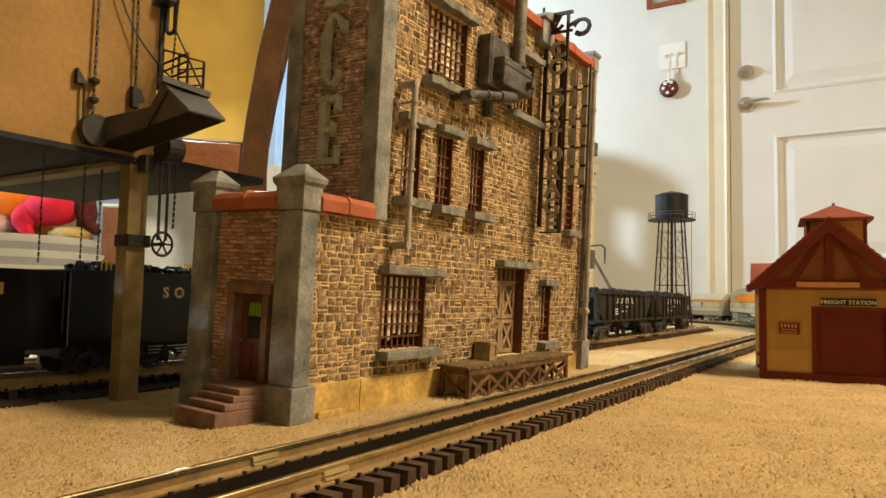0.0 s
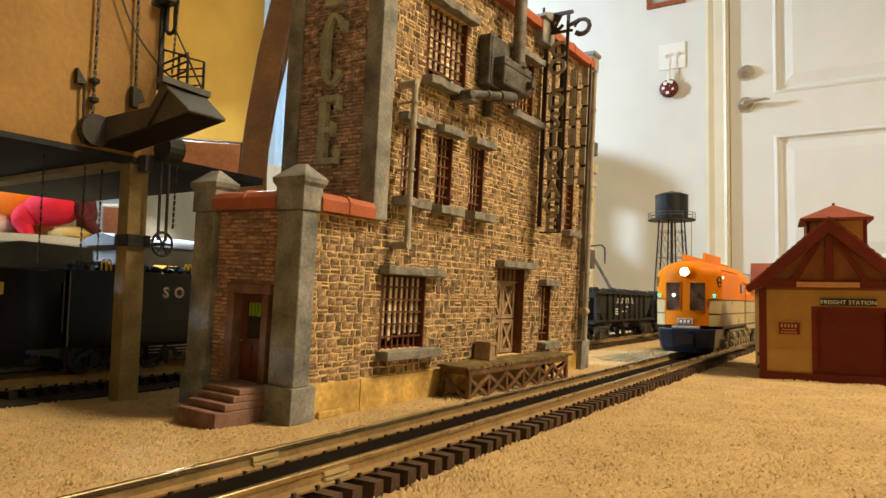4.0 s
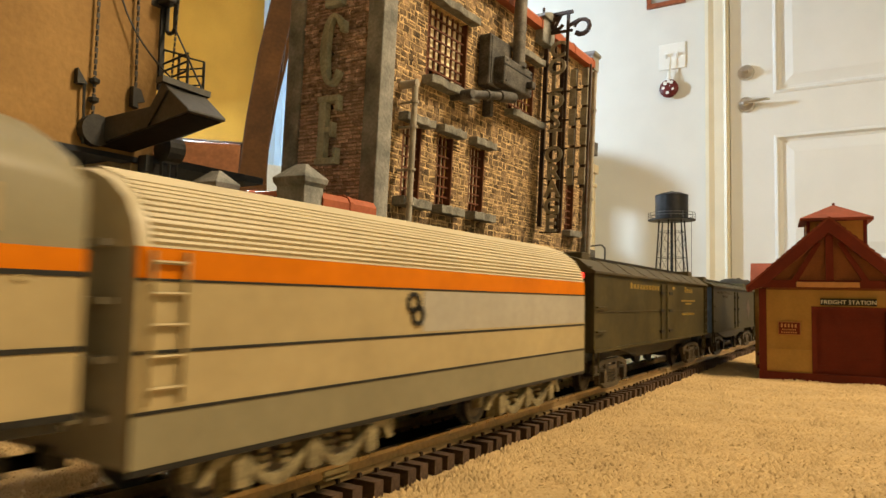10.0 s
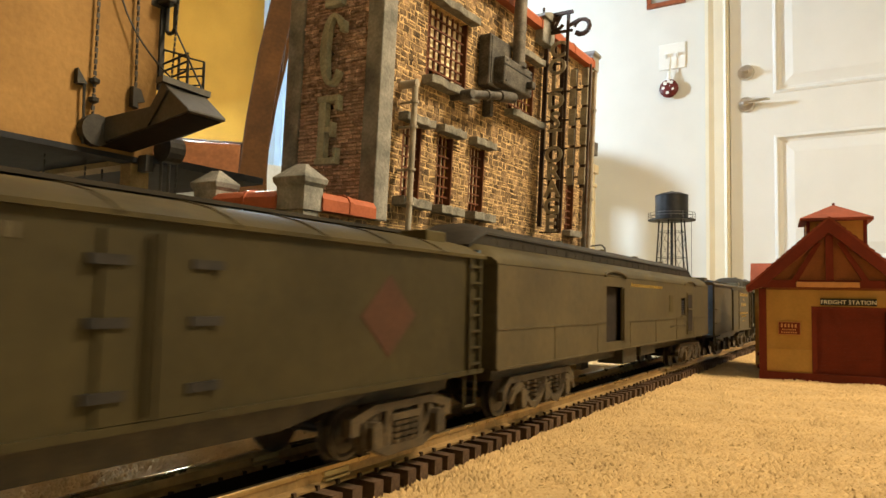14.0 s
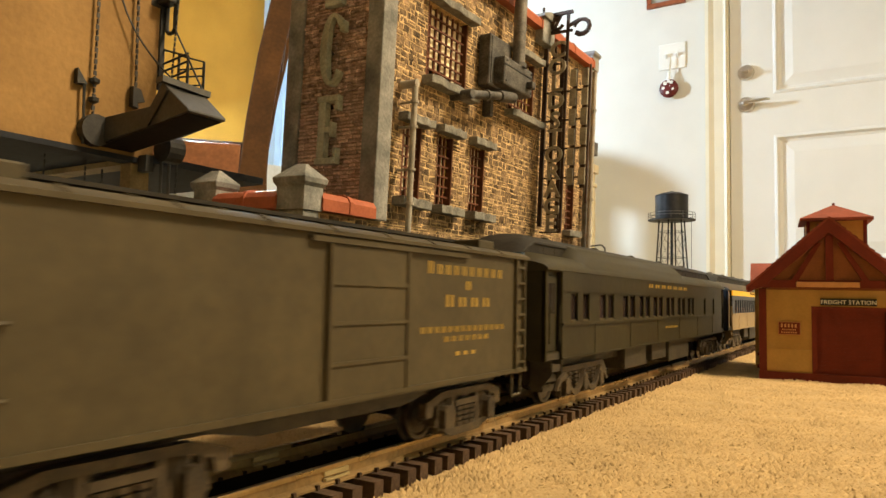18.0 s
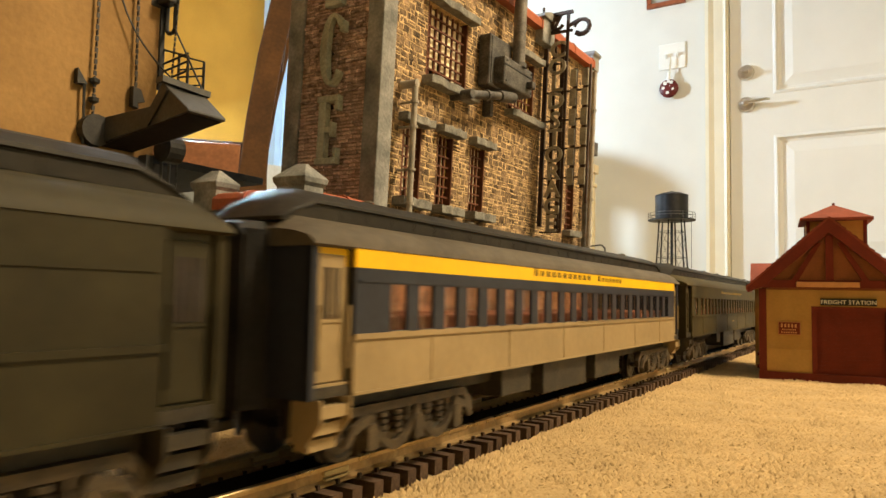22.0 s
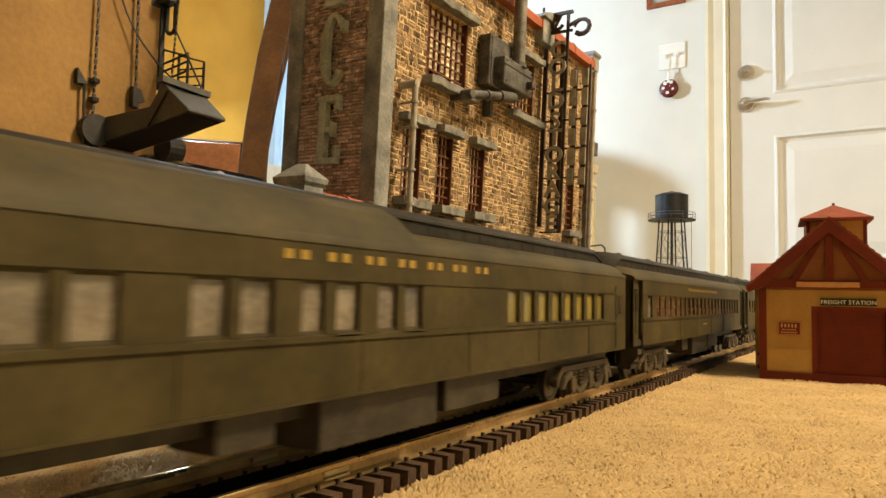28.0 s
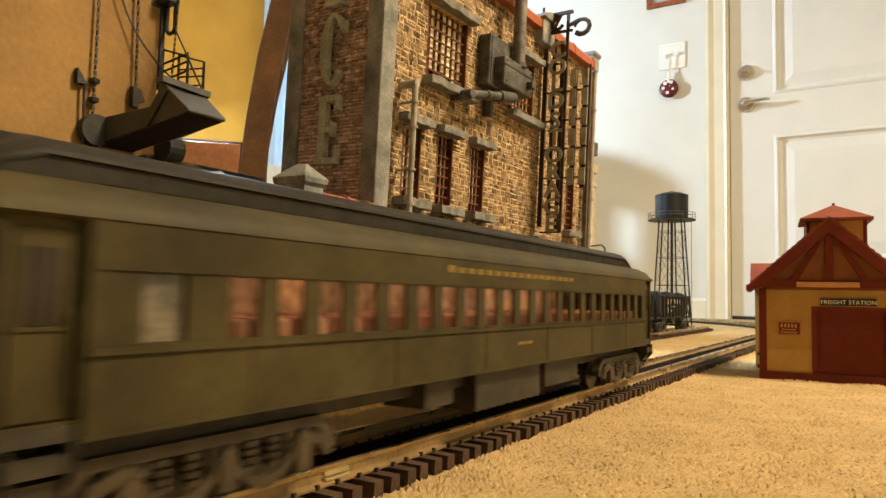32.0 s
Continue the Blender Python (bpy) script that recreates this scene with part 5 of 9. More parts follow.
        lathe(bm, [(0.0008, -0.0022), (0.0028, -0.0010), (0.0030, 0.0010), (0.0008, 0.0022)], (X + 0.003, 0.2245, z), 10)
        part("chain_weight", bm, "iron", t)
    bm = bmesh.new()
    prism(bm, [(0.2140, 0.1925), (0.2200, 0.1845), (0.2140, 0.1838)], "x", X, X + 0.004)
    part("bracket", bm, "iron", t)
    bm = bmesh.new()
    rod(bm, (X + 0.003, 0.2185, 0.1845), (X + 0.003, 0.2195, 0.1500), 0.0008, 6)
    part("pull_rod", bm, "iron", t)
    bm = bmesh.new()
    prism(bm, [(0.2480, 0.1910), (0.2530, 0.1900), (0.2560, 0.1830), (0.2510, 0.1815), (0.2520, 0.1780), (0.2480, 0.1790)], "x", X + 0.001, X + 0.005)
    part("hook", bm, "iron", t)
    pts = [(X + 0.004, 0.2310 + 0.0000, 0.262)] + [(X + 0.004 + 0.012 * f * f, 0.2380 + 0.0270 * f ** 0.9, 0.2418 - 0.0420 * f ** 0.75) for f in [i / 10 for i in range(11)]]
    bm = bmesh.new()
    for a, b in zip(pts, pts[1:]):
        rod(bm, a, b, 0.0006, 5)
    part("slack_cable", bm, "iron", t)
    # hoist frame at the corner
    y = 0.2705
    def fr(name, pts, r=0.0010):
        bm = bmesh.new()
        for a, b in zip(pts, pts[1:]):
            rod(bm, a, b, r, 6)
        part(name, bm, "iron", t)
    part("guide_rail", box(X - 0.002, X + 0.0008, y - 0.003, y, 0.195, 0.40), "iron", t)
    fr("slot_guide", [(-0.2125, y, 0.30), (-0.2125, y, 0.2335), (-0.2100, y, 0.2310), (-0.2065, y, 0.2310), (-0.2045, y, 0.2335), (-0.2045, y, 0.30)], 0.0013)
    part("winch_block", box(-0.2200, -0.2030, y - 0.006, y + 0.002, 0.2490, 0.2580), "iron", t, bev=0.001)
    part("winch_block", box(-0.2220, -0.2145, 0.2600, 0.2680, 0.2470, 0.2540), "iron", t, bev=0.001)
    for z in (0.2215, 0.2120, 0.2070, 0.2010):
        fr("cage_bar", [(-0.2150, y, z), (-0.1900, y, z - 0.0085 if z > 0.22 else z + 0.003)], 0.0007)
        fr("cage_bar", [(-0.2150, y + 0.012, z), (-0.1900, y + 0.012, z - 0.0085 if z > 0.22 else z - 0.003)], 0.0006)
    for x in (-0.2150, -0.1900):
        for yy in (y, y + 0.012):
            fr("cage_post", [(x, yy, 0.2225 if x < -0.2 else 0.2130), (x, yy, 0.1850)], 0.0009)
    fr("stay_cable", [(-0.2040, y, 0.2330), (-0.1600, 0.2600, 0.1815)], 0.0006)
    chain("chain", (-0.1990, y, 0.30), (-0.2060, y, 0.1900), 0.0006)
    # gear under the bin
    bm = bmesh.new()
    rod(bm, (-0.2010, 0.2630, 0.1548), (-0.2010, 0.2740, 0.1548), 0.0085, 16)
    part("sheave", bm, "iron", t)
    part("sheave_hanger", box(-0.2140, -0.2060, 0.2560, 0.2610, 0.1400, 0.1500), "iron", t)
    for yy in (0.2660, 0.2715):
        fr("drop_rod", [(-0.2050, yy, 0.1500), (-0.2050, yy, 0.0985)], 0.0009)
    chain("chain", (-0.2060, 0.2780, 0.1500), (-0.2060, 0.2770, 0.1060), 0.0006)
    part("post_clamp", box(X - 0.0125, X + 0.0020, 0.2515, 0.2670, 0.0940, 0.1015), "iron", t, bev=0.0005)
    bm = bmesh.new()
    cx, cy, cz, r = -0.2045, 0.2690, 0.0962, 0.0072
    lathe(bm, [(r + 0.0009, 0.0), (r, 0.0009), (r - 0.0009, 0.0), (r, -0.0009), (r + 0.0009, 0.0)], seg=24)
    bmesh.ops.delete(bm, geom=[f for f in bm.faces if len(f.verts) > 4], context="FACES_ONLY")
    bmesh.ops.remove_doubles(bm, verts=bm.verts, dist=0.00001)
    bmesh.ops.transform(bm, matrix=pose(cx, cy, cz, 0, 90, 0), verts=bm.verts)
    hw = part("hand_wheel", bm, "iron", t, "black spoked hand wheel")
    for i in range(6):
        a = pi * i / 3
        bm = bmesh.new()
        rod(bm, (cx, cy, cz), (cx, cy + r * cos(a), cz + r * sin(a)), 0.0006, 5)
        part("spoke", bm, "iron", hw)
    fr("wheel_shaft", [(X, cy, cz), (cx + 0.002, cy, cz)], 0.0012)
    for yy in (0.2187, 0.2440, 0.2552):
        chain("chain", (-0.250, yy, Zb), (-0.250, yy, 0.082), 0.0005)


# near-black blue-grey: shade below the tan bin, put into the board colour
M["shade_board"] = mat("dark_shade_board", (0.022, 0.024, 0.030), 0.8, 0, 0.2, 40, 0.15)
M["iron_soft"] = mat("black_sheet_metal", (0.060, 0.056, 0.050), 0.5, 0.2, 0.25, 60, 0.08)
coaling_tower()


# ---- black steam engine and tender standing under the tower ----
def black_tender():
    t = thing("black_tender", pose(SHED_X, 0, 0), "gloss black steam engine tender with gold lettering standing under the tower", "railway car")
    y0, y1, z0, z1, w = 0.2450, 0.5200, 0.0300, 0.0800, 0.0300
    part("tank", box(-w, w, y0, y1, z0, z1), "black_gloss", t, bev=0.0012)
    part("tank_lip", box(-w - 0.0006, w + 0.0006, y0, y1, z1 - 0.0020, z1), "black_gloss", t)
    for k in range(2):
        letters("SO"[k], 0.0104, 0.0001, "pale_letter", t, pose(w + 0.0002, 0.3155 + k * 0.0112, 0.0628, 90, 0, 90), "letter", "pale letter", 1.0, 0.00035)
    random.seed(11)
    vs = bmesh.new()
    for i in range(260):
        x, y = random.uniform(-w + 0.004, w - 0.004), random.uniform(y0 + 0.02, y1 - 0.02)
        r = random.uniform(0.0016, 0.0034)
        z = z1 + 0.0035 * (1 - (x / w) ** 2)
        m = Matrix.Translation((x, y, z)) @ Euler((random.random() * 6, random.random() * 6, random.random() * 6)).to_matrix().to_4x4()
        bmesh.ops.create_cube(vs, size=r * 1.5, matrix=m)
    tagged(part("coal_load", vs, "coal", t, "heap of coal"), kind="stuff")
    for y in (0.0,):
        part("frame", box(-0.024, 0.024, y0, y1, 0.0240, z0), "black", t)
    for y in (y0 + 0.045, y1 - 0.045):
        truck(t, 0.0, "six", "black").matrix_basis = pose(0, y, 0, 0, 0, 90)
    for k in range(3):
        part("pipe", box(w - 0.002, w - 0.001, y0 + 0.06, y1 - 0.08, 0.0235 + k * 0.0022, 0.0242 + k * 0.0022), "nickel", t)
    for y in (0.273, 0.338):
        bm = bmesh.new()
        for c in (-0.0018, 0.0018):
            pts = [(w - 0.006, y + c - 0.0017 * cos(a), z1 - 0.001 + 0.0085 * sin(a) ** 0.6) for a in [pi * i / 8 for i in range(9)]]
            for p, q in zip(pts, pts[1:]):
                rod(bm, p, q, 0.0006, 5)
        part("small_sign", bm, "sign_yellow", t, "small yellow double-arched sign")


def black_engine():
    e = thing("black_engine", pose(SHED_X, 0, 0), "gloss black steam engine with rods standing under the tower", "locomotive")
    w = 0.0290
    part("cab", box(-w, w, 0.150, 0.2440, 0.0300, 0.0790), "black_gloss", e, bev=0.001)
    part("cab_window", box(w, w + 0.0004, 0.180, 0.200, 0.056, 0.072), "pane_dark", e)
    part("cab_stripe", box(w, w + 0.0003, 0.150, 0.2068, 0.0636, 0.0706), "gold", e)
    bm = bmesh.new()
    rod(bm, (0, -0.20, 0.0600), (0, 0.150, 0.0600), 0.0235, 28)
    part("boiler", bm, "black_gloss", e, smooth=True)
    part("running_board", box(-w, w, -0.18, 0.150, 0.0400, 0.0420), "black_gloss", e)
    part("frame", box(-0.012, 0.012, -0.20, 0.230, 0.0200, 0.0400), "black", e)
    for i in range(5):
        y = -0.10 + i * 0.062
        for s in (-1, 1):
            bm = bmesh.new()
            rod(bm, (s * 0.0150, y, 0.0355), (s * 0.0185, y, 0.0355), 0.0235 - 0.0005, 24)
            part("driver", bm, "black", e)
    for s in (-1, 1):
        part("side_rod", box(s * 0.0240 - 0.0010, s * 0.0240 + 0.0010, -0.11, 0.160, 0.0280, 0.0310), "nickel", e)
        part("step", box(min(s * 0.022, s * 0.029), max(s * 0.022, s * 0.029), 0.205, 0.228, 0.0180, 0.0195), "black", e)
        bm = bmesh.new()
        rod(bm, (s * 0.0300, 0.242, 0.040), (s * 0.0300, 0.242, 0.072), 0.0005, 6)
        part("grab_iron", bm, "black", e)


M["pale_letter"] = mat("pale_tender_letter", (0.62, 0.45, 0.33), 0.5, 0, 0.1, 60, 0.0)
M["sign_yellow"] = mat("bright_yellow_plastic", (0.85, 0.50, 0.02), 0.4, 0, 0.05, 60, 0.0)


# ---- hopper cars on the siding ----
def hopper(y0, y1, heading, label):
    L = y1 - y0
    x, yc = -0.180, (y0 + y1) / 2
    c = thing("hopper_car", pose(x, yc, 0, 0, 0, heading), label, "railway car", "hopper cars on the siding")
    H, w = L / 2, 0.0300
    # local x runs along the car; the camera side is +y
    prof = [(-H, 0.0790), (H, 0.0790), (H, 0.0705), (H - 0.040, 0.0400), (H - 0.050, 0.0270), (H - 0.066, 0.0270), (H - 0.085, 0.0390), (0.022, 0.0390), (0.008, 0.0270), (-0.008, 0.0270), (-0.022, 0.0390), (-H + 0.085, 0.0390), (-H + 0.066, 0.0270), (-H + 0.050, 0.0270), (-H + 0.040, 0.0400), (-H, 0.0705)]
    bm = bmesh.new()
    prism(bm, prof, "y", -w + 0.002, w - 0.002)
    part("body", bm, "hopper_black", c, "black steel hopper body")
    part("top_rail", box(-H, H, w - 0.0022, w + 0.0010, 0.0768, 0.0796), "hopper_black", c)
    part("top_rail", box(-H, H, -w - 0.0010, -w + 0.0022, 0.0768, 0.0796), "hopper_black", c)
    part("side_sill", box(-H, H, w - 0.0026, w + 0.0008, 0.0370, 0.0396), "hopper_black", c)
    n = 11
    for i in range(n + 1):
        xx = -H + 0.0015 + (L - 0.003) * i / n
        for s in (-1, 1):
            if i in (1, n - 1):
                continue
            part("side_rib", box(xx - 0.0012, xx + 0.0012, min(s * (w - 0.002), s * (w + 0.0012)), max(s * (w - 0.002), s * (w + 0.0012)), 0.0390, 0.0770), "hopper_black", c)
    for i in range(10):
        a = -0.050 + i * 0.0100
        bm = bmesh.new()
        quadbox(bm, a, a + 0.0018, w - 0.0021, w - 0.0015, 0.0635, 0.0712)
        if i % 2:
            quadbox(bm, a + 0.0018, a + 0.0060, w - 0.0021, w - 0.0015, 0.0635, 0.0650)
        else:
            quadbox(bm, a + 0.0018, a + 0.0060, w - 0.0021, w - 0.0015, 0.0697, 0.0712)
        part("lettering_bar", bm, "sign_white", c)
    for z, a, b in ((0.0575, -0.008, 0.014), (0.0505, 0.000, 0.022), (0.0540, 0.040, 0.052), (0.0505, 0.040, 0.052), (0.0470, 0.040, 0.052)):
        part("lettering_bar", box(a, b, w - 0.0021, w - 0.0015, z, z + 0.0016), "sign_white", c)
    ladder(c, H - 0.010, w, 0.0400, 0.0700, "hopper_black")
    ladder(c, -H + 0.010, w, 0.0400, 0.0700, "hopper_black")
    random.seed(5)
    bm = bmesh.new()
    for i in range(240):
        xx, yy = random.uniform(-H + 0.006, H - 0.006), random.uniform(-w + 0.004, w - 0.004)
        m = Matrix.Translation((xx, yy, 0.0795 + 0.0022 * abs(sin(xx * 40)))) @ Euler((random.random() * 6, random.random() * 6, 0)).to_matrix().to_4x4()
        bmesh.ops.create_cube(bm, size=random.uniform(0.003, 0.0062), matrix=m)
    tagged(part("coal_load", bm, "coal", c, "heap of coal"), kind="stuff")
    part("frame", box(-H, H, -0.010, 0.010, 0.0290, 0.0350), "truck_dark", c)
    for sx in (-1, 1):
        part("end_sill", box(min(sx * H, sx * (H - 0.004)), max(sx * H, sx * (H - 0.004)), -w, w, 0.0350, 0.0396), "hopper_black", c)
        for s in (-1, 1):
            bm = bmesh.new()
            bar(bm, (sx * (H - 0.002), s * (w - 0.002), 0.0390), (sx * (H - 0.020), s * (w - 0.002), 0.0560), 0.0018, 0.0018, (0, 1, 0))
            part("corner_brace", bm, "hopper_black", c)
    coupler(c, H, 1)
    coupler(c, -H, -1)
    truck(c, H - 0.036, "arch", "truck_dark")
    truck(c, -H + 0.036, "arch", "truck_dark")


M["hopper_black"] = mat("weathered_black_hopper_paint", (0.024, 0.021, 0.015), 0.7, 0, 0.35, 50, 0.1)


# ---- far left: toys in a basket, quilt, chair ----
def blob(bm, centre, radii, seg=20, rings=12, turn=None, bumps=0.0):
    start = len(bm.verts)
    vs = bmesh.ops.create_uvsphere(bm, u_segments=seg, v_segments=rings, radius=1.0)["verts"]
    for v in vs:
        k = 1 + bumps * noise.noise(v.co * 2.3 + Vector(centre) * 9)
        v.co = Vector((v.co.x * radii[0] * k, v.co.y * radii[1] * k, v.co.z * radii[2] * k))
        if turn:
            v.co = turn @ v.co
        v.co += Vector(centre)
    return bm


def toys():
    b = thing("toy_basket", pose(-1.212, 0.677, 0), "low striped fabric basket", "basket")
    for i in range(12):
        z = 0.162 * i / 12
        bm = bmesh.new()
        r = [(0.150 + 0.006 * sin(i), z), (0.152 + 0.006 * sin(i), z + 0.162 / 12)]
        lathe(bm, [(0.01, z), *r, (0.01, z + 0.162 / 12)], seg=36)
        part("fabric_band", bm, "stripe_a" if i % 2 else "stripe_b", b, smooth=True)
    t1 = thing("plush_toy", pose(-1.146, 0.7063, 0.2173, 0, 0, 32), "red plush toy lying on the basket with a plaid scarf", "plush toy")
    bm = bmesh.new()
    blob(bm, (0.004, 0, 0.002), (0.056, 0.042, 0.033), turn=Euler((0.0, -0.12, 0.0)).to_matrix(), bumps=0.06)
    part("plush_body", bm, "plush_red", t1, smooth=True)
    bm = bmesh.new()
    blob(bm, (-0.036, -0.018, -0.016), (0.024, 0.022, 0.027), turn=Euler((0.0, 0.5, 0.0)).to_matrix(), bumps=0.05)
    rod(bm, (-0.042, -0.024, -0.024), (-0.017, -0.026, -0.062), 0.0165, 14, 0.0075)
    part("plush_limb", bm, "plush_red", t1, smooth=True)
    bm = bmesh.new()
    blob(bm, (0.057, 0.010, 0.006), (0.019, 0.030, 0.036), turn=Euler((0, -0.35, 0)).to_matrix(), bumps=0.08)
    blob(bm, (0.020, 0.026, 0.028), (0.050, 0.022, 0.012), turn=Euler((0, 0.2, 0)).to_matrix(), bumps=0.08)
    part("scarf", bm, "plaid", t1, smooth=True)
    bm = bmesh.new()
    rod(bm, (0.060, 0.0, -0.010), (0.090, 0.0, -0.043), 0.012, 10, 0.008)
    part("scarf_end", bm, "plaid", t1, smooth=True)
    bm = bmesh.new()
    blob(bm, (0, 0, 0), (0.085, 0.075, 0.062), bumps=0.05)
    t2 = thing("plush_cushion", pose(-1.244, 0.700, 0.232), "bright orange plush cushion behind the red toy", "cushion")
    part("cushion_body", bm, "plush_orange", t2, smooth=True)
    bm = bmesh.new()
    blob(bm, (0, 0, 0), (0.042, 0.034, 0.016), bumps=0.15)
    t3 = thing("tan_plush", pose(-1.117, 0.728, 0.170), "tan plush toy on the basket", "plush toy")
    part("plush_body", bm, "plush_tan", t3, smooth=True)
    bm = bmesh.new()
    blob(bm, (0, 0, 0), (0.030, 0.030, 0.022), bumps=0.1)
    t4 = thing("pale_plush", pose(-1.220, 0.650, 0.186), "pale pink plush toy on the basket", "plush toy")
    part("plush_body", bm, "quilt_pink", t4, smooth=True)


M["quilt_pink"] = mat("pale_pink_plush", (0.55, 0.36, 0.30), 0.9, 0, 0.2, 25, 0.5, 300)
toys()


M["chair_wood_red"] = mat("red_brown_stained_wood", (0.26, 0.105, 0.045), 0.40, 0, 0.25, 14, 0.05, 120)


def stand():
    t = thing("wooden_stand", pose(-1.2735, 0.915, 0, 0, 0, 32), "small brown wooden stand with a pale lid beside the basket", "stand")
    part("body", box(-0.0185, 0.0185, -0.0185, 0.0185, 0.0, 0.2500), "chair_wood_red", t, bev=0.003)
    part("lid", box(-0.020, 0.020, -0.020, 0.020, 0.2500, 0.2590), "plastic_white", t, "pale lid", bev=0.003)


def quilt():
    bm = bmesh.new()
    nx, ny = 36, 24
    grid = []
    for i in range(nx + 1):
        row = []
        for j in range(ny + 1):
            u, v = i / nx, j / ny
            z = 0.47 - 0.24 * max(0.0, v - 0.35) ** 1.4 + 0.012 * noise.noise(Vector((u * 9, v * 7, 1)))
            row.append(bm.verts.new((-2.45 + 1.05 * u + 0.02 * noise.noise(Vector((u * 5, v * 9, 4))), 2.05 - 0.75 * v - 0.25 * u, z)))
        grid.append(row)
    for i in range(nx):
        for j in range(ny):
            bm.faces.new((grid[i][j], grid[i + 1][j], grid[i + 1][j + 1], grid[i][j + 1]))
    ret = bmesh.ops.extrude_face_region(bm, geom=bm.faces[:])
    for v in [e for e in ret["geom"] if isinstance(e, bmesh.types.BMVert)]:
        v.co.z = -0.0
    t = thing("padded_lounger", pose(0, 0, 0), "pale blue-white padded lounger in window light", "lounger")
    part("padding", bm, "quilt", t, smooth=True)
    bm = bmesh.new()
    blob(bm, (-1.72, 1.44, 0.30), (0.26, 0.10, 0.13), turn=Euler((0, 0, -0.3)).to_matrix(), bumps=0.12)
    part("cushion", bm, "quilt", t, smooth=True)


quilt()
stand()


def chair():
    c = thing("wooden_chair", pose(-1.118, 1.172, 0, 0, 0, 47), "dark-stained wooden chair with a swept back leg", "chair")
    def swept(x, y, name):
        pts = [(0.020, 0.0), (0.004, 0.20), (0.0, 0.36), (0.010, 0.50), (0.030, 0.65), (0.058, 0.80), (0.095, 0.96)]
        bm = bmesh.new()
        loft_rings = []
        for dx, z in pts:
            w = 0.034 if z < 0.5 else 0.030
            loft_rings.append([bm.verts.new((x + dx + a * w, y + b * 0.018, z)) for a, b in ((-1, -1), (1, -1), (1, 1), (-1, 1))])
        for a, b in zip(loft_rings, loft_rings[1:]):
            for i in range(4):
                j = (i + 1) % 4
                bm.faces.new((a[i], a[j], b[j], b[i]))
        bm.faces.new(loft_rings[0][::-1])
        bm.faces.new(loft_rings[-1])
        part(name, bm, "chair_wood", c, bev=0.004)
    swept(0.0, 0.0, "back_leg")
    swept(0.0, 0.40, "back_leg")
    part("seat_rail", box(-0.44, -0.030, -0.014, 0.014, 0.352, 0.428), "chair_wood_red", c, bev=0.004)
    part("seat_rail", box(-0.44, -0.030, 0.386, 0.414, 0.352, 0.428), "chair_wood_red", c, bev=0.004)
    part("seat", box(-0.48, 0.01, 0.014, 0.386, 0.405, 0.440), "chair_wood", c, bev=0.006)
    for y in (0.0, 0.40):
        part("front_leg", box(-0.475, -0.435, y - 0.020, y + 0.020, 0.0, 0.428), "chair_wood", c, bev=0.004)
    for z in (0.62, 0.74, 0.86):
        part("back_slat", box(0.028 + (z - 0.62) * 0.22, 0.046 + (z - 0.62) * 0.22, 0.018, 0.382, z, z + 0.06), "chair_wood", c, bev=0.004)


chair()


def bed_end():
    t = thing("bed_frame", pose(-0.703, 2.415, 0, 0, 0, 0), "cream painted bed frame with capped square posts by the wall", "bed")
    # unseen board, shaped with a gap to block daylight from the north wall
    bm = bmesh.new()
    for poly in ([(-0.720, 0.0), (-0.720, 0.868), (-0.590, 0.862), (-0.590, 0.0)], [(-0.590, 0.660), (-0.590, 0.862), (-0.460, 0.815), (-0.460, 0.652)],
                 [(-0.460, 0.36), (-0.460, 0.815), (-0.370, 0.740), (-0.350, 0.36)], [(-0.590, 0.0), (-0.590, 0.530), (-0.460, 0.430), (-0.460, 0.0)]):
        prism(bm, [(a + 0.063, z) for a, z in poly], "y", 0.430, 0.460)
    part("shadow_board", bm, "cream_paint", t, "unseen cream board cut to shadow the wall")
    part("side_rail", box(-0.820, -0.780, 0.0, 0.570, 0.22, 0.34), "cream_paint", t)
    for x in (0.0, -0.80):
        bm = bmesh.new()
        for w, z0, z1 in ((0.013, 0.0, 0.48), (0.018, 0.48, 0.495), (0.012, 0.495, 0.53), (0.022, 0.53, 0.562)):
            quadbox(bm, x - w, x + w, -w, w, z0, z1)
        part("post", bm, "cream_paint", t, bev=0.003)
    part("panel", box(-0.787, -0.013, -0.006, 0.006, 0.16, 0.50), "cream_paint", t)
    part("rail", box(-0.80, -0.0, -0.012, 0.012, 0.500, 0.540), "cream_paint", t, bev=0.003)


bed_end()


def crane_arm():
    c = thing("water_crane", pose(-0.335, 1.560, 0), "small dark model crane arm beside the siding", "crane")
    bm = bmesh.new()
    rod(bm, (-0.060, -0.020, 0.19), (0.010, 0.0, 0.06), 0.0035, 8)
    part("arm", bm, "grey_metal", c)
    bm = bmesh.new()
    rod(bm, (-0.060, -0.020, 0.0), (-0.060, -0.020, 0.20), 0.004, 8)
    part("mast", bm, "grey_metal", c)
    bm = bmesh.new()
    for a, b in (((-0.060, -0.020, 0.192), (-0.030, -0.01, 0.196)), ((-0.030, -0.01, 0.196), (-0.022, -0.01, 0.188)), ((-0.022, -0.01, 0.188), (-0.022, -0.01, 0.152))):
        rod(bm, a, b, 0.002, 6)
    part("crank", bm, "iron", c)
    part("foot", box(0.002, 0.018, -0.008, 0.008, 0.0, 0.062), "grey_metal", c)


crane_arm()


# ---- the train: each car stands at its middle, its nose towards +x, its camera side towards +y ----
TRAIN = []
HW = 0.0330           # half width of the bodies


def shared(name, me, parent, m, label=""):
    ob = new(name, me)
    ob.parent = parent
    ob.matrix_basis = m
    if label:
        ob["label"] = label
    return ob


MESH = {}


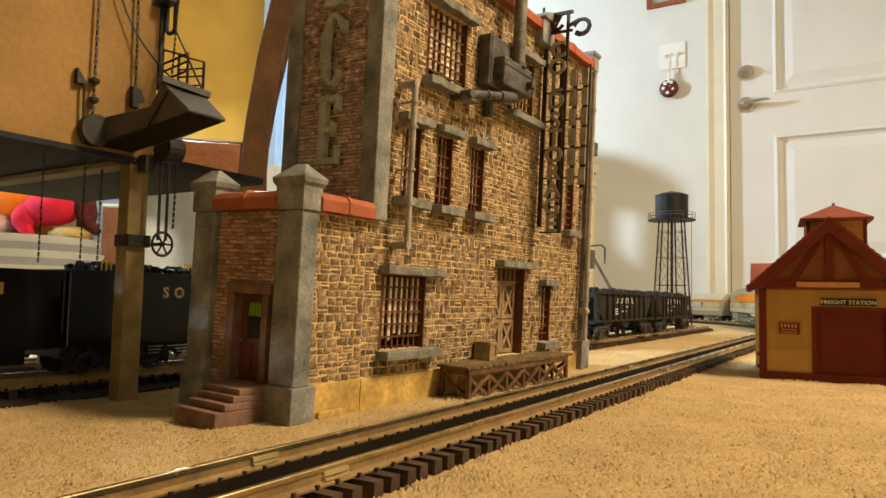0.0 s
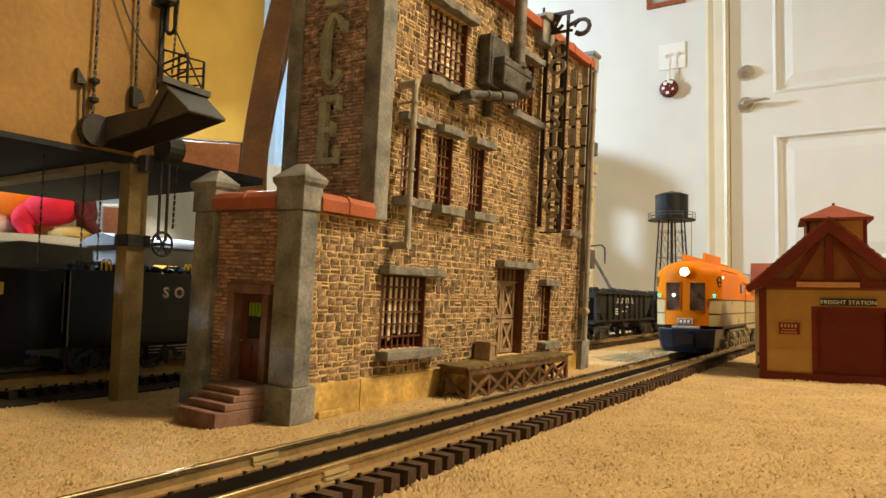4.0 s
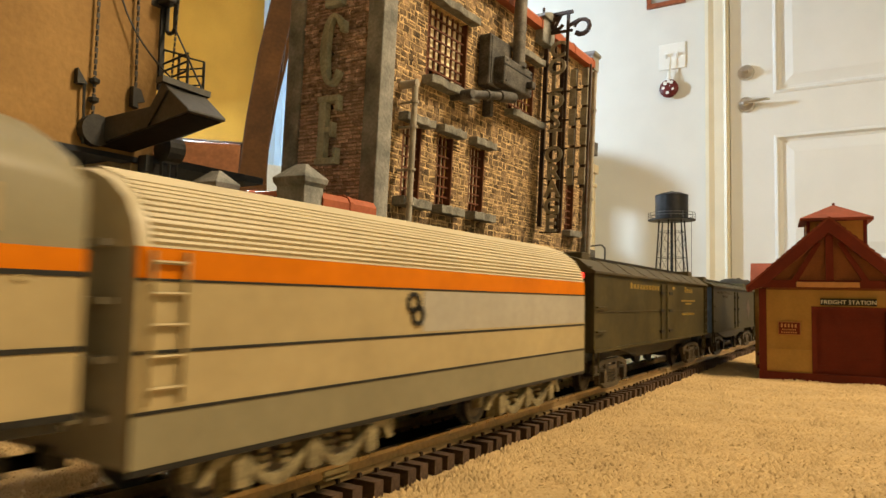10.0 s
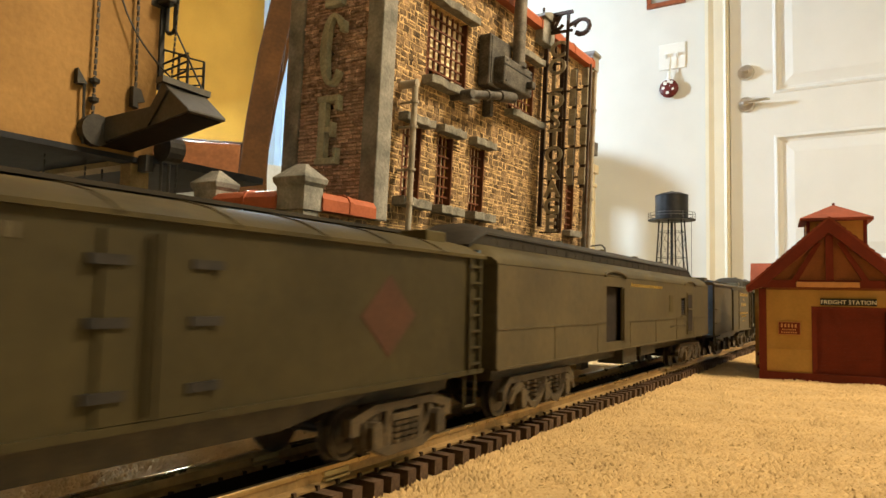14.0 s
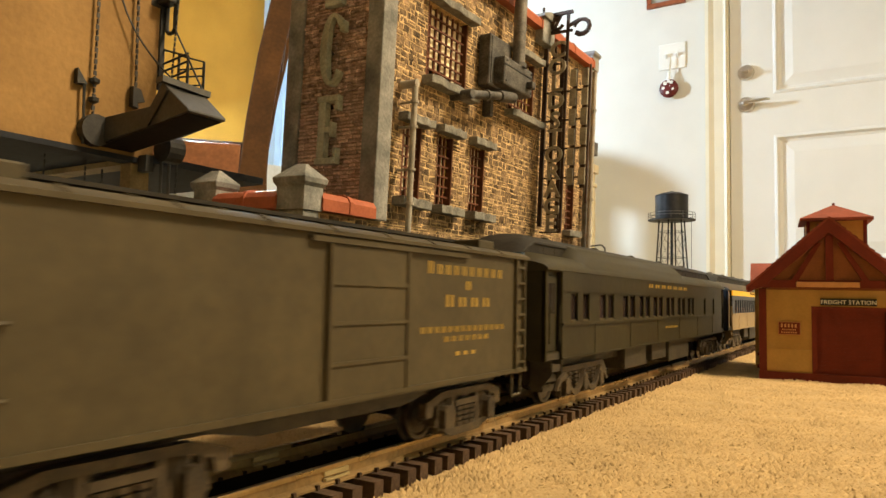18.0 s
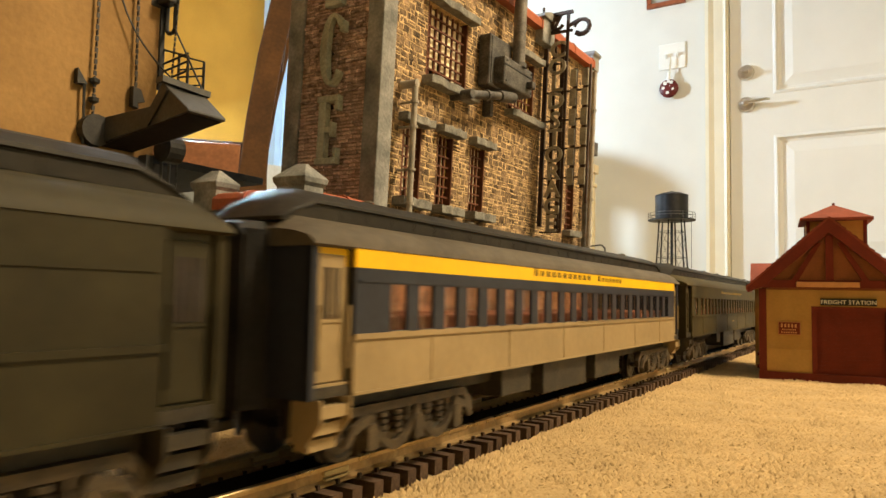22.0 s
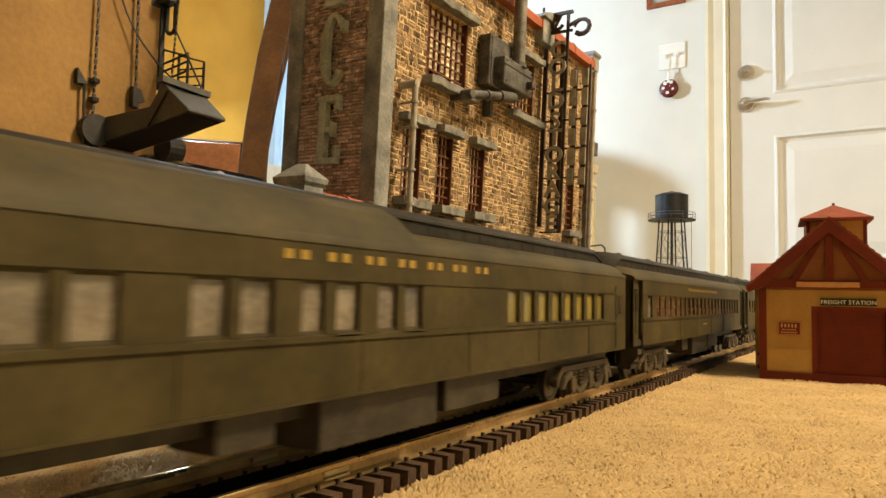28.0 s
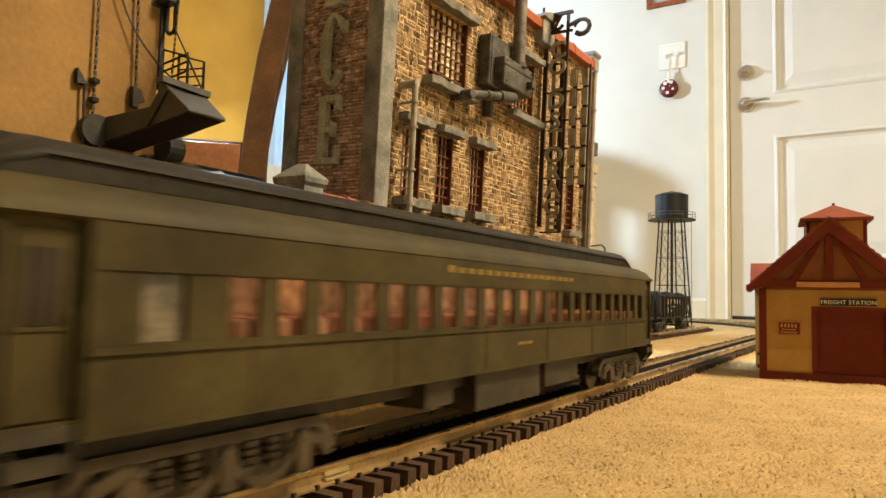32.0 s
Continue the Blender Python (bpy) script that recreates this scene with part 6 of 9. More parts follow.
def wheel_mesh():
    bm = bmesh.new()
    lathe(bm, [(0.0030, -0.0019), (0.0040, -0.0014), (0.0070, -0.0014), (0.0080, -0.0019), (0.0094, -0.0019), (0.0093, 0.0010), (0.0106, 0.0012), (0.0106, 0.0020), (0.0030, 0.0020)], seg=20)
    bmesh.ops.transform(bm, matrix=pose(0, 0, 0, 90), verts=bm.verts)
    return finish(bm, "wheel", "wheel")


def axle_mesh():
    bm = bmesh.new()
    rod(bm, (0, -0.022, 0), (0, 0.022, 0), 0.0016, 8)
    return finish(bm, "axle", "wheel")


def frame_mesh(kind, material):
    """One cast side frame, outer face towards +y, middle at the origin, heights above the carpet."""
    bm = bmesh.new()
    if kind == "six":
        ax, half = (-0.0265, 0.0, 0.0265), 0.0385
    elif kind == "four":
        ax, half = (-0.0190, 0.0190), 0.0300
    else:
        ax, half = (-0.0170, 0.0170), 0.0290
    if kind in ("arch", "four"):
        # cast frame: top chord, sloping tension members, spring plank and coil springs
        prism(bm, [(-half, 0.0225), (-half, 0.0280), (-0.018, 0.0312), (0.018, 0.0312), (half, 0.0280), (half, 0.0225), (half - 0.004, 0.0225), (half - 0.005, 0.0262), (0.016, 0.0286), (-0.016, 0.0286), (-half + 0.005, 0.0262), (-half + 0.004, 0.0225)], "y", -0.0018, 0.0016)
        prism(bm, [(-half + 0.006, 0.0188), (-half + 0.006, 0.0216), (-0.0105, 0.0168), (0.0105, 0.0168), (half - 0.006, 0.0216), (half - 0.006, 0.0188), (0.0112, 0.0136), (-0.0112, 0.0136)], "y", -0.0016, 0.0016)
        for x in (-0.0095, 0.0095):
            quadbox(bm, x - 0.0018, x + 0.0018, -0.0016, 0.0014, 0.0160, 0.0290)
        for sx in (-1, 1):
            bar(bm, (sx * 0.0100, 0.0, 0.0172), (sx * (half - 0.012), 0.0, 0.0272), 0.0024, 0.0022, (0, 1, 0))
        for x in (-0.0048, 0.0, 0.0048):
            for k in range(4):
                rod(bm, (x, 0.0002, 0.0170 + k * 0.0020), (x, 0.0002, 0.0183 + k * 0.0020), 0.0022, 8)
        quadbox(bm, -0.0085, 0.0085, -0.0012, 0.0020, 0.0248, 0.0270)
    else:
        # top beam, dropping at its ends; curved equalisers sag between the journals
        prism(bm, [(-half - 0.004, 0.0215), (-half - 0.004, 0.0255), (-half + 0.002, 0.0316), (half - 0.002, 0.0316), (half + 0.004, 0.0255), (half + 0.004, 0.0215), (half + 0.001, 0.0215), (half, 0.0250), (half - 0.004, 0.0286), (-half + 0.004, 0.0286), (-half, 0.0250), (-half - 0.001, 0.0215)], "y", -0.0018, 0.0012)
        for a, b in zip(ax, ax[1:]):
            m = (a + b) / 2
            us = [i / 12 for i in range(13)]
            top = [(a + (b - a) * u, 0.0292 - 0.0105 * sin(pi * u) ** 0.8) for u in us]
            low = [(a + (b - a) * u, 0.0264 - 0.0108 * sin(pi * u) ** 0.8) for u in us]
            prism(bm, top + low[::-1], "y", 0.0014, 0.0034)
            for x in (m - 0.0042, m + 0.0042):
                for k in range(4):
                    rod(bm, (x, 0.0004, 0.0206 + k * 0.0021), (x, 0.0004, 0.0219 + k * 0.0021), 0.0021, 8)
        for s in (-1, 1):
            x = s * (half - 0.003)
            prism(bm, [(ax[-1] * s, 0.0290), (x, 0.0262), (x + s * 0.004, 0.0205), (x + s * 0.0015, 0.0200), (x - s * 0.001, 0.0236), (ax[-1] * s, 0.0262)], "y", 0.0014, 0.0032)
    for x in ax:
        quadbox(bm, x - 0.0042, x - 0.0030, -0.0016, 0.0014, 0.0160, 0.0290)
        quadbox(bm, x + 0.0030, x + 0.0042, -0.0016, 0.0014, 0.0160, 0.0290)
        prism(bm, [(x - 0.0028, 0.0178), (x - 0.0028, 0.0245), (x - 0.0014, 0.0260), (x + 0.0014, 0.0260), (x + 0.0028, 0.0245), (x + 0.0028, 0.0178)], "y", -0.0010, 0.0042)
    return finish(bm, "side_frame", material)


def truck(parent, x, kind, material):
    key = (kind, material)
    if key not in MESH:
        MESH[key] = frame_mesh(kind, material)
    if "wheel" not in MESH:
        MESH["wheel"], MESH["axle"] = wheel_mesh(), axle_mesh()
        MESH["bolster"] = finish(box(-0.006, 0.006, -0.023, 0.023, 0.0245, 0.0300), "truck", "truck_dark")
    t = shared("truck", MESH["bolster"], parent, pose(x, 0, 0), "model railway truck")
    for s in (-1, 1):
        shared("side_frame", MESH[key], t, pose(0, s * 0.0272, 0, 0, 0, 0 if s > 0 else 180))
    ax = {"six": (-0.0265, 0.0, 0.0265), "four": (-0.0190, 0.0190), "arch": (-0.0170, 0.0170)}[kind]
    for a in ax:
        shared("axle", MESH["axle"], t, pose(a, 0, 0.0214))
        for s in (-1, 1):
            shared("wheel", MESH["wheel"], t, pose(a, s * 0.0160, 0.0214, 0, 0, 0 if s > 0 else 180))
    return t


def coupler(parent, x, s):
    bm = bmesh.new()
    quadbox(bm, min(x, x + s * 0.012), max(x, x + s * 0.012), -0.0016, 0.0016, 0.0255, 0.0285)
    quadbox(bm, min(x + s * 0.010, x + s * 0.0165), max(x + s * 0.010, x + s * 0.0165), -0.0034, 0.0034, 0.0245, 0.0300)
    part("coupler", bm, "truck_dark", parent, bev=0.0006)


def side_plates(parent, name, L, z0, z1, holes, material, y=HW, t=0.0012, label=""):
    """One plate on each side, with window openings (distance from the front, width)."""
    for s in (-1, 1):
        bm = bmesh.new()
        hh = [(L / 2 - b, L / 2 - a, c, d) for a, b, c, d in holes]
        for a, b, c, d in cells(-L / 2, L / 2, z0, z1, hh):
            quadbox(bm, a, b, min(s * (y - t), s * y), max(s * (y - t), s * y), c, d)
        bmesh.ops.remove_doubles(bm, verts=bm.verts, dist=1e-6)
        part(name, bm, material, parent, label)


def strip(parent, name, L, d0, d1, z0, z1, material, y=HW, t=0.0004, label="", sides=(-1, 1)):
    for s in sides:
        part(name, box(L / 2 - d1, L / 2 - d0, min(s * (y - 0.0002), s * (y + t)), max(s * (y - 0.0002), s * (y + t)), z0, z1), material, parent, label)


def text_bars(parent, L, d0, d1, z0, z1, n, material="gold", y=HW, t=0.0002, cap=1.0):
    """Lettering that names a company: plain bars of its size, one for each character."""
    w = (d1 - d0) / n
    H = L / 2
    for i in range(n):
        k = 1.0 if i == 0 else cap
        h = (z1 - z0) * k
        bm = bmesh.new()
        for a, b in ((0.14, 0.32), (0.50, 0.68)) if h > 0.0018 else ((0.14, 0.64),):
            quadbox(bm, H - (d0 + w * (i + b)), H - (d0 + w * (i + a)), y - 0.0002, y + t, z0, z0 + h)
        part("lettering_bar", bm, material, parent)


def ladder(parent, x, y, z0, z1, material):
    bm = bmesh.new()
    for dx in (-0.0042, 0.0042):
        quadbox(bm, x + dx - 0.0005, x + dx + 0.0005, y, y + 0.0014, z0, z1)
    n = 7
    for i in range(n):
        z = z0 + (z1 - z0) * (i + 0.5) / n
        quadbox(bm, x - 0.0042, x + 0.0042, y + 0.0005, y + 0.0013, z - 0.0005, z + 0.0005)
    part("ladder", bm, material, parent)


def under_gear(parent, L, boxes, material="truck_dark"):
    part("underframe", box(-L / 2 + 0.012, L / 2 - 0.012, -0.0240, 0.0240, 0.0305, 0.0365), "truck_dark", parent)
    for d0, d1, z0, y0 in boxes:
        for s in (-1, 1):
            part("equipment_box", box(L / 2 - d1, L / 2 - d0, min(s * y0, s * 0.0295), max(s * y0, s * 0.0295), z0, 0.0366), material, parent, bev=0.0006)


CLER = [(0.0, 0.1020), (0.0090, 0.1014), (0.0150, 0.0996), (0.0182, 0.0972), (0.0184, 0.0962), (0.0176, 0.0958), (0.0176, 0.0895)]
DECK = [(0.0, 0.0915), (0.0180, 0.0912), (0.0250, 0.0895), (0.0305, 0.0868), (0.0328, 0.0838), (0.0333, 0.0818), (0.0322, 0.0812), (0.0, 0.0812)]
ARCH = [(0.0, 0.1015), (0.0080, 0.1010), (0.0160, 0.0988), (0.0240, 0.0950), (0.0296, 0.0900), (0.0326, 0.0838), (0.0332, 0.0816), (0.0, 0.0816)]


def squash(half, top, low=0.0900):
    """Lowers the part of an outline above low so that its crown comes to top."""
    hi = max(z for y, z in half)
    return [(y, low + (z - low) * (top - low) / (hi - low) if z > low else z) for y, z in half]


def heavyweight(name, label, front, rear, lower, band, board, roof, windows, pane, lit=False, arch=None, steps_mat="truck_dark",
                wz=(0.0557, 0.0709), vest=True, truck_mat="truck_rust", gear=(), doors=(), end_mat=None, group="passenger cars of the train", rear_vest=True):
    L = rear - front
    c = thing(name, pose(0, 0, 0), label, "railway car", group)
    H = L / 2
    holes = [(a, b, wz[0], wz[1]) for a, b in windows]
    V = 0.0182 if vest else 0.0
    ends = [(-0.001, V, 0.030, 0.0830)] if vest else []
    if vest and rear_vest:
        ends.append((L - V, L + 0.001, 0.030, 0.0830))
    side_plates(c, "lower_side", L, 0.0365, 0.0545, ends + [(a, b, z, 0.0545) for a, b, z, Z in doors if z < 0.05], lower)
    side_plates(c, "window_band", L, 0.0545, 0.0757, ends + holes + [(a, b, 0.0545, Z) for a, b, z, Z in doors], band)
    side_plates(c, "letterboard", L, 0.0757, 0.0825, ends, board)
    cuts = [V] + [q for a, b, z, Z in doors for q in (a - 0.001, b + 0.009)] + [L - V]
    for a, b in zip(cuts[::2], cuts[1::2]):
        strip(c, "belt_rail", L, a, b, 0.0535, 0.0552 if vest else 0.0542, lower, t=0.0007 if vest else 0.0004)
    if vest:
        strip(c, "window_rail", L, 0.020, L - 0.020, 0.0713, 0.0720, band, t=0.0004)
    for s in (-1, 1):
        x = s * H
        part("car_end", box(min(x, x - s * 0.0012), max(x, x - s * 0.0012), -HW + 0.0012, HW - 0.0012, 0.0365, 0.0818), end_mat or lower, c)
        bm = bmesh.new()
        loft(bm, [(x, mirror([(0.0, 0.0900), (0.0110, 0.0890), (0.0145, 0.0850), (0.0145, 0.0330), (0.0, 0.0330)])), (x + s * 0.0100, mirror([(0.0, 0.0885), (0.0105, 0.0875), (0.0140, 0.0840), (0.0140, 0.0335), (0.0, 0.0335)]))])
        dp = part("diaphragm", bm, "diaphragm", c, "black bellows at the car end")
        for k in range(3):
            xa = x + s * (0.0015 + k * 0.0030)
            part("fold", box(min(xa, xa + s * 0.0012), max(xa, xa + s * 0.0012), -0.0152, 0.0152, 0.0350, 0.0860), "diaphragm", dp)
        coupler(c, x, s)
        if vest and (s > 0 or rear_vest):
            for t in (-1, 1):
                def vbox(nm, a, b, ya, yb, z0, z1, m, par=c, bev=0.0):
                    return part(nm, box(min(x - s * a, x - s * b), max(x - s * a, x - s * b), min(t * ya, t * yb), max(t * ya, t * yb), z0, z1), m, par, bev=bev)
                vbox("vestibule_side", 0.0012, V, 0.0288, 0.0298, 0.0400, 0.0757, lower)
                vbox("vestibule_board", 0.0012, V, 0.0288, 0.0298, 0.0757, 0.0818, board)
                vbox("return_plate", V, V + 0.0010, 0.0288, HW - 0.0012, 0.0365, 0.0825, "diaphragm")
                vbox("corner_post", 0.0, 0.0030, 0.0288, 0.0318, 0.0365, 0.0818, end_mat or lower, bev=0.0008)
                dr = vbox("vestibule_door", 0.0040, 0.0158, 0.0298, 0.0306, 0.0412, 0.0792, lower, bev=0.0003)
                vbox("door_pane", 0.0062, 0.0136, 0.0306, 0.0308, 0.0600, 0.0752, "pane_dusk", dr)
                for xx in (0.0086, 0.0112):
                    vbox("mullion", xx - 0.0004, xx + 0.0004, 0.0308, 0.0311, 0.0600, 0.0752, lower, dr)
                vbox("kick_rail", 0.0050, 0.0148, 0.0306, 0.0310, 0.0588, 0.0597, lower, dr)
                vbox("floor_edge", 0.0012, V, 0.0288, 0.0312, 0.0392, 0.0408, lower)
                vbox("step_well", 0.0030, V - 0.001, 0.0180, 0.0184, 0.0240, 0.0390, "dark")
                bm = bmesh.new()
                for xx in (0.0030, 0.0162):
                    rod(bm, (x - s * xx, t * 0.0324, 0.0450), (x - s * xx, t * 0.0324, 0.0640), 0.0005, 5)
                part("grab_iron", bm, lower, c)
                for k in range(3):
                    yy = t * (0.0330 - k * 0.0022)
                    part("step_tread", box(min(x - s * 0.0160, x - s * 0.0040), max(x - s * 0.0160, x - s * 0.0040), min(yy, yy - t * 0.0060), max(yy, yy - t * 0.0060), 0.0345 - k * 0.0050 - 0.0034, 0.0345 - k * 0.0050), steps_mat, c)
                for xx in (0.0036, 0.0164):
                    bm = bmesh.new()
                    prism(bm, [(t * 0.0338, 0.0366), (t * 0.0338, 0.0300), (t * 0.0280, 0.0230), (t * 0.0220, 0.0230), (t * 0.0220, 0.0366)], "x", x - s * xx - 0.0004, x - s * xx + 0.0004)
                    part("step_side", bm, steps_mat, c)
    # roof
    bm = bmesh.new()
    loft(bm, [(-H - 0.001, mirror(squash(DECK, 0.0868, 0.0820))), (-H + 0.006, mirror(DECK)), (H - 0.006, mirror(DECK)), (H + 0.001, mirror(squash(DECK, 0.0868, 0.0820)))])
    part("deck_roof", bm, roof, c, smooth=True)
    bm = bmesh.new()
    loft(bm, [(-H + 0.001, mirror(squash(CLER, 0.0908))), (-H + 0.007, mirror(squash(CLER, 0.0965))), (-H + 0.016, mirror(CLER)), (H - 0.016, mirror(CLER)), (H - 0.007, mirror(squash(CLER, 0.0965))), (H - 0.001, mirror(squash(CLER, 0.0908)))])
    cl = part("clerestory", bm, "cler_dark", c, "raised clerestory roof darkened for shade", smooth=True)
    d = 0.028
    while d < L - 0.036:
        for s in (-1, 1):
            part("deck_sash", box(H - d - 0.0100, H - d, min(s * 0.0174, s * 0.0178), max(s * 0.0174, s * 0.0178), 0.0915, 0.0950), "cler_dark", cl)
        d += 0.0145
    if arch:
        a, b = arch
        bm = bmesh.new()
        loft(bm, [(H - b - 0.010, mirror(squash(ARCH, 0.0900, 0.0822))), (H - b, mirror(ARCH)), (H - a, mirror(ARCH)), (H - a + 0.010, mirror(squash(ARCH, 0.0900, 0.0822)))])
        part("air_duct_roof", bm, roof, c, "smooth arched roof casing", smooth=True)
    for i in range(5):
        x = -H + L * (i + 0.6) / 5.4
        bm = bmesh.new()
        lathe(bm, [(0.0016, 0.0), (0.0016, 0.0012), (0.0028, 0.0016), (0.0022, 0.0026), (0.0004, 0.0030)], (x, 0, 0.1014), 10)
        part("roof_vent", bm, roof, c)
    # panes and interior
    for a, b in windows:
        for s in (-1, 1):
            y0, y1 = min(s * 0.0310, s * 0.0314), max(s * 0.0310, s * 0.0314)
            pm = pane(a) if callable(pane) else pane
            ob = part("window_pane", box(H - b - 0.0004, H - a + 0.0004, y0, y1, wz[0] - 0.0004, wz[1] + 0.0004), pm, c)
            ob.visible_shadow = pm != "pane"
        if not lit:
            strip(c, "window_sash", L, a, b, wz[0], wz[0] + 0.0009, "olive_light", y=0.0320, t=0.0003)
            strip(c, "window_sash", L, a, b, wz[1] - 0.0008, wz[1], band, y=0.0320, t=0.0003)
        strip(c, "window_sill", L, a - 0.0004, b + 0.0004, wz[0] - 0.0010, wz[0] - 0.0002, lower if lit else "olive_light", t=0.0007)
    part("car_floor", box(-H + 0.002, H - 0.002, -HW + 0.0014, HW - 0.0014, 0.0368, 0.0400), "truck_dark", c)
    if lit:
        lamp = part("ceiling_lamp_strip", box(-H + 0.02, H - 0.02, -0.0020, 0.0020, 0.0800, 0.0812), "coach_lamp", c, "glowing interior lamps")
        part("lining", box(-H + 0.018, H - 0.018, -0.0300, -0.0296, 0.0545, 0.0780), "lining", c, "warm pink inner lining")
        d = 0.030
        while d < L - 0.03:
            for s in (-1, 1):
                part("seat", box(H - d - 0.0035, H - d, min(s * 0.006, s * 0.029), max(s * 0.006, s * 0.029), 0.0400, 0.0602), "seat_red", c, bev=0.001)
            d += 0.0155
    else:
        part("inner_wall", box(-H + 0.003, H - 0.003, -0.0292, 0.0292, 0.0402, 0.0790), "dark", c)
    # plate seams below the windows
    n = 7
    for i in range(1, n):
        strip(c, "seam_strip", L, L * i / n - 0.0003, L * i / n + 0.0003, 0.0370, 0.0534, lower, t=0.0003)
    strip(c, "sill_strip", L, V, L - V, 0.0365, 0.0374, lower, t=0.0005)
    under_gear(c, L, gear)
    truck(c, H - 0.058, "six", truck_mat)
    truck(c, -H + 0.058, "six", truck_mat)
    TRAIN.append((c, front, rear))
    return c, L


M["lining"] = mat("pink_beige_lining", (0.62, 0.35, 0.19), 0.8, 0, 0.6, 22, 0.0)


def pitch(d0, d1, p, w):
    out = []
    d = d0
    while d + w <= d1 + 1e-6:
        out.append((d, d + w))
        d += p
    return out


# --- turbine locomotive ---
def locomotive():
    front, rear = -0.331, 0.292
    L = rear - front
    H = L / 2
    c = thing("locomotive", pose(0, 0, 0), "long streamlined orange, grey and cream turbine locomotive with lit headlight", "locomotive")

    def X(d):
        return H - d
    # cream side plates with black stripes
    side_plates(c, "side_panel", L, 0.0425, 0.0700, [(-0.001, 0.034, 0.042, 0.071)], "cream", label="pale cream side panel")
    for z in (0.0547, 0.0696):
        strip(c, "stripe", L, 0.034, L, z, z + 0.0011, "stripe_black", t=0.0002)
    part("inner_frame", box(-H + 0.002, H - 0.034, -HW + 0.0014, HW - 0.0014, 0.0390, 0.0698), "truck_dark", c)
    strip(c, "skirt_edge", L, 0.034, L, 0.0412, 0.0426, "stripe_black", t=0.0001)
    # bunker and nose
    bunk = mirror([(0.0, 0.1120), (0.0120, 0.1112), (0.0190, 0.1092), (0.0250, 0.1062), (0.0296, 0.1028), (0.0322, 0.0998), (0.0330, 0.0960), (0.0330, 0.0708), (0.0, 0.0708)])

    def shrink(poly, k, top):
        return [(y * k, 0.0708 + (z - 0.0708) * top) for y, z in poly]
    bm = bmesh.new()
    loft(bm, [(X(d), bunk if k == 1 else shrink(bunk, k, top)) for d, k, top in ((0.166, 1, 1), (0.040, 1, 1), (0.030, 1.0, 0.995), (0.0200, 0.985, 0.98), (0.0150, 0.86, 0.96), (0.0115, 0.74, 0.93), (0.0085, 0.63, 0.885), (0.0065, 0.52, 0.83), (0.0052, 0.38, 0.75))])
    part("bunker_body", bm, "orange", c, "orange coal bunker with rounded nose", smooth=True)
    # nose: bowed orange face between chamfered cream corners
    bow = [(0.0040, 0.0), (0.0046, 0.0080), (0.0062, 0.0150), (0.0100, 0.0222)]
    bm = bmesh.new()
    prism(bm, [(X(0.0200), 0.0222)] + [(X(d), y) for d, y in bow[::-1]] + [(X(d), -y) for d, y in bow[1:]] + [(X(0.0200), -0.0222)], "z", 0.0430, 0.0895)
    part("nose", bm, "orange", c, smooth=True)
    for s in (-1, 1):
        bm = bmesh.new()
        prism(bm, [(X(0.0341), s * 0.0330), (X(0.0200), s * 0.0330), (X(0.0165), s * 0.0308), (X(0.0102), s * 0.0226), (X(0.0200), s * 0.0223), (X(0.0341), s * 0.0223)], "z", 0.0425, 0.0700)
        part("corner_panel", bm, "cream", c, "pale cream corner panel", smooth=True)
        bm = bmesh.new()
        prism(bm, [(X(0.0300), s * 0.0326), (X(0.0206), s * 0.0326), (X(0.0168), s * 0.0304), (X(0.0108), s * 0.0224), (X(0.0200), s * 0.0221), (X(0.0300), s * 0.0221)], "z", 0.0700, 0.0860)
        part("corner_plate", bm, "orange", c, smooth=True)
        for z in (0.0547, 0.0696):
            bm = bmesh.new()
            prism(bm, [(X(0.0341), s * 0.0332), (X(0.0199), s * 0.0332), (X(0.0163), s * 0.0310), (X(0.0100), s * 0.0228), (X(0.0200), s * 0.0223), (X(0.0341), s * 0.0223)], "z", z, z + 0.0011)
            part("stripe", bm, "stripe_black", c)
        # nose windows follow the bow
        q = pose(X(0.0062), s * 0.0122, 0.0733, 0, 0, s * 12)
        w = part("nose_window", box(-0.0020, 0.0016, -0.0083, 0.0083, -0.0152, 0.0152), "orange", c, bev=0.0005)
        w.matrix_basis = q
        part("pane", box(0.0016, 0.0018, -0.0075, 0.0075, -0.0144, 0.0144), "pane_cab", w)
        part("sash", box(0.0018, 0.0020, -0.0075, 0.0075, -0.0010, -0.0004), "stripe_black", w)
        bm = bmesh.new()
        lathe(bm, [(0.0004, -0.0019), (0.0012, -0.0015), (0.0017, 0.0), (0.0012, 0.0015), (0.0004, 0.0019)], (X(0.0098), s * 0.0282, 0.0742), 12)
        part("marker_lamp", bm, "marker_green", c, "glowing green marker lamp", smooth=True)
        bm = bmesh.new()
        quadbox(bm, X(0.0335), X(0.0260), min(s * 0.0290, s * 0.0332), max(s * 0.0290, s * 0.0332), 0.0918, 0.0958)
        nb = part("number_board", bm, "pipe", c, bev=0.0003)
        part("number_lamp", box(X(0.0325), X(0.0270), min(s * 0.0331, s * 0.0336), max(s * 0.0331, s * 0.0336), 0.0925, 0.0951), "number_lamp", nb, "lit number board")
        # plain interlaced emblem on the chamfer
        bm = bmesh.new()
        for zc, k in ((0.0914, 0.0186), (0.0866, 0.0194)):
            for i in range(12):
                a, b = 2 * pi * i / 12, 2 * pi * (i + 1) / 12
                def on(q):
                    dd = k + 0.0020 * cos(q)
                    return (X(dd) + 0.0002, s * min(0.0328, 0.0286 + (dd - 0.0150) * 0.82), zc + 0.0028 * sin(q))
                rod(bm, on(a), on(b), 0.0006, 5)
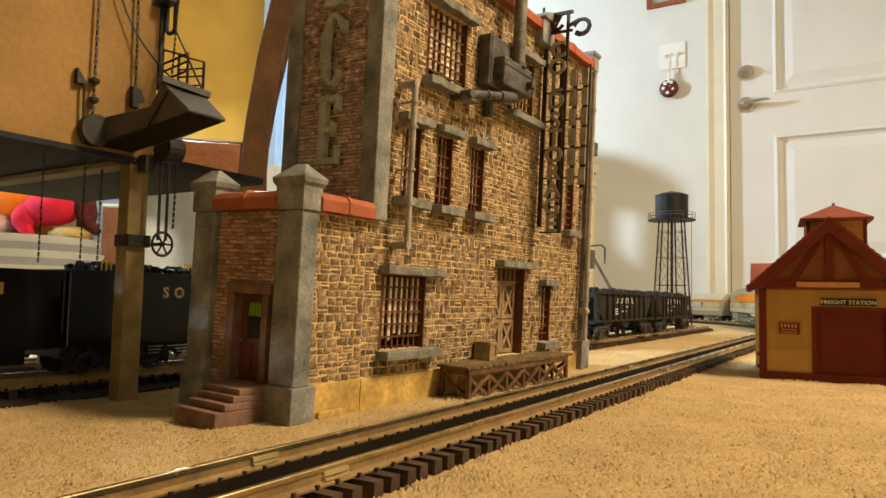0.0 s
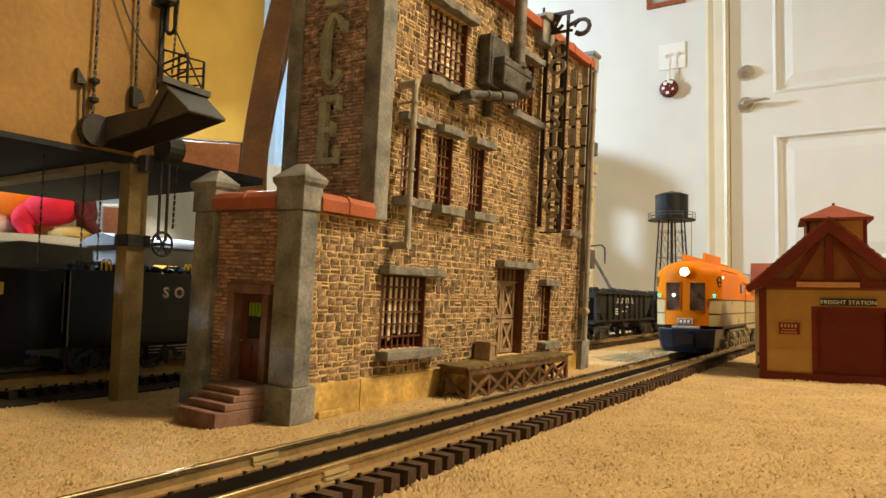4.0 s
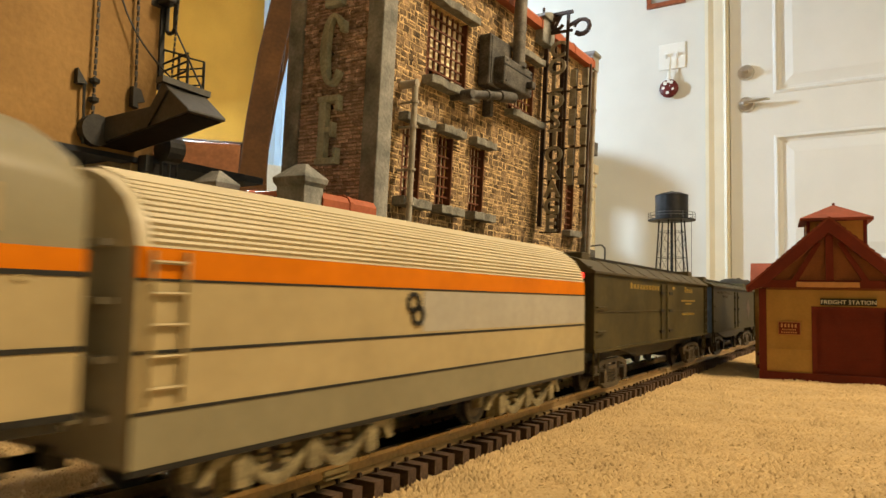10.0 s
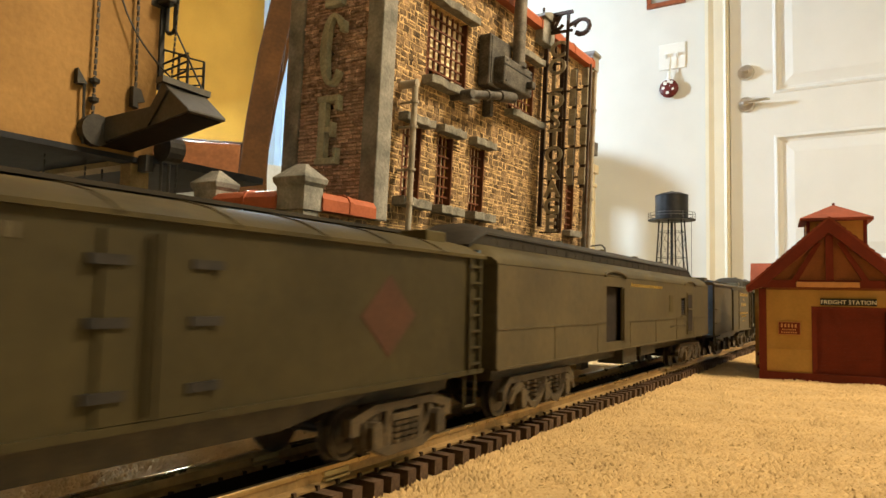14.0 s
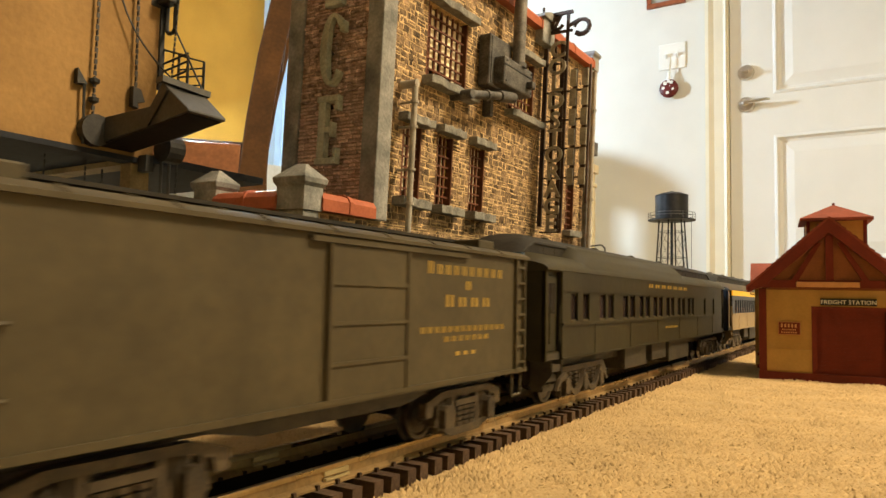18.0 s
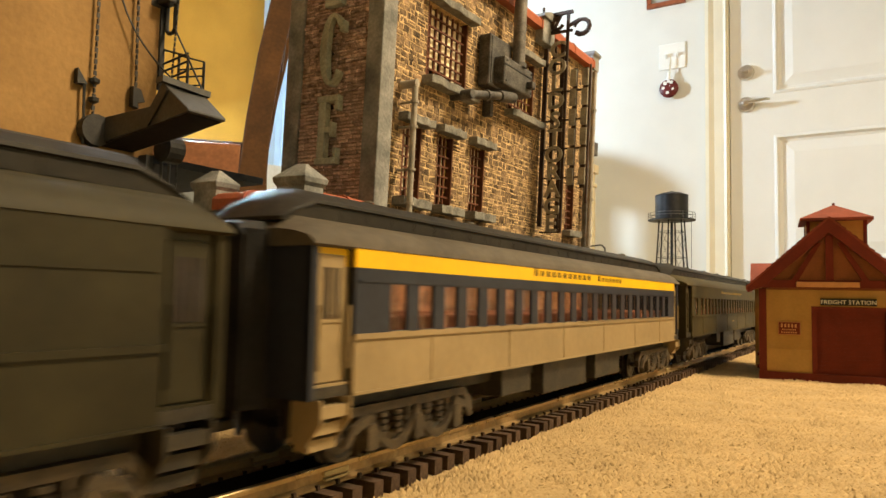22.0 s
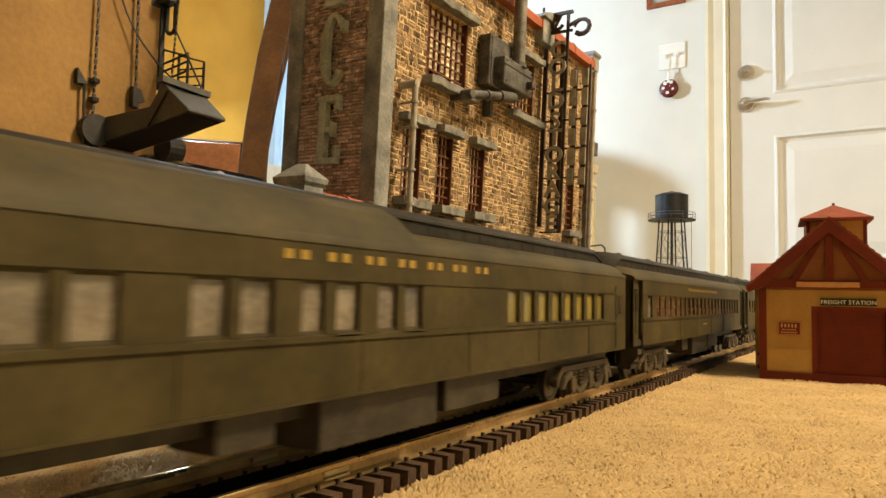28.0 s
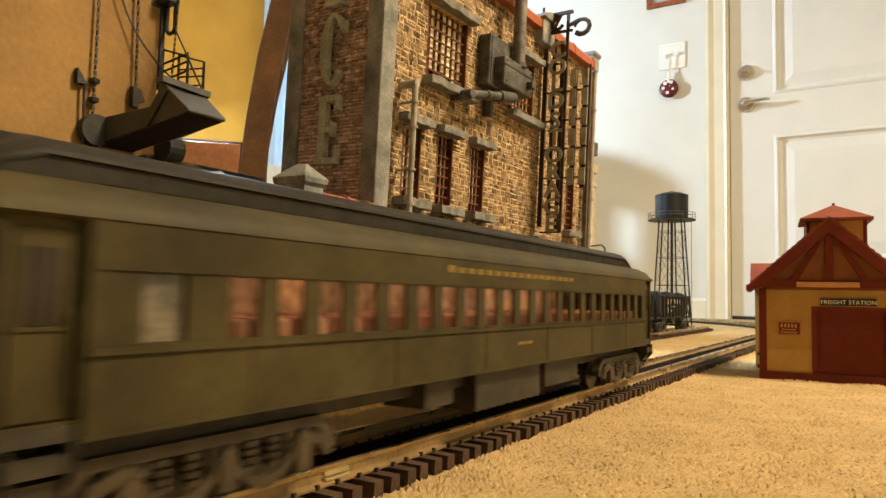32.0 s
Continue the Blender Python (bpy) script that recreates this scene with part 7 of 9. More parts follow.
        part("emblem", bm, "stripe_black", c)
    bm = bmesh.new()
    lathe(bm, [(0.0060, -0.004), (0.0060, 0.0050), (0.0054, 0.0056)], seg=20)
    bmesh.ops.transform(bm, matrix=pose(X(0.0075), 0, 0.0992) @ pose(0, 0, 0, 0, 90, 0), verts=bm.verts)
    hl = part("headlight", bm, "orange", c, "round headlight housing", smooth=True)
    bm = bmesh.new()
    lathe(bm, [(0.0001, 0.0052), (0.0050, 0.0052), (0.0036, 0.0064), (0.0001, 0.0068)], seg=20)
    bmesh.ops.transform(bm, matrix=pose(X(0.0075), 0, 0.0992) @ pose(0, 0, 0, 0, 90, 0), verts=bm.verts)
    part("lens", bm, "headlight", hl, "glowing headlight lens", smooth=True)
    bm = bmesh.new()
    lathe(bm, [(0.0001, 0.0), (0.0018, 0.0), (0.0014, 0.0010), (0.0001, 0.0013)], seg=14)
    bmesh.ops.transform(bm, matrix=pose(X(0.0040), -0.0115, 0.0745) @ pose(0, 0, 0, 0, 90, 0), verts=bm.verts)
    part("number_light", bm, "number_lamp", c, "small glowing lamp in the nose window")
    part("number_plate", box(X(0.0080), X(0.0028), -0.0075, 0.0075, 0.0440, 0.0500), "pipe", c, "grey number plate", bev=0.0005)
    part("plate_face", box(X(0.0028), X(0.0026), -0.0062, 0.0062, 0.0450, 0.0490), "stripe_black", c)
    for k in range(3):
        part("plate_bar", box(X(0.0026), X(0.0024), -0.0052 + k * 0.0038, -0.0026 + k * 0.0038, 0.0456, 0.0484), "sign_white", c)
    # pilot
    pl = [(X(0.0085), 0.0295), (X(0.0020), 0.0250), (X(-0.0015), 0.0130)]
    bm = bmesh.new()
    foot = [(x, y) for x, y in pl] + [(x, -y) for x, y in pl[::-1]]
    full = foot + [(X(0.045), -0.0310), (X(0.045), 0.0310)]
    low = [(x * 0.985 + 0.003 if x > X(0.035) else x, y * 0.93) for x, y in full]
    rings = []
    for z, pts in ((0.0150, [(x - 0.004 if x > X(0.035) else x, y * 0.86) for x, y in full]), (0.0200, low), (0.0380, full), (0.0395, full)):
        rings.append([bm.verts.new((x, y, z)) for x, y in pts])
    for a, b in zip(rings, rings[1:]):
        for i in range(len(a)):
            j = (i + 1) % len(a)
            bm.faces.new((a[i], a[j], b[j], b[i]))
    bm.faces.new(rings[0][::-1])
    bm.faces.new(rings[-1])
    p = part("pilot", bm, "navy", c, "dark blue-black pilot", bev=0.0008)
    part("coupler_pocket", box(X(0.0000), X(-0.0026), -0.0085, 0.0085, 0.0235, 0.0330), "dark", p)
    part("deck_casting", box(X(0.030), X(0.0030), -0.0140, 0.0140, 0.0395, 0.0425), "pipe", p, bev=0.001)
    # bunker hatch boards
    for d0, d1, y, z in ((0.0345, 0.1440, -0.0090, 0.1200), (0.0500, 0.1440, 0.0100, 0.1222)):
        bm = bmesh.new()
        prism(bm, [(X(d0), 0.1085), (X(d0) - 0.002, z), (X(d1) + 0.001, z), (X(d1), 0.1085)], "y", y - 0.0014, y + 0.0014)
        part("bunker_board", bm, "orange", c, "raised orange bunker board", bev=0.0006)
    for s in (-1, 1):
        bm = bmesh.new()
        rod(bm, (X(0.032), s * 0.0310, 0.1016), (X(0.138), s * 0.0310, 0.1016), 0.0007, 6)
        for k in range(11):
            rod(bm, (X(0.036 + k * 0.0095), s * 0.0310, 0.1016), (X(0.0385 + k * 0.0095), s * 0.0310, 0.1016), 0.0012, 6)
        part("roof_rib", bm, "orange", c)
    # cab
    cab = mirror([(0.0, 0.1135), (0.0140, 0.1120), (0.0230, 0.1085), (0.0295, 0.1010), (0.0325, 0.0930), (0.0332, 0.0850), (0.0332, 0.0708), (0.0, 0.0708)])
    bm = bmesh.new()
    loft(bm, [(X(0.2120), cab), (X(0.1500), cab), (X(0.1380), [(y * 0.995, z - 0.001) for y, z in cab])])
    cb = part("cab", bm, "orange", c, "orange cab with lit side windows", smooth=True)
    for s in (-1, 1):
        def plate(name, d0, d1, z0, z1, m, e=0.0336, par=cb):
            return part(name, box(X(d1), X(d0), min(s * 0.0325, s * e), max(s * 0.0325, s * e), z0, z1), m, par)
        plate("window", 0.1440, 0.1535, 0.0795, 0.0895, "pane_dark", 0.0344)
        plate("door", 0.1610, 0.1745, 0.0712, 0.0930, "orange", 0.0335)
        plate("door_window", 0.1640, 0.1720, 0.0800, 0.0890, "pane_pale", 0.0337)
        for k in range(4):
            a = 0.1850 + k * 0.0056
            plate("lit_window", a, a + 0.0046, 0.0788, 0.0888, "cab_glow", 0.0336)
        for z0, z1, m in ((0.0440, 0.0690, "cream"), (0.0715, 0.0880, "orange")):
            bm = bmesh.new()
            rod(bm, (X(0.1772), s * 0.0342, z0), (X(0.1772), s * 0.0342, z1), 0.0005, 5)
            part("grab_iron", bm, m, cb)
        strip(c, "door_seam", L, 0.1752, 0.1758, 0.0426, 0.0930, "stripe_dull", t=0.0005, sides=(s,))
        # hood over the side windows, standing proud of the cab wall
        bm = bmesh.new()
        prism(bm, [(s * 0.0320, 0.0935), (s * 0.0345, 0.0925), (s * 0.0345, 0.0915), (s * 0.0320, 0.0915)], "x", X(0.2110), X(0.1560))
        part("window_hood", bm, "orange", cb)
        bm = bmesh.new()
        prism(bm, [(X(0.1380), s * 0.0320), (X(0.1540), s * 0.0342), (X(0.1560), s * 0.0342), (X(0.1560), s * 0.0320)], "z", 0.0735, 0.0925)
        part("window_cheek", bm, "orange", cb)
    part("roof_hatch", box(X(0.2000), X(0.1600), -0.0120, 0.0120, 0.1125, 0.1150), "orange", cb, bev=0.001)
    # boiler casing
    boil = mirror([(0.0, 0.1095), (0.0110, 0.1085), (0.0200, 0.1052), (0.0265, 0.1005), (0.0308, 0.0950), (0.0326, 0.0905), (0.0328, 0.0708), (0.0, 0.0708)])
    bm = bmesh.new()
    loft(bm, [(-H, [(y * 0.985, 0.0708 + (z - 0.0708) * 0.80) for y, z in boil]), (-H + 0.006, [(y * 0.995, 0.0708 + (z - 0.0708) * 0.88) for y, z in boil]), (-H + 0.030, [(y, 0.0708 + (z - 0.0708) * 0.965) for y, z in boil]), (-H + 0.070, boil), (X(0.2120), boil)])
    bl = part("boiler_casing", bm, "loco_grey", c, "olive-grey rounded boiler casing", smooth=True)
    part("rear_end", box(-H - 0.0010, -H + 0.0005, -0.0310, 0.0310, 0.0400, 0.0900), "loco_grey", c)
    for s in (-1, 1):
        bm = bmesh.new()
        poly = [(X(0.2122), 0.0707), (-H, 0.0707), (-H, 0.0752), (X(0.5180), 0.0754), (X(0.5110), 0.0768), (X(0.5050), 0.0815), (X(0.5000), 0.0880), (X(0.4930), 0.0912), (X(0.4850), 0.0916), (X(0.2122), 0.0916)]
        prism(bm, poly, "y", min(s * 0.0322, s * 0.0332), max(s * 0.0322, s * 0.0332))
        part("orange_panel", bm, "orange", c, "orange side panel with dark lettering")
        for k in range(16):
            bm = bmesh.new()
            x = X(0.225 + k * 0.0245)
            rod(bm, (x, s * 0.0170, 0.1055), (x, s * 0.0176, 0.1082), 0.0006, 5)
            part("handrail_post", bm, "iron", bl)
        bm = bmesh.new()
        rod(bm, (X(0.225), s * 0.0176, 0.1081), (X(0.560), s * 0.0176, 0.1081), 0.0004, 5)
        part("handrail", bm, "iron", bl)
    # flowing company name: plain bars of its letters
    def script(d0, d1, n):
        w = (d1 - d0) / n
        for i in range(n):
            z0, z1 = (0.0775, 0.0872) if i == 0 else (0.0785, 0.0836)
            x0, x1 = X(d0 + w * (i + 0.72)), X(d0 + w * (i + 0.16))
            bm = bmesh.new()
            for a, b in ((x0, x0 + (x1 - x0) * 0.30), (x0 + (x1 - x0) * 0.70, x1)):
                prism(bm, [(a, z0), (b, z0), (b - 0.0016, z1), (a - 0.0016, z1)], "y", 0.0331, 0.0334)
            part("lettering_bar", bm, "loco_letter", c)
    script(0.2320, 0.3190, 10)
    script(0.3260, 0.3460, 3)
    script(0.3510, 0.3840, 4)
    strip(c, "underline", L, 0.2450, 0.3200, 0.0766, 0.0774, "loco_letter", y=0.0331, t=0.0003, sides=(1,))
    strip(c, "dark_patch", L, 0.3880, 0.4080, 0.0780, 0.0850, "orange_dull", y=0.0331, t=0.0003)
    # louvres and panels
    for a, b in ((0.317, 0.341), (0.349, 0.3735), (0.3805, 0.4045), (0.415, 0.439), (0.5335, 0.561), (0.5735, 0.5975)):
        for s in (-1, 1):
            lv = part("louvre_panel", box(X(b), X(a), min(s * 0.0326, s * 0.0333), max(s * 0.0326, s * 0.0333), 0.0572, 0.0668), "panel_grey", c)
            for k in range(7):
                part("slat", box(X(b), X(a), min(s * 0.0333, s * 0.0334), max(s * 0.0333, s * 0.0334), 0.0578 + k * 0.0013, 0.0583 + k * 0.0013), "panel_grey", lv)
    for a, b, z0, z1 in ((0.216, 0.2505, 0.0452, 0.0520), (0.2535, 0.285, 0.0452, 0.0520)):
        strip(c, "lower_panel", L, a, b, z0, z1, "panel_grey", t=0.0003)
    for a, b, z0, z1 in ((0.5225, 0.552, 0.0775, 0.0865), (0.5575, 0.606, 0.0775, 0.0865)):
        strip(c, "upper_louvre", L, a, b, z0, z1, "panel_grey", y=0.0327, t=0.0004)
    for k in range(3):
        for s in (-1, 1):
            bm = bmesh.new()
            for i in range(12):
                a, b = 2 * pi * i / 12, 2 * pi * (i + 1) / 12
                bar(bm, (X(0.5165 - k * 0.0080) + 0.0026 * cos(a), s * 0.0334, 0.0838 + 0.0030 * sin(a)), (X(0.5165 - k * 0.0080) + 0.0026 * cos(b), s * 0.0334, 0.0838 + 0.0030 * sin(b)), 0.0008, 0.0008, (0, 1, 0))
            part("number_ring", bm, "loco_letter", c)
    for d, z, w in ((0.046, 0.0640, 0.010), (0.086, 0.0660, 0.010), (0.20, 0.0622, 0.018), (0.475, 0.0745, 0.006), (0.535, 0.0690, 0.016), (0.535, 0.0500, 0.02), (0.28, 0.0545, 0.02)):
        strip(c, "hatch_strip", L, d, d + w, z, z + 0.0012, "cream" if z < 0.07 else "orange", t=0.0006)
    strip(c, "oval_hatch", L, 0.1285, 0.1335, 0.0440, 0.0485, "panel_grey", t=0.0004)
    for k in range(30):
        strip(c, "rivet_clip", L, 0.03 + k * 0.020, 0.0315 + k * 0.020, 0.0685, 0.0697, "cream", t=0.0005, sides=(1,))
    # belly and skirts between the trucks
    part("belly", box(X(0.600), X(0.050), -0.0255, 0.0255, 0.0290, 0.0420), "truck_dark", c)
    for s in (-1, 1):
        bm = bmesh.new()
        prism(bm, [(X(0.1900), 0.0424), (X(0.3300), 0.0424), (X(0.2870), 0.0345), (X(0.2150), 0.0345), (X(0.1950), 0.0390)], "y", min(s * 0.0300, s * 0.0322), max(s * 0.0300, s * 0.0322))
        part("skirt", bm, "cream", c)
    # running gear: cast frames with journals over the wheels
    def casting(d0, d1, axles, z1=0.0375):
        g = part("running_gear", box(X(d1) + 0.003, X(d0) - 0.003, -0.0215, 0.0215, 0.0240, 0.0330), "truck_dark", c, "grey cast running gear")
        n = axles
        w = (d1 - d0) / n
        for s in (-1, 1):
            def gbox(nm, xa, xb, ya, yb, za, zb, bev=0.0007):
                return part(nm, box(xa, xb, min(s * ya, s * yb), max(s * ya, s * yb), za, zb), "truck_grey", g, bev=bev)
            bm = bmesh.new()
            up = [(X(d0), 0.0170), (X(d0) - 0.001, 0.0300), (X(d0) - 0.006, z1), (X(d1) + 0.006, z1), (X(d1) + 0.001, 0.0300), (X(d1), 0.0170), (X(d1) + 0.0035, 0.0158)]
            low = []
            for i in range(n):
                xc = X(d1) + w * (i + 0.5)
                k = min(w, 0.05)
                low += [(xc - k * 0.30, 0.0175), (xc - k * 0.22, 0.0232), (xc + k * 0.22, 0.0232), (xc + k * 0.30, 0.0175)]
                if i < n - 1:
                    low += [(xc + k * 0.40, 0.0158), (xc + w - k * 0.40, 0.0158)]
            low.append((X(d0) - 0.0035, 0.0158))
            prism(bm, up + low, "y", min(s * 0.0255, s * 0.0285), max(s * 0.0255, s * 0.0285))
            part("side_frame", bm, "truck_grey", g, bev=0.0007)
            gbox("top_rail", X(d1) + 0.005, X(d0) - 0.005, 0.0285, 0.0302, z1 - 0.0030, z1 - 0.0004)
            gbox("foot_rail", X(d1) + 0.002, X(d0) - 0.002, 0.0285, 0.0300, 0.0158, 0.0172)
            for i in range(n):
                xc = X(d1) + w * (i + 0.5)
                bm = bmesh.new()
                rod(bm, (xc, s * 0.0262, 0.0212), (xc, s * 0.0322, 0.0212), 0.0042, 12, 0.0036)
                quadbox(bm, xc - 0.0056, xc + 0.0056, min(s * 0.0270, s * 0.0304), max(s * 0.0270, s * 0.0304), 0.0172, 0.0262)
                part("journal_box", bm, "truck_grey", g, bev=0.0006)
                bm = bmesh.new()
                xs = xc + w * 0.5 if i < n - 1 else xc - w * 0.36
                for q in range(5):
                    rod(bm, (xs, s * 0.0296, 0.0205 + q * 0.0020), (xs, s * 0.0296, 0.0219 + q * 0.0020), 0.0031, 8)
                part("spring", bm, "truck_grey", g)
                # brake cylinder lying along the frame, with its bracket and lever
                bm = bmesh.new()
                zc = z1 - 0.0068
                rod(bm, (xc - 0.0080, s * 0.0302, zc), (xc + 0.0050, s * 0.0302, zc), 0.0032, 12)
                rod(bm, (xc + 0.0050, s * 0.0302, zc), (xc + 0.0085, s * 0.0302, zc), 0.0012, 8)
                part("brake_cylinder", bm, "truck_grey", g, smooth=True)
                bm = bmesh.new()
                bar(bm, (xc + 0.0085, s * 0.0300, zc + 0.002), (xc + 0.0110, s * 0.0300, 0.0172), 0.0016, 0.0016, (0, 1, 0))
                part("brake_lever", bm, "truck_grey", g)
                gbox("rib", xc - 0.0105, xc - 0.0088, 0.0285, 0.0310, 0.0180, z1 - 0.0030, 0.0004)
        for i in range(n):
            xc = X(d1) + (d1 - d0) * (i + 0.5) / n
            shared("axle", MESH["axle"], g, pose(xc, 0, 0.0214))
            for s in (-1, 1):
                shared("wheel", MESH["wheel"], g, pose(xc, s * 0.0160, 0.0214, 0, 0, 0 if s > 0 else 180))
    if "wheel" not in MESH:
        MESH["wheel"], MESH["axle"] = wheel_mesh(), axle_mesh()
        MESH["bolster"] = finish(box(-0.006, 0.006, -0.023, 0.023, 0.0245, 0.0300), "truck", "truck_dark")
    casting(0.0300, 0.0740, 1, 0.0290)
    casting(0.0810, 0.2380, 4)
    casting(0.2870, 0.3640, 2, 0.0300)
    casting(0.3690, 0.5020, 4)
    # tail truck: a plate with two dark discs painted as shaded holes
    g = part("tail_truck", box(X(0.597) + 0.003, X(0.512) - 0.003, -0.0215, 0.0215, 0.0240, 0.0330), "truck_dark", c, "grey plate-sided tail truck")
    for s in (-1, 1):
        bm = bmesh.new()
        prism(bm, [(X(0.505), 0.0395), (X(0.605), 0.0395), (X(0.601), 0.0300), (X(0.597), 0.0175), (X(0.582), 0.0165), (X(0.573), 0.0230), (X(0.539), 0.0230), (X(0.529), 0.0165), (X(0.511), 0.0175), (X(0.507), 0.0300)], "y", min(s * 0.0270, s * 0.0296), max(s * 0.0270, s * 0.0296))
        pl = part("plate", bm, "truck_grey", g, bev=0.0006)
        for d in (0.552, 0.564):
            bm = bmesh.new()
            rod(bm, (X(d), s * 0.0290, 0.0330), (X(d), s * 0.0298, 0.0330), 0.0016, 10)
            part("hole_shade", bm, "dark", g)
    for d in (0.524, 0.587):
        shared("axle", MESH["axle"], g, pose(X(d), 0, 0.0214))
        for s in (-1, 1):
            shared("wheel", MESH["wheel"], g, pose(X(d), s * 0.0160, 0.0214, 0, 0, 0 if s > 0 else 180))
    coupler(c, -H, -1)
    TRAIN.append((c, front, rear))


M["pane_cab"] = mat("reflecting_cab_glass", (0.075, 0.040, 0.026), 0.05, 0, 0.7, 90, 0.0)
M["stripe_dull"] = mat("dull_brown_seam", (0.16, 0.10, 0.04), 0.6, 0, 0.1, 60, 0.0)
M["cab_glow"] = mat("lit_cab_window", (0.25, 0.05, 0.005), 0.4, 0, 0.4, 90, 0.0, glow=(1.0, 0.20, 0.01, 1.1))
M["loco_letter"] = mat("dark_brown_lettering", (0.13, 0.045, 0.012), 0.45, 0, 0.1, 60, 0.0)
M["orange_dull"] = mat("dull_orange_patch", (0.54, 0.145, 0.004), 0.5, 0, 0.08, 60, 0.0)
M["roof_cream"] = mat("cream_ribbed_roof_paint", (0.52, 0.44, 0.29), 0.40, 0, 0.06, 30, 0.03)
locomotive()


def tender():
    front, rear = 0.304, 0.577
    L = rear - front
    H = L / 2
    c = thing("water_tender", pose(0, 0, 0), "cream and grey tender car with an orange stripe and ribbed roof", "railway car")
    side_plates(c, "lower_panel", L, 0.0285, 0.0403, [], "loco_grey")
    side_plates(c, "middle_panel", L, 0.0403, 0.0535, [], "cream")
    side_plates(c, "upper_panel", L, 0.0535, 0.0698, [], "cream")
    side_plates(c, "orange_stripe", L, 0.0698, 0.0768, [], "orange")
    for z in (0.0400, 0.0532):
        strip(c, "stripe", L, 0.0, L, z, z + 0.0008, "stripe_black", t=0.0002)
    strip(c, "stripe", L, 0.0, L, 0.0693, 0.0699, "stripe_black", t=0.0002)
    strip(c, "grey_panel", L, 0.1120, L - 0.001, 0.0548, 0.0690, "panel_pale", t=0.0003)
    strip(c, "white_edge", L, 0.1080, L, 0.0541, 0.0547, "cream", t=0.0004)
    for s in (1, -1):
        bm = bmesh.new()
        for zc, dd in ((0.0650, 0.1055), (0.0605, 0.1085)):
            for i in range(14):
                a, b = 2 * pi * i / 14, 2 * pi * (i + 1) / 14
                bar(bm, (H - dd + 0.0032 * cos(a), s * 0.0334, zc + 0.0030 * sin(a)), (H - dd + 0.0032 * cos(b), s * 0.0334, zc + 0.0030 * sin(b)), 0.0013, 0.0009, (0, 1, 0))
        part("emblem", bm, "stripe_black", c)
        # folded grab ladder beside the front
        bm = bmesh.new()
        for d in (0.0030, 0.0120):
            rod(bm, (H - d, s * 0.0338, 0.0420), (H - d, s * 0.0338, 0.0760), 0.0006, 6)
        for k in range(5):
            rod(bm, (H - 0.0120, s * 0.0338, 0.0455 + k * 0.0070), (H - 0.0030, s * 0.0338, 0.0455 + k * 0.0070), 0.0005, 6)
        part("ladder", bm, "cream", c)
    half = [(0.0, 0.0972), (0.0120, 0.0962), (0.0210, 0.0932), (0.0280, 0.0882), (0.0318, 0.0825), (0.0331, 0.0768), (0.0, 0.0768)]
    bm = bmesh.new()
    loft(bm, [(-H, mirror([(y * 0.98, z - 0.0008 if z > 0.08 else z) for y, z in half])), (-H + 0.003, mirror(half)), (H - 0.003, mirror(half)), (H, mirror([(y * 0.98, z - 0.0008 if z > 0.08 else z) for y, z in half]))])
    rf = part("roof", bm, "roof_cream", c, "cream ribbed rounded roof", smooth=True)
    pts = []
    for (ya, za), (yb, zb) in zip(half[1:], half[2:6]):
        for k in range(4):
            f = k / 4
            pts.append((ya + (yb - ya) * f, za + (zb - za) * f))
    for y, z in pts:
        for s in (-1, 1):
            bm = bmesh.new()
            rod(bm, (-H + 0.003, s * y, z - 0.0001), (H - 0.003, s * y, z - 0.0001), 0.0007, 5)
            part("roof_rib", bm, "roof_cream", rf)
    for s in (-1, 1):
        x = s * H
        part("car_end", box(min(x, x - s * 0.0012), max(x, x - s * 0.0012), -HW + 0.0012, HW - 0.0012, 0.0285, 0.0768), "panel_pale", c)
        part("end_door", box(min(x, x + s * 0.0020), max(x, x + s * 0.0020), -0.0090, 0.0090, 0.0340, 0.0850), "panel_pale", c, bev=0.001)
        for k in range(4):
            part("end_step", box(min(x, x + s * 0.0035), max(x, x + s * 0.0035), 0.0130, 0.0250, 0.0380 + k * 0.0130, 0.0395 + k * 0.0130), "panel_pale", c)
        coupler(c, x, s)
    for s in (-1, 1):
        part("marker", box(-H - 0.0012, -H + 0.0015, min(s * 0.0290, s * 0.0322), max(s * 0.0290, s * 0.0322), 0.0790, 0.0825), "marker_red", c, "glowing red marker lamp")
        part("buffer_sill", box(-H, H, min(s * 0.0300, s * 0.0328), max(s * 0.0300, s * 0.0328), 0.0270, 0.0285), "stripe_black", c)
    part("underframe", box(-H + 0.006, H - 0.006, -0.0270, 0.0270, 0.0262, 0.0330), "truck_dark", c)
    truck(c, H - 0.0600, "six", "truck_grey")
    truck(c, -H + 0.0680, "six", "truck_grey")
    TRAIN.append((c, front, rear))


M["panel_pale"] = mat("pale_grey_panel", (0.36, 0.32, 0.25), 0.45, 0, 0.08, 40, 0.03)
tender()


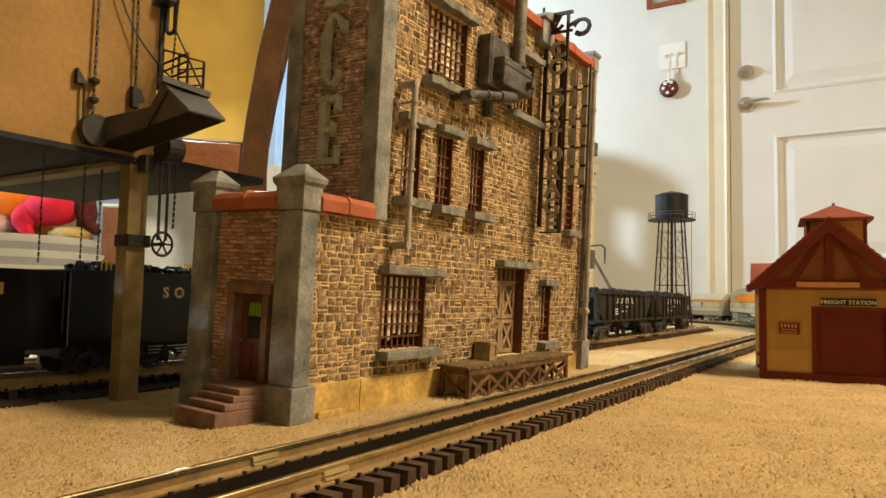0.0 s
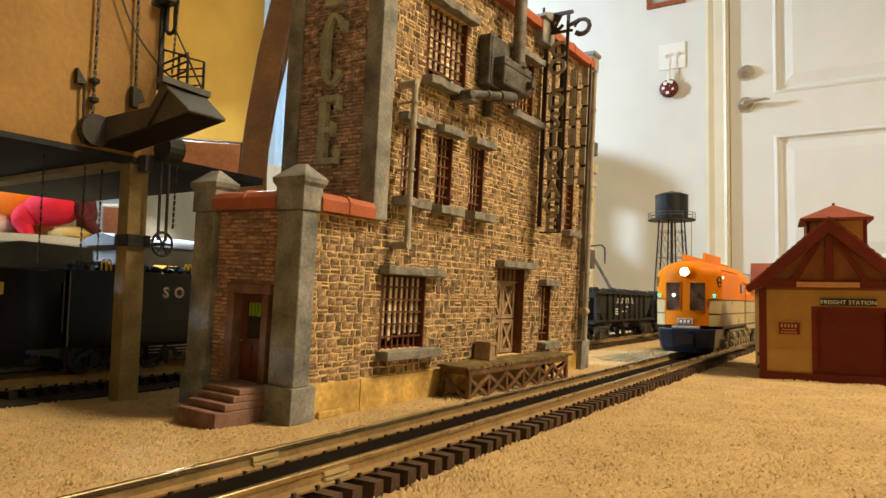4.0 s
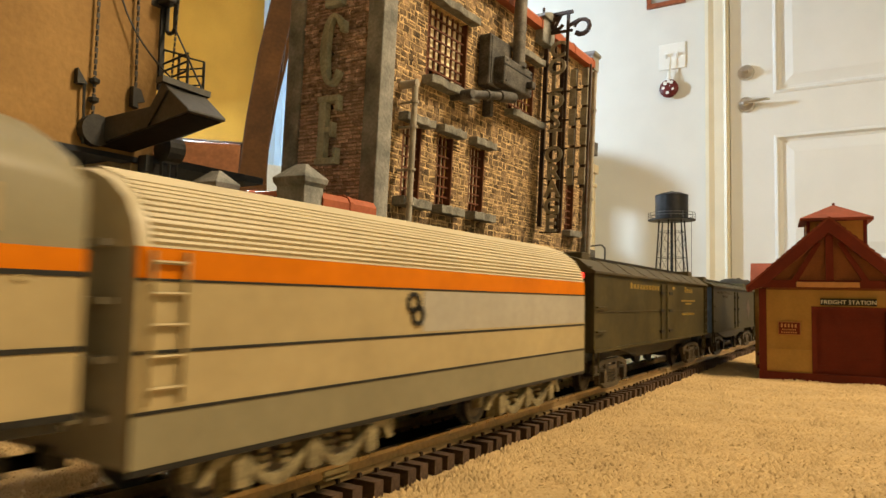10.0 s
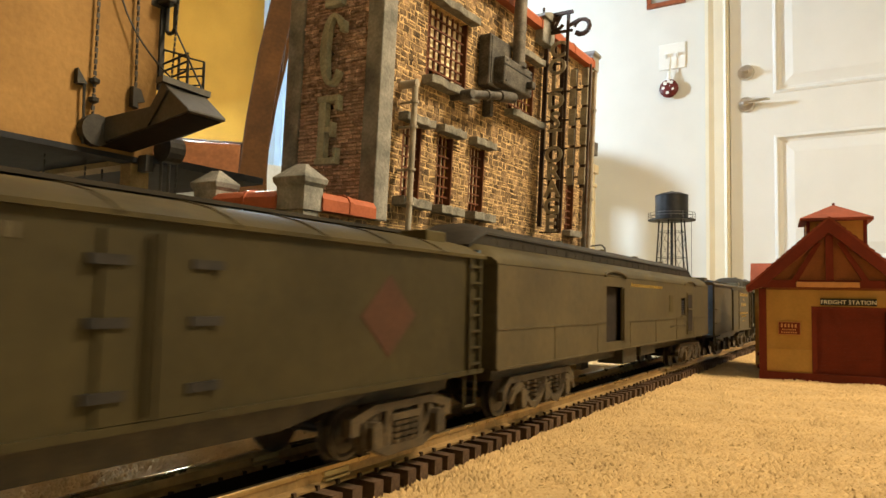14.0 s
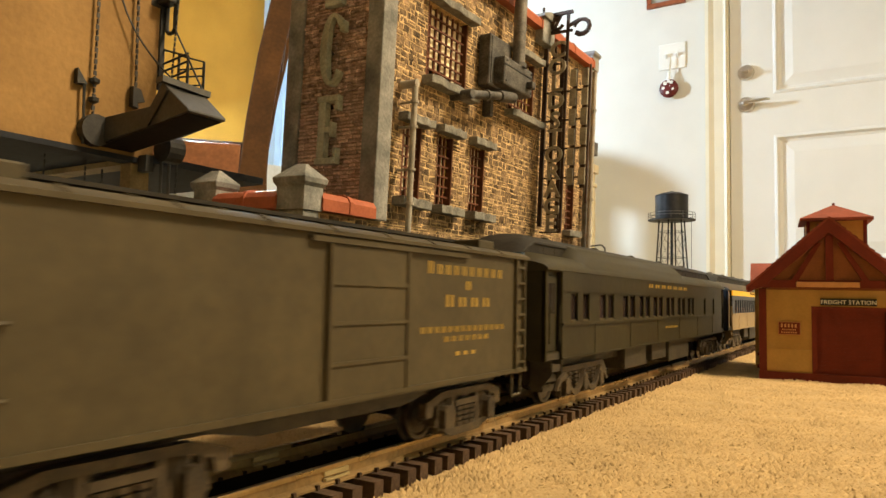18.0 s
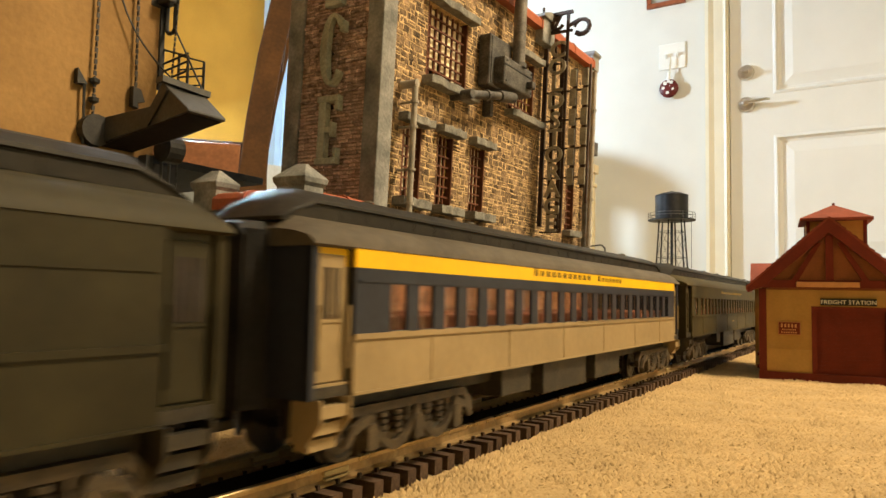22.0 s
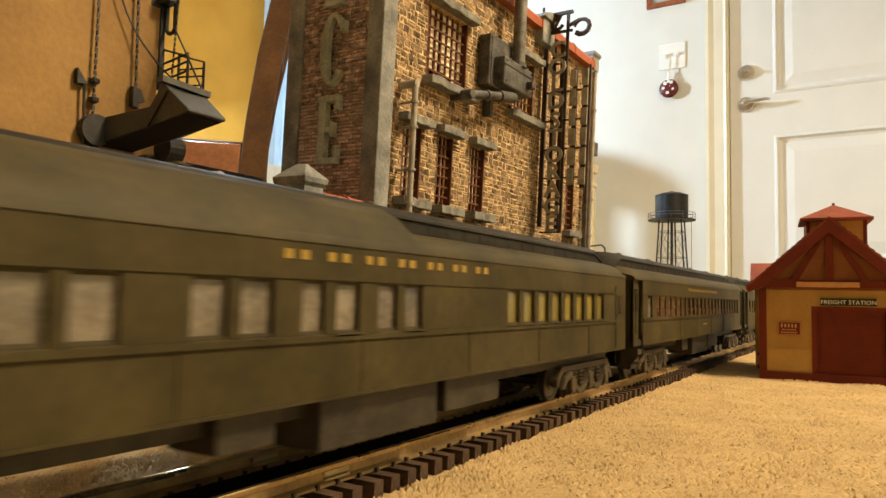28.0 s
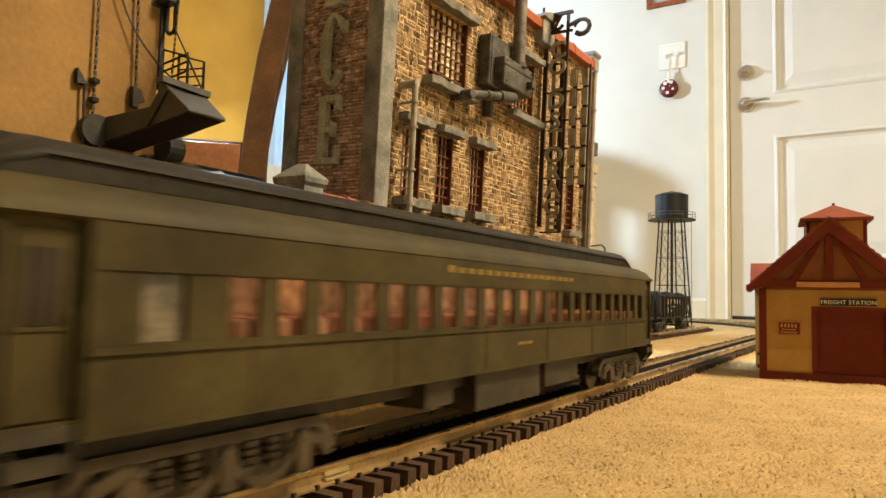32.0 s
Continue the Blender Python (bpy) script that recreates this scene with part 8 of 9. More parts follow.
def freight_car(name, label, front, rear, body, end, roof, door, eave=0.0835, sill=0.0370, hinged=True, truck_kind="four", truck_mat="truck_rust", roof_top=0.0925):
    L = rear - front
    H = L / 2
    c = thing(name, pose(0, 0, 0), label, "railway car", "express cars of the train")
    side_plates(c, "side", L, sill, eave, [], body)
    for s in (-1, 1):
        x = s * H
        part("car_end", box(min(x, x - s * 0.0012), max(x, x - s * 0.0012), -HW + 0.0012, HW - 0.0012, sill, eave + 0.003), end, c)
        for k in range(5):
            z = sill + 0.004 + k * (eave - sill) / 5
            part("end_rib", box(min(x, x + s * 0.0007), max(x, x + s * 0.0007), -HW + 0.004, HW - 0.004, z, z + 0.0030), end, c, bev=0.0005)
        coupler(c, x, s)
    ladder(c, -(H - 0.0075), HW, sill + 0.001, eave - 0.001, body)
    for z in (sill + 0.012, sill + 0.026):
        bm = bmesh.new()
        rod(bm, (H - 0.0030, HW + 0.0016, z), (H - 0.0170, HW + 0.0016, z), 0.0006, 6)
        for d in (0.0030, 0.0170):
            rod(bm, (H - d, HW - 0.0002, z), (H - d, HW + 0.0016, z), 0.0006, 6)
        part("grab_iron", bm, body, c)
    half = [(0.0, roof_top), (0.0130, roof_top - 0.0010), (0.0240, roof_top - 0.0035), (0.0310, eave + 0.0022), (0.0345, eave + 0.0004), (0.0345, eave - 0.0008), (0.0, eave - 0.0008)]
    bm = bmesh.new()
    loft(bm, [(-H - 0.001, mirror(half)), (H + 0.001, mirror(half))])
    part("roof", bm, roof, c, smooth=True)
    for k in range(1, 9):
        x = -H + L * k / 9
        bm = bmesh.new()
        loft(bm, [(x - 0.0006, mirror([(y, z + 0.0004) for y, z in half])), (x + 0.0006, mirror([(y, z + 0.0004) for y, z in half]))])
        part("roof_seam", bm, roof, c)
    part("running_board", box(-H - 0.004, H + 0.004, -0.0055, 0.0055, roof_top + 0.0008, roof_top + 0.0020), "roof_black", c)
    for sx in (-1, 1):
        part("hatch", box(sx * (H - 0.018) - 0.007, sx * (H - 0.018) + 0.007, 0.0090, 0.0220, roof_top - 0.0035, roof_top + 0.0012), roof, c, bev=0.0006)
    d0, d1 = door
    for s in (-1, 1):
        def pl(nm, a, b, z0, z1, e, m=body, par=c):
            return part(nm, box(H - b, H - a, min(s * (HW - 0.0003), s * e), max(s * (HW - 0.0003), s * e), z0, z1), m, par)
        dr = pl("door", d0, d1, sill + 0.002, eave - 0.0035, HW + 0.0009)
        if hinged:
            dm = (d0 + d1) / 2
            pl("door_post", dm - 0.0006, dm + 0.0006, sill + 0.002, eave - 0.0035, HW + 0.0016, body, dr)
            for z in (sill + 0.008, (sill + eave) / 2, eave - 0.010):
                for a, b in ((d0 - 0.003, d0 + 0.006), (d1 - 0.006, d1 + 0.003)):
                    pl("hinge", a, b, z - 0.0011, z + 0.0011, HW + 0.0016, "diaphragm", dr)
            bm = bmesh.new()
            rod(bm, (H - dm + 0.003, s * (HW + 0.0020), sill + 0.003), (H - dm + 0.003, s * (HW + 0.0020), eave - 0.004), 0.0006, 6)
            part("lock_rod", bm, body, dr)
        else:
            pl("door_track", d0 - 0.008, d1 + (d1 - d0), eave - 0.0032, eave - 0.0016, HW + 0.0016)
            pl("door_track", d0 - 0.008, d1 + (d1 - d0), sill + 0.0006, sill + 0.0020, HW + 0.0012)
            for z in (0.046, 0.058, 0.070):
                pl("door_rail", d0, d1, z, z + 0.0012, HW + 0.0014, body, dr)
            for a in (d0, d1 - 0.0014):
                pl("door_stile", a, a + 0.0014, sill + 0.002, eave - 0.0035, HW + 0.0016, body, dr)
        pl("sill_rail", 0.0, L, sill, sill + 0.0018, HW + 0.0010)
        for a in (0.0015, L - 0.003):
            pl("corner_post", a - 0.0015, a + 0.0015, sill, eave, HW + 0.0006)
    part("underframe", box(-H + 0.006, H - 0.006, -0.0200, 0.0200, 0.0300, sill), "truck_dark", c)
    for s in (-1, 1):
        bm = bmesh.new()
        prism(bm, [(-H * 0.55, 0.0345), (-H * 0.28, 0.0285), (H * 0.28, 0.0285), (H * 0.55, 0.0345), (H * 0.55, sill), (-H * 0.55, sill)], "y", min(s * 0.0240, s * 0.0262), max(s * 0.0240, s * 0.0262))
        part("side_girder", bm, "truck_dark", c)
        for sx in (-1, 1):
            bm = bmesh.new()
            x = sx * (H - 0.0075)
            for dx in (-0.0042, 0.0042):
                rod(bm, (x + dx, s * 0.0320, sill), (x + dx, s * 0.0320, 0.0245), 0.0006, 5)
            rod(bm, (x - 0.0042, s * 0.0320, 0.0245), (x + 0.0042, s * 0.0320, 0.0245), 0.0007, 5)
            part("stirrup_step", bm, body, c)
    part("brake_cylinder", box(-0.020, 0.004, -0.006, 0.010, 0.0240, 0.0300), "truck_dark", c, bev=0.002)
    truck(c, H - 0.046, truck_kind, truck_mat)
    truck(c, -H + 0.046, truck_kind, truck_mat)
    TRAIN.append((c, front, rear))
    return c, L


# dark express reefer with gold lettering
c3, L3 = freight_car("express_reefer", "dark olive express refrigerator car with gold lettering", 0.591, 0.905, "olive", "olive_black", "olive_light", (0.147, 0.174), roof_top=0.0945)
strip(c3, "rivet_strip", L3, 0.002, 0.146, 0.0600, 0.0605, "olive_light", t=0.0004)
strip(c3, "rivet_strip", L3, 0.175, L3 - 0.002, 0.0600, 0.0605, "olive_light", t=0.0004)
text_bars(c3, L3, 0.0700, 0.1440, 0.0752, 0.0792, 10, cap=0.8)
text_bars(c3, L3, 0.2240, 0.2540, 0.0752, 0.0798, 4, cap=0.72)
strip(c3, "emblem_bar", L3, 0.1835, 0.1895, 0.0768, 0.0790, "gold", t=0.0002, sides=(1,))
text_bars(c3, L3, 0.2120, 0.2640, 0.0675, 0.0690, 14)
text_bars(c3, L3, 0.2280, 0.2500, 0.0650, 0.0664, 6)
text_bars(c3, L3, 0.2150, 0.2620, 0.0562, 0.0580, 12)
# plain express reefer with blue ends and a red diamond
c4, L4 = freight_car("express_reefer", "weathered dark express car with blue ends and red diamond", 0.937, 1.227, "olive_black", "blue_end", "olive", (0.126, 0.154), roof_top=0.0920)
for s_ in (-1, 1):
    bm_ = bmesh.new()
    xc_ = L4 / 2 - 0.2270
    prism(bm_, [(xc_ - 0.0150, 0.0605), (xc_, 0.0740), (xc_ + 0.0150, 0.0605), (xc_, 0.0470)], "y", min(s_ * 0.0330, s_ * 0.0332), max(s_ * 0.0330, s_ * 0.0332))
    part("diamond_emblem", bm_, "red_emblem", c4, "dull red diamond")
text_bars(c4, L4, 0.0220, 0.1110, 0.0765, 0.0795, 18, "dull_letter")
text_bars(c4, L4, 0.0480, 0.0850, 0.0722, 0.0750, 8, "dull_letter")
# express boxcar
c6, L6 = freight_car("express_boxcar", "faded olive express boxcar with yellow lettering and blue-grey ends", 1.710, 1.951, "olive_light", "blue_end", "olive_light", (0.105, 0.146), eave=0.0855, sill=0.0345, hinged=False, truck_kind="arch", truck_mat="truck_rust", roof_top=0.0915)
text_bars(c6, L6, 0.1580, 0.2180, 0.0755, 0.0800, 10, cap=0.8)
text_bars(c6, L6, 0.1850, 0.1920, 0.0700, 0.0735, 1)
text_bars(c6, L6, 0.1700, 0.2080, 0.0635, 0.0680, 4, cap=0.8)
text_bars(c6, L6, 0.1540, 0.2200, 0.0540, 0.0562, 14)
text_bars(c6, L6, 0.1700, 0.2060, 0.0505, 0.0525, 7)
text_bars(c6, L6, 0.1780, 0.1960, 0.0450, 0.0465, 3)

# --- heavyweight cars ---
c5, L5 = heavyweight("baggage_mail_car", "olive baggage and mail car with an open side door", 1.241, 1.681, "olive_light", "olive_light", "olive_light", "olive", [(0.3305, 0.3455)], "pane_dusk",
                     vest=False, doors=[(0.141, 0.172, 0.0420, 0.0757)], gear=((0.185, 0.215, 0.026, 0.012), (0.225, 0.262, 0.029, 0.016)), truck_mat="truck_rust", end_mat="olive")
for s_ in (-1, 1):
    part("open_door_leaf", box(L5 / 2 - 0.181, L5 / 2 - 0.173, min(s_ * 0.0330, s_ * 0.0340), max(s_ * 0.0330, s_ * 0.0340), 0.0420, 0.0750), "olive_light", c5)
    part("rear_door", box(L5 / 2 - 0.3700, L5 / 2 - 0.3500, min(s_ * 0.0330, s_ * 0.0336), max(s_ * 0.0330, s_ * 0.0336), 0.0400, 0.0750), "olive", c5)
    # no opening here: a dark panel on the door paints its shade
    part("doorway", box(L5 / 2 - 0.3680, L5 / 2 - 0.3520, min(s_ * 0.0336, s_ * 0.0338), max(s_ * 0.0336, s_ * 0.0338), 0.0425, 0.0735), "dark", c5, "dark panel painted as a shaded open doorway")
    part("door_bar", box(L5 / 2 - 0.3690, L5 / 2 - 0.3510, min(s_ * 0.0339, s_ * 0.0346), max(s_ * 0.0339, s_ * 0.0346), 0.0605, 0.0618), "olive_light", c5)
    for k in range(8):
        part("window_louvre", box(L5 / 2 - 0.3450, L5 / 2 - 0.3310, min(s_ * 0.0316, s_ * 0.0322), max(s_ * 0.0316, s_ * 0.0322), 0.0570 + k * 0.0015, 0.0577 + k * 0.0015), "coach_blue", c5)
    for d_ in (0.1565, 0.3600):
        bm_ = bmesh.new()
        pts_ = [(L5 / 2 - d_ + 0.0200 * cos(a), s_ * 0.0338, 0.0815 + 0.0035 * sin(a)) for a in [pi * i / 8 for i in range(9)]]
        for a_, b_ in zip(pts_, pts_[1:]):
            rod(bm_, a_, b_, 0.0008, 6)
        part("door_hood", bm_, "olive_light", c5)
    for k in range(3):
        lv_ = part("louvre_panel", box(L5 / 2 - 0.3020 - k * 0.0145, L5 / 2 - 0.2910 - k * 0.0145, min(s_ * 0.0330, s_ * 0.0333), max(s_ * 0.0330, s_ * 0.0333), 0.0590, 0.0720), "olive", c5) if k == 0 else None
text_bars(c5, L5, 0.1900, 0.2700, 0.0765, 0.0790, 16, cap=0.8)
text_bars(c5, L5, 0.2950, 0.3450, 0.0468, 0.0485, 12, "dull_letter")

PULL_A = [(0.030, 0.040), (0.048, 0.058), (0.0750, 0.0862), (0.0900, 0.1010), (0.1190, 0.1300), (0.1340, 0.1455), (0.1560, 0.1655), (0.1705, 0.1815), (0.1910, 0.2015), (0.2060, 0.2165), (0.2280, 0.2380), (0.2425, 0.2525), (0.2645, 0.2745), (0.2790, 0.2890), (0.3005, 0.3105), (0.3145, 0.3245), (0.3660, 0.3740), (0.4080, 0.4160)]
c7, L7 = heavyweight("pullman_sleeper", "dark olive heavyweight sleeping car with dusky windows", 1.977, 2.450, "olive_deep", "olive_deep", "olive_deep", "olive_black", PULL_A, lambda a: "pane_dusk",
                     arch=(0.062, 0.290), gear=((0.135, 0.185, 0.0225, 0.010), (0.200, 0.240, 0.0240, 0.012), (0.250, 0.318, 0.0200, 0.008)), end_mat="olive_black")
text_bars(c7, L7, 0.1770, 0.3010, 0.0768, 0.0795, 7)
text_bars(c7, L7, 0.2250, 0.2640, 0.0468, 0.0484, 8)
c8, L8 = heavyweight("yellow_band_coach", "grey and dark blue coach with a yellow letterboard and lit windows", 2.481, 2.918, "coach_grey", "coach_blue", "yellow", "roof_grey", pitch(0.0365, 0.405, 0.01685, 0.0100), "pane", lit=True, steps_mat="coach_grey",
                     gear=((0.125, 0.155, 0.024, 0.010), (0.170, 0.230, 0.0205, 0.008), (0.245, 0.290, 0.0215, 0.010)), end_mat="coach_blue")
text_bars(c8, L8, 0.1490, 0.2280, 0.0780, 0.0815, 11, "stripe_black", cap=0.75)
text_bars(c8, L8, 0.2380, 0.2840, 0.0780, 0.0812, 7, "stripe_black", cap=0.75)
COACH = [(0.0305, 0.0420)] + pitch(0.0545, 0.4300, 0.0166, 0.0102)
GEAR = ((0.149, 0.169, 0.026, 0.010), (0.187, 0.251, 0.0205, 0.008), (0.257, 0.301, 0.0235, 0.010))
for f_, r_ in ((2.947, 3.392), (3.904, 4.351), (4.375, 4.815)):
    ca, La = heavyweight("green_coach", "dusty dark green heavyweight coach with warmly lit windows", f_, r_, "olive", "olive", "olive", "olive", [w for w in COACH if w[1] < r_ - f_ - 0.020], lambda a: "pane_pale" if a < 0.04 else "pane", lit=True, gear=GEAR, end_mat="olive_black")
    text_bars(ca, La, 0.1570, 0.2860, 0.0765, 0.0792, 17, cap=0.78)
    text_bars(ca, La, 0.2190, 0.2340, 0.0465, 0.0478, 4)
PULL_B = [(0.0320, 0.0420), (0.0540, 0.0640)] + PULL_A[2:10] + pitch(0.2840, 0.412, 0.01640, 0.0115)
c10, L10 = heavyweight("pullman_sleeper", "dusty olive heavyweight sleeping car with pale and yellowed windows", 3.412, 3.882, "olive", "olive", "olive", "olive", [(a + 0.018, b + 0.018) for a, b in PULL_B], lambda a: "pane_yellow" if a > 0.298 else "pane_pale",
                       arch=(0.058, 0.230), gear=GEAR, end_mat="olive_black", rear_vest=False)
strip(c10, "end_window", L10, L10 - 0.0150, L10 - 0.0095, 0.0590, 0.0700, "pane_dark", t=0.0003)
strip(c10, "end_door_seam", L10, L10 - 0.0200, L10 - 0.0194, 0.0390, 0.0760, "olive_black", t=0.0004)
text_bars(c10, L10, 0.1640, 0.2880, 0.0768, 0.0795, 7)


black_tender()
black_engine()
hopper(0.900, 1.190, -90, "black open hopper car heaped with coal, white lettering")
hopper(1.210, 1.470, -90, "black open hopper car heaped with coal near the track end")


# ---- steam engine that runs on the track behind ----
def steam_engine():
    front, rear = 0.0, 0.560
    L = rear
    e = thing("steam_engine", pose(0, 0, 0), "dark steam locomotive with glowing amber lamps and a lit cab", "locomotive")
    # nose at +x, from L/2; the camera side is -y because it runs the other way
    def X(d):
        return L / 2 + 0.021 - d * 1.145
    bm = bmesh.new()
    rod(bm, (X(0.255), 0, 0.0820), (X(0.022), 0, 0.0800), 0.0262, 24, 0.0225)
    part("boiler", bm, "steam_dark", e, smooth=True)
    bm = bmesh.new()
    rod(bm, (X(0.024), 0, 0.080), (X(0.014), 0, 0.080), 0.0200, 24, 0.012)
    part("smokebox_door", bm, "steam_dark", e, smooth=True)
    for k in range(5):
        bm = bmesh.new()
        x = X(0.05 + k * 0.045)
        rod(bm, (x - 0.0008, 0, 0.0814), (x + 0.0008, 0, 0.0814), 0.0262 - (5 - k) * 0.0003 + 0.0012, 24)
        part("boiler_band", bm, "olive", e)
    for d, r, z in ((0.040, 0.006, 0.110), (0.100, 0.009, 0.113), (0.170, 0.010, 0.114)):
        bm = bmesh.new()
        lathe(bm, [(r * 1.25, 0.0), (r, 0.004), (r, z - 0.104), (r * 0.6, z - 0.101)], (X(d), 0, 0.1015), 14)
        part("dome", bm, "steam_dark", e, smooth=True)
    part("walkway", box(X(0.26), X(0.01), -0.0290, 0.0290, 0.0540, 0.0560), "steam_dark", e)
    part("pump", box(X(0.12), X(0.09), -0.0300, -0.0200, 0.0560, 0.0760), "steam_dark", e, bev=0.002)
    cb = part("cab", box(X(0.325), X(0.255), -0.0310, 0.0310, 0.0400, 0.1060), "steam_dark", e, "cab with a lit window")
    for s in (-1, 1):
        part("lit_window", box(X(0.305), X(0.285), min(s * 0.0310, s * 0.0314), max(s * 0.0310, s * 0.0314), 0.0800, 0.0895), "cab_amber", cb, "glowing yellow cab window")
        for z, yy in ((0.0985, 0.010), (0.0950, 0.020)):
            bm = bmesh.new()
            lathe(bm, [(0.0003, -0.0028), (0.0028, -0.0012), (0.0028, 0.0012), (0.0003, 0.0028)], (X(0.012), s * yy, z), 10)
            part("lamp", bm, "lamp_amber", e, "glowing amber lamp")
    bm = bmesh.new()
    loft(bm, [(X(0.332), mirror([(0.0, 0.1160), (0.0200, 0.1120), (0.0330, 0.1050), (0.0, 0.1050)])), (X(0.250), mirror([(0.0, 0.1160), (0.0200, 0.1120), (0.0330, 0.1050), (0.0, 0.1050)]))])
    part("cab_roof", bm, "steam_dark", e, smooth=True)
    part("frame", box(X(0.330), X(0.004), -0.0120, 0.0120, 0.0240, 0.0540), "truck_dark", e)
    part("pilot_beam", box(X(0.010), X(0.0), -0.0280, 0.0280, 0.0240, 0.0400), "steam_dark", e)
    for i in range(4):
        x = X(0.085 + i * 0.050)
        for s in (-1, 1):
            bm = bmesh.new()
            rod(bm, (x, s * 0.0150, 0.0350), (x, s * 0.0185, 0.0350), 0.0225, 24)
            part("driver", bm, "black", e)
    for s in (-1, 1):
        part("side_rod", box(X(0.24), X(0.08), s * 0.0230 - 0.001, s * 0.0230 + 0.001, 0.0290, 0.0315), "nickel", e)
        part("cylinder", box(X(0.062), X(0.028), min(s * 0.018, s * 0.030), max(s * 0.018, s * 0.030), 0.0280, 0.0460), "steam_dark", e, bev=0.004)
        bm = bmesh.new()
        rod(bm, (X(0.25), s * 0.0285, 0.0910), (X(0.03), s * 0.0265, 0.0890), 0.0006, 5)
        part("handrail", bm, "nickel", e)
    truck(e, X(0.045), "arch", "truck_dark")
    part("tender_tank", box(X(0.560), X(0.345), -0.0300, 0.0300, 0.0330, 0.0830), "steam_dark", e, bev=0.0015)
    bm = bmesh.new()
    prism(bm, [(X(0.350), 0.0830), (X(0.352), 0.1000), (X(0.400), 0.1020), (X(0.460), 0.0900), (X(0.480), 0.0830)], "y", -0.0290, 0.0290)
    part("coal_bunker", bm, "steam_dark", e)
    truck(e, X(0.395), "six", "truck_dark")
    truck(e, X(0.510), "six", "truck_dark")
    return e


M["steam_dark"] = mat("sooty_dark_grey_paint", (0.052, 0.046, 0.036), 0.5, 0.1, 0.3, 40, 0.08)
M["cab_amber"] = mat("lit_amber_window", (1.0, 0.7, 0.2), 0.4, 0, 0, 10, 0, glow=(1.0, 0.62, 0.16, 1.1))
M["lamp_amber"] = mat("amber_lamp_lens", (1.0, 0.6, 0.1), 0.3, 0, 0, 10, 0, glow=(1.0, 0.52, 0.08, 3.0))
STEAM = steam_engine()


# ---- single ties of the main track, nearest the camera ----
for i in near:
    ob = new("tie", TIE)
    ob.parent = main_track
    x, y, h = on_loop(i * TIE_PITCH)
    ob.matrix_basis = pose(x + 0.0006 * sin(i * 7.3), y + 0.0005 * sin(i * 3.1), 0, 0, 0, 1.2 * sin(i * 5.7))


# ---- stones and bricks of the ice house ----
def block_rows(a0, a1, z0, z1, holes, hz, w0, w1, gap, rnd, split=True):
    """Courses of blocks of uneven length over a rectangle, with holes left out."""
    z = z0
    while z < z1 - hz * 0.4:
        h = min(hz * (rnd.uniform(0.76, 1.28) if split else rnd.uniform(0.8, 1.2)), z1 - z)
        cuts = sorted((max(a0, p), min(a1, q)) for p, q, r, s in holes if r < z + h * 0.75 and s > z + h * 0.25)
        free, x = [], a0
        for p, q in cuts:
            if p > x:
                free.append((x, p))
            x = max(x, q)
        if x < a1:
            free.append((x, a1))
        for p, q in free:
            x = p
            while x < q - 0.0012:
                w = rnd.uniform(w0, w1)
                e = x + w if x + w < q - w0 * 0.5 else q
                k = rnd.random()
                if split and k < 0.16:
                    zm = z + h * rnd.uniform(0.4, 0.6)
                    yield x + gap / 2, e - gap / 2, z + gap / 2, zm - gap / 2
                    yield x + gap / 2, e - gap / 2, zm + gap / 2, z + h - gap / 2
                elif split and k < 0.30:
                    yield x + gap / 2, e - gap / 2, z + gap / 2 - h * 0.16, z + h - gap / 2 + h * 0.10
                else:
                    yield x + gap / 2, e - gap / 2, z + gap / 2, z + h - gap / 2
                x = e
        z += h


def block(rnd, a, b, z, Z, base, proud, place):
    """One rough block: back edge on the wall, front face smaller and uneven."""
    i = min(0.00035, (b - a) * 0.16, (Z - z) * 0.16)
    d = [proud * rnd.uniform(0.1, 1.6) for _ in range(4)]
    j = [rnd.uniform(-0.25, 0.25) * i for _ in range(8)]
    q = min(0.00060, (Z - z) * 0.18)
    k = [rnd.uniform(-q, q) for _ in range(8)]
    back = [(a + k[0], z + k[1]), (b + k[2], z + k[3]), (b + k[4], Z + k[5]), (a + k[6], Z + k[7])]
    front = [(back[0][0] + i + j[0], back[0][1] + i + j[1]), (back[1][0] - i + j[2], back[1][1] + i + j[3]), (back[2][0] - i + j[4], back[2][1] - i + j[5]), (back[3][0] + i + j[6], back[3][1] - i + j[7])]
    vs = [place(p[0], p[1], base) for p in back] + [place(p[0], p[1], base + d[k]) for k, p in enumerate(front)]
    return vs


FACES = [(4, 5, 6, 7), (0, 1, 5, 4), (1, 2, 6, 5), (2, 3, 7, 6), (3, 0, 4, 7)]


def lay_blocks(parent, name, material, blocks, rnd, base, proud, place, nearest):
    """Up to 300 blocks nearest the camera as parts, the rest joined."""
    vs, fs = [], []
    count = 0
    for a, b, z, Z in blocks:
        quad = block(rnd, a, b, z, Z, base, proud, place)
        if count < 300 and nearest(a, z):
            c = Vector(quad[0])
            me = bpy.data.meshes.new(name)
            me.from_pydata([Vector(v) - c for v in quad], [], FACES)
            me.materials.append(M[material])
            ob = new(name, me)
            ob.parent = parent
            ob.location = c
            count += 1
        else:
            k = len(vs)
            vs += quad
            fs += [tuple(i + k for i in f) for f in FACES]
    if vs:
        me = bpy.data.meshes.new(name + "work")
        me.from_pydata(vs, [], fs)
        me.materials.append(M[material])
        ob = new(name + "work", me)
        ob.parent = parent
        tagged(ob, kind="stuff")


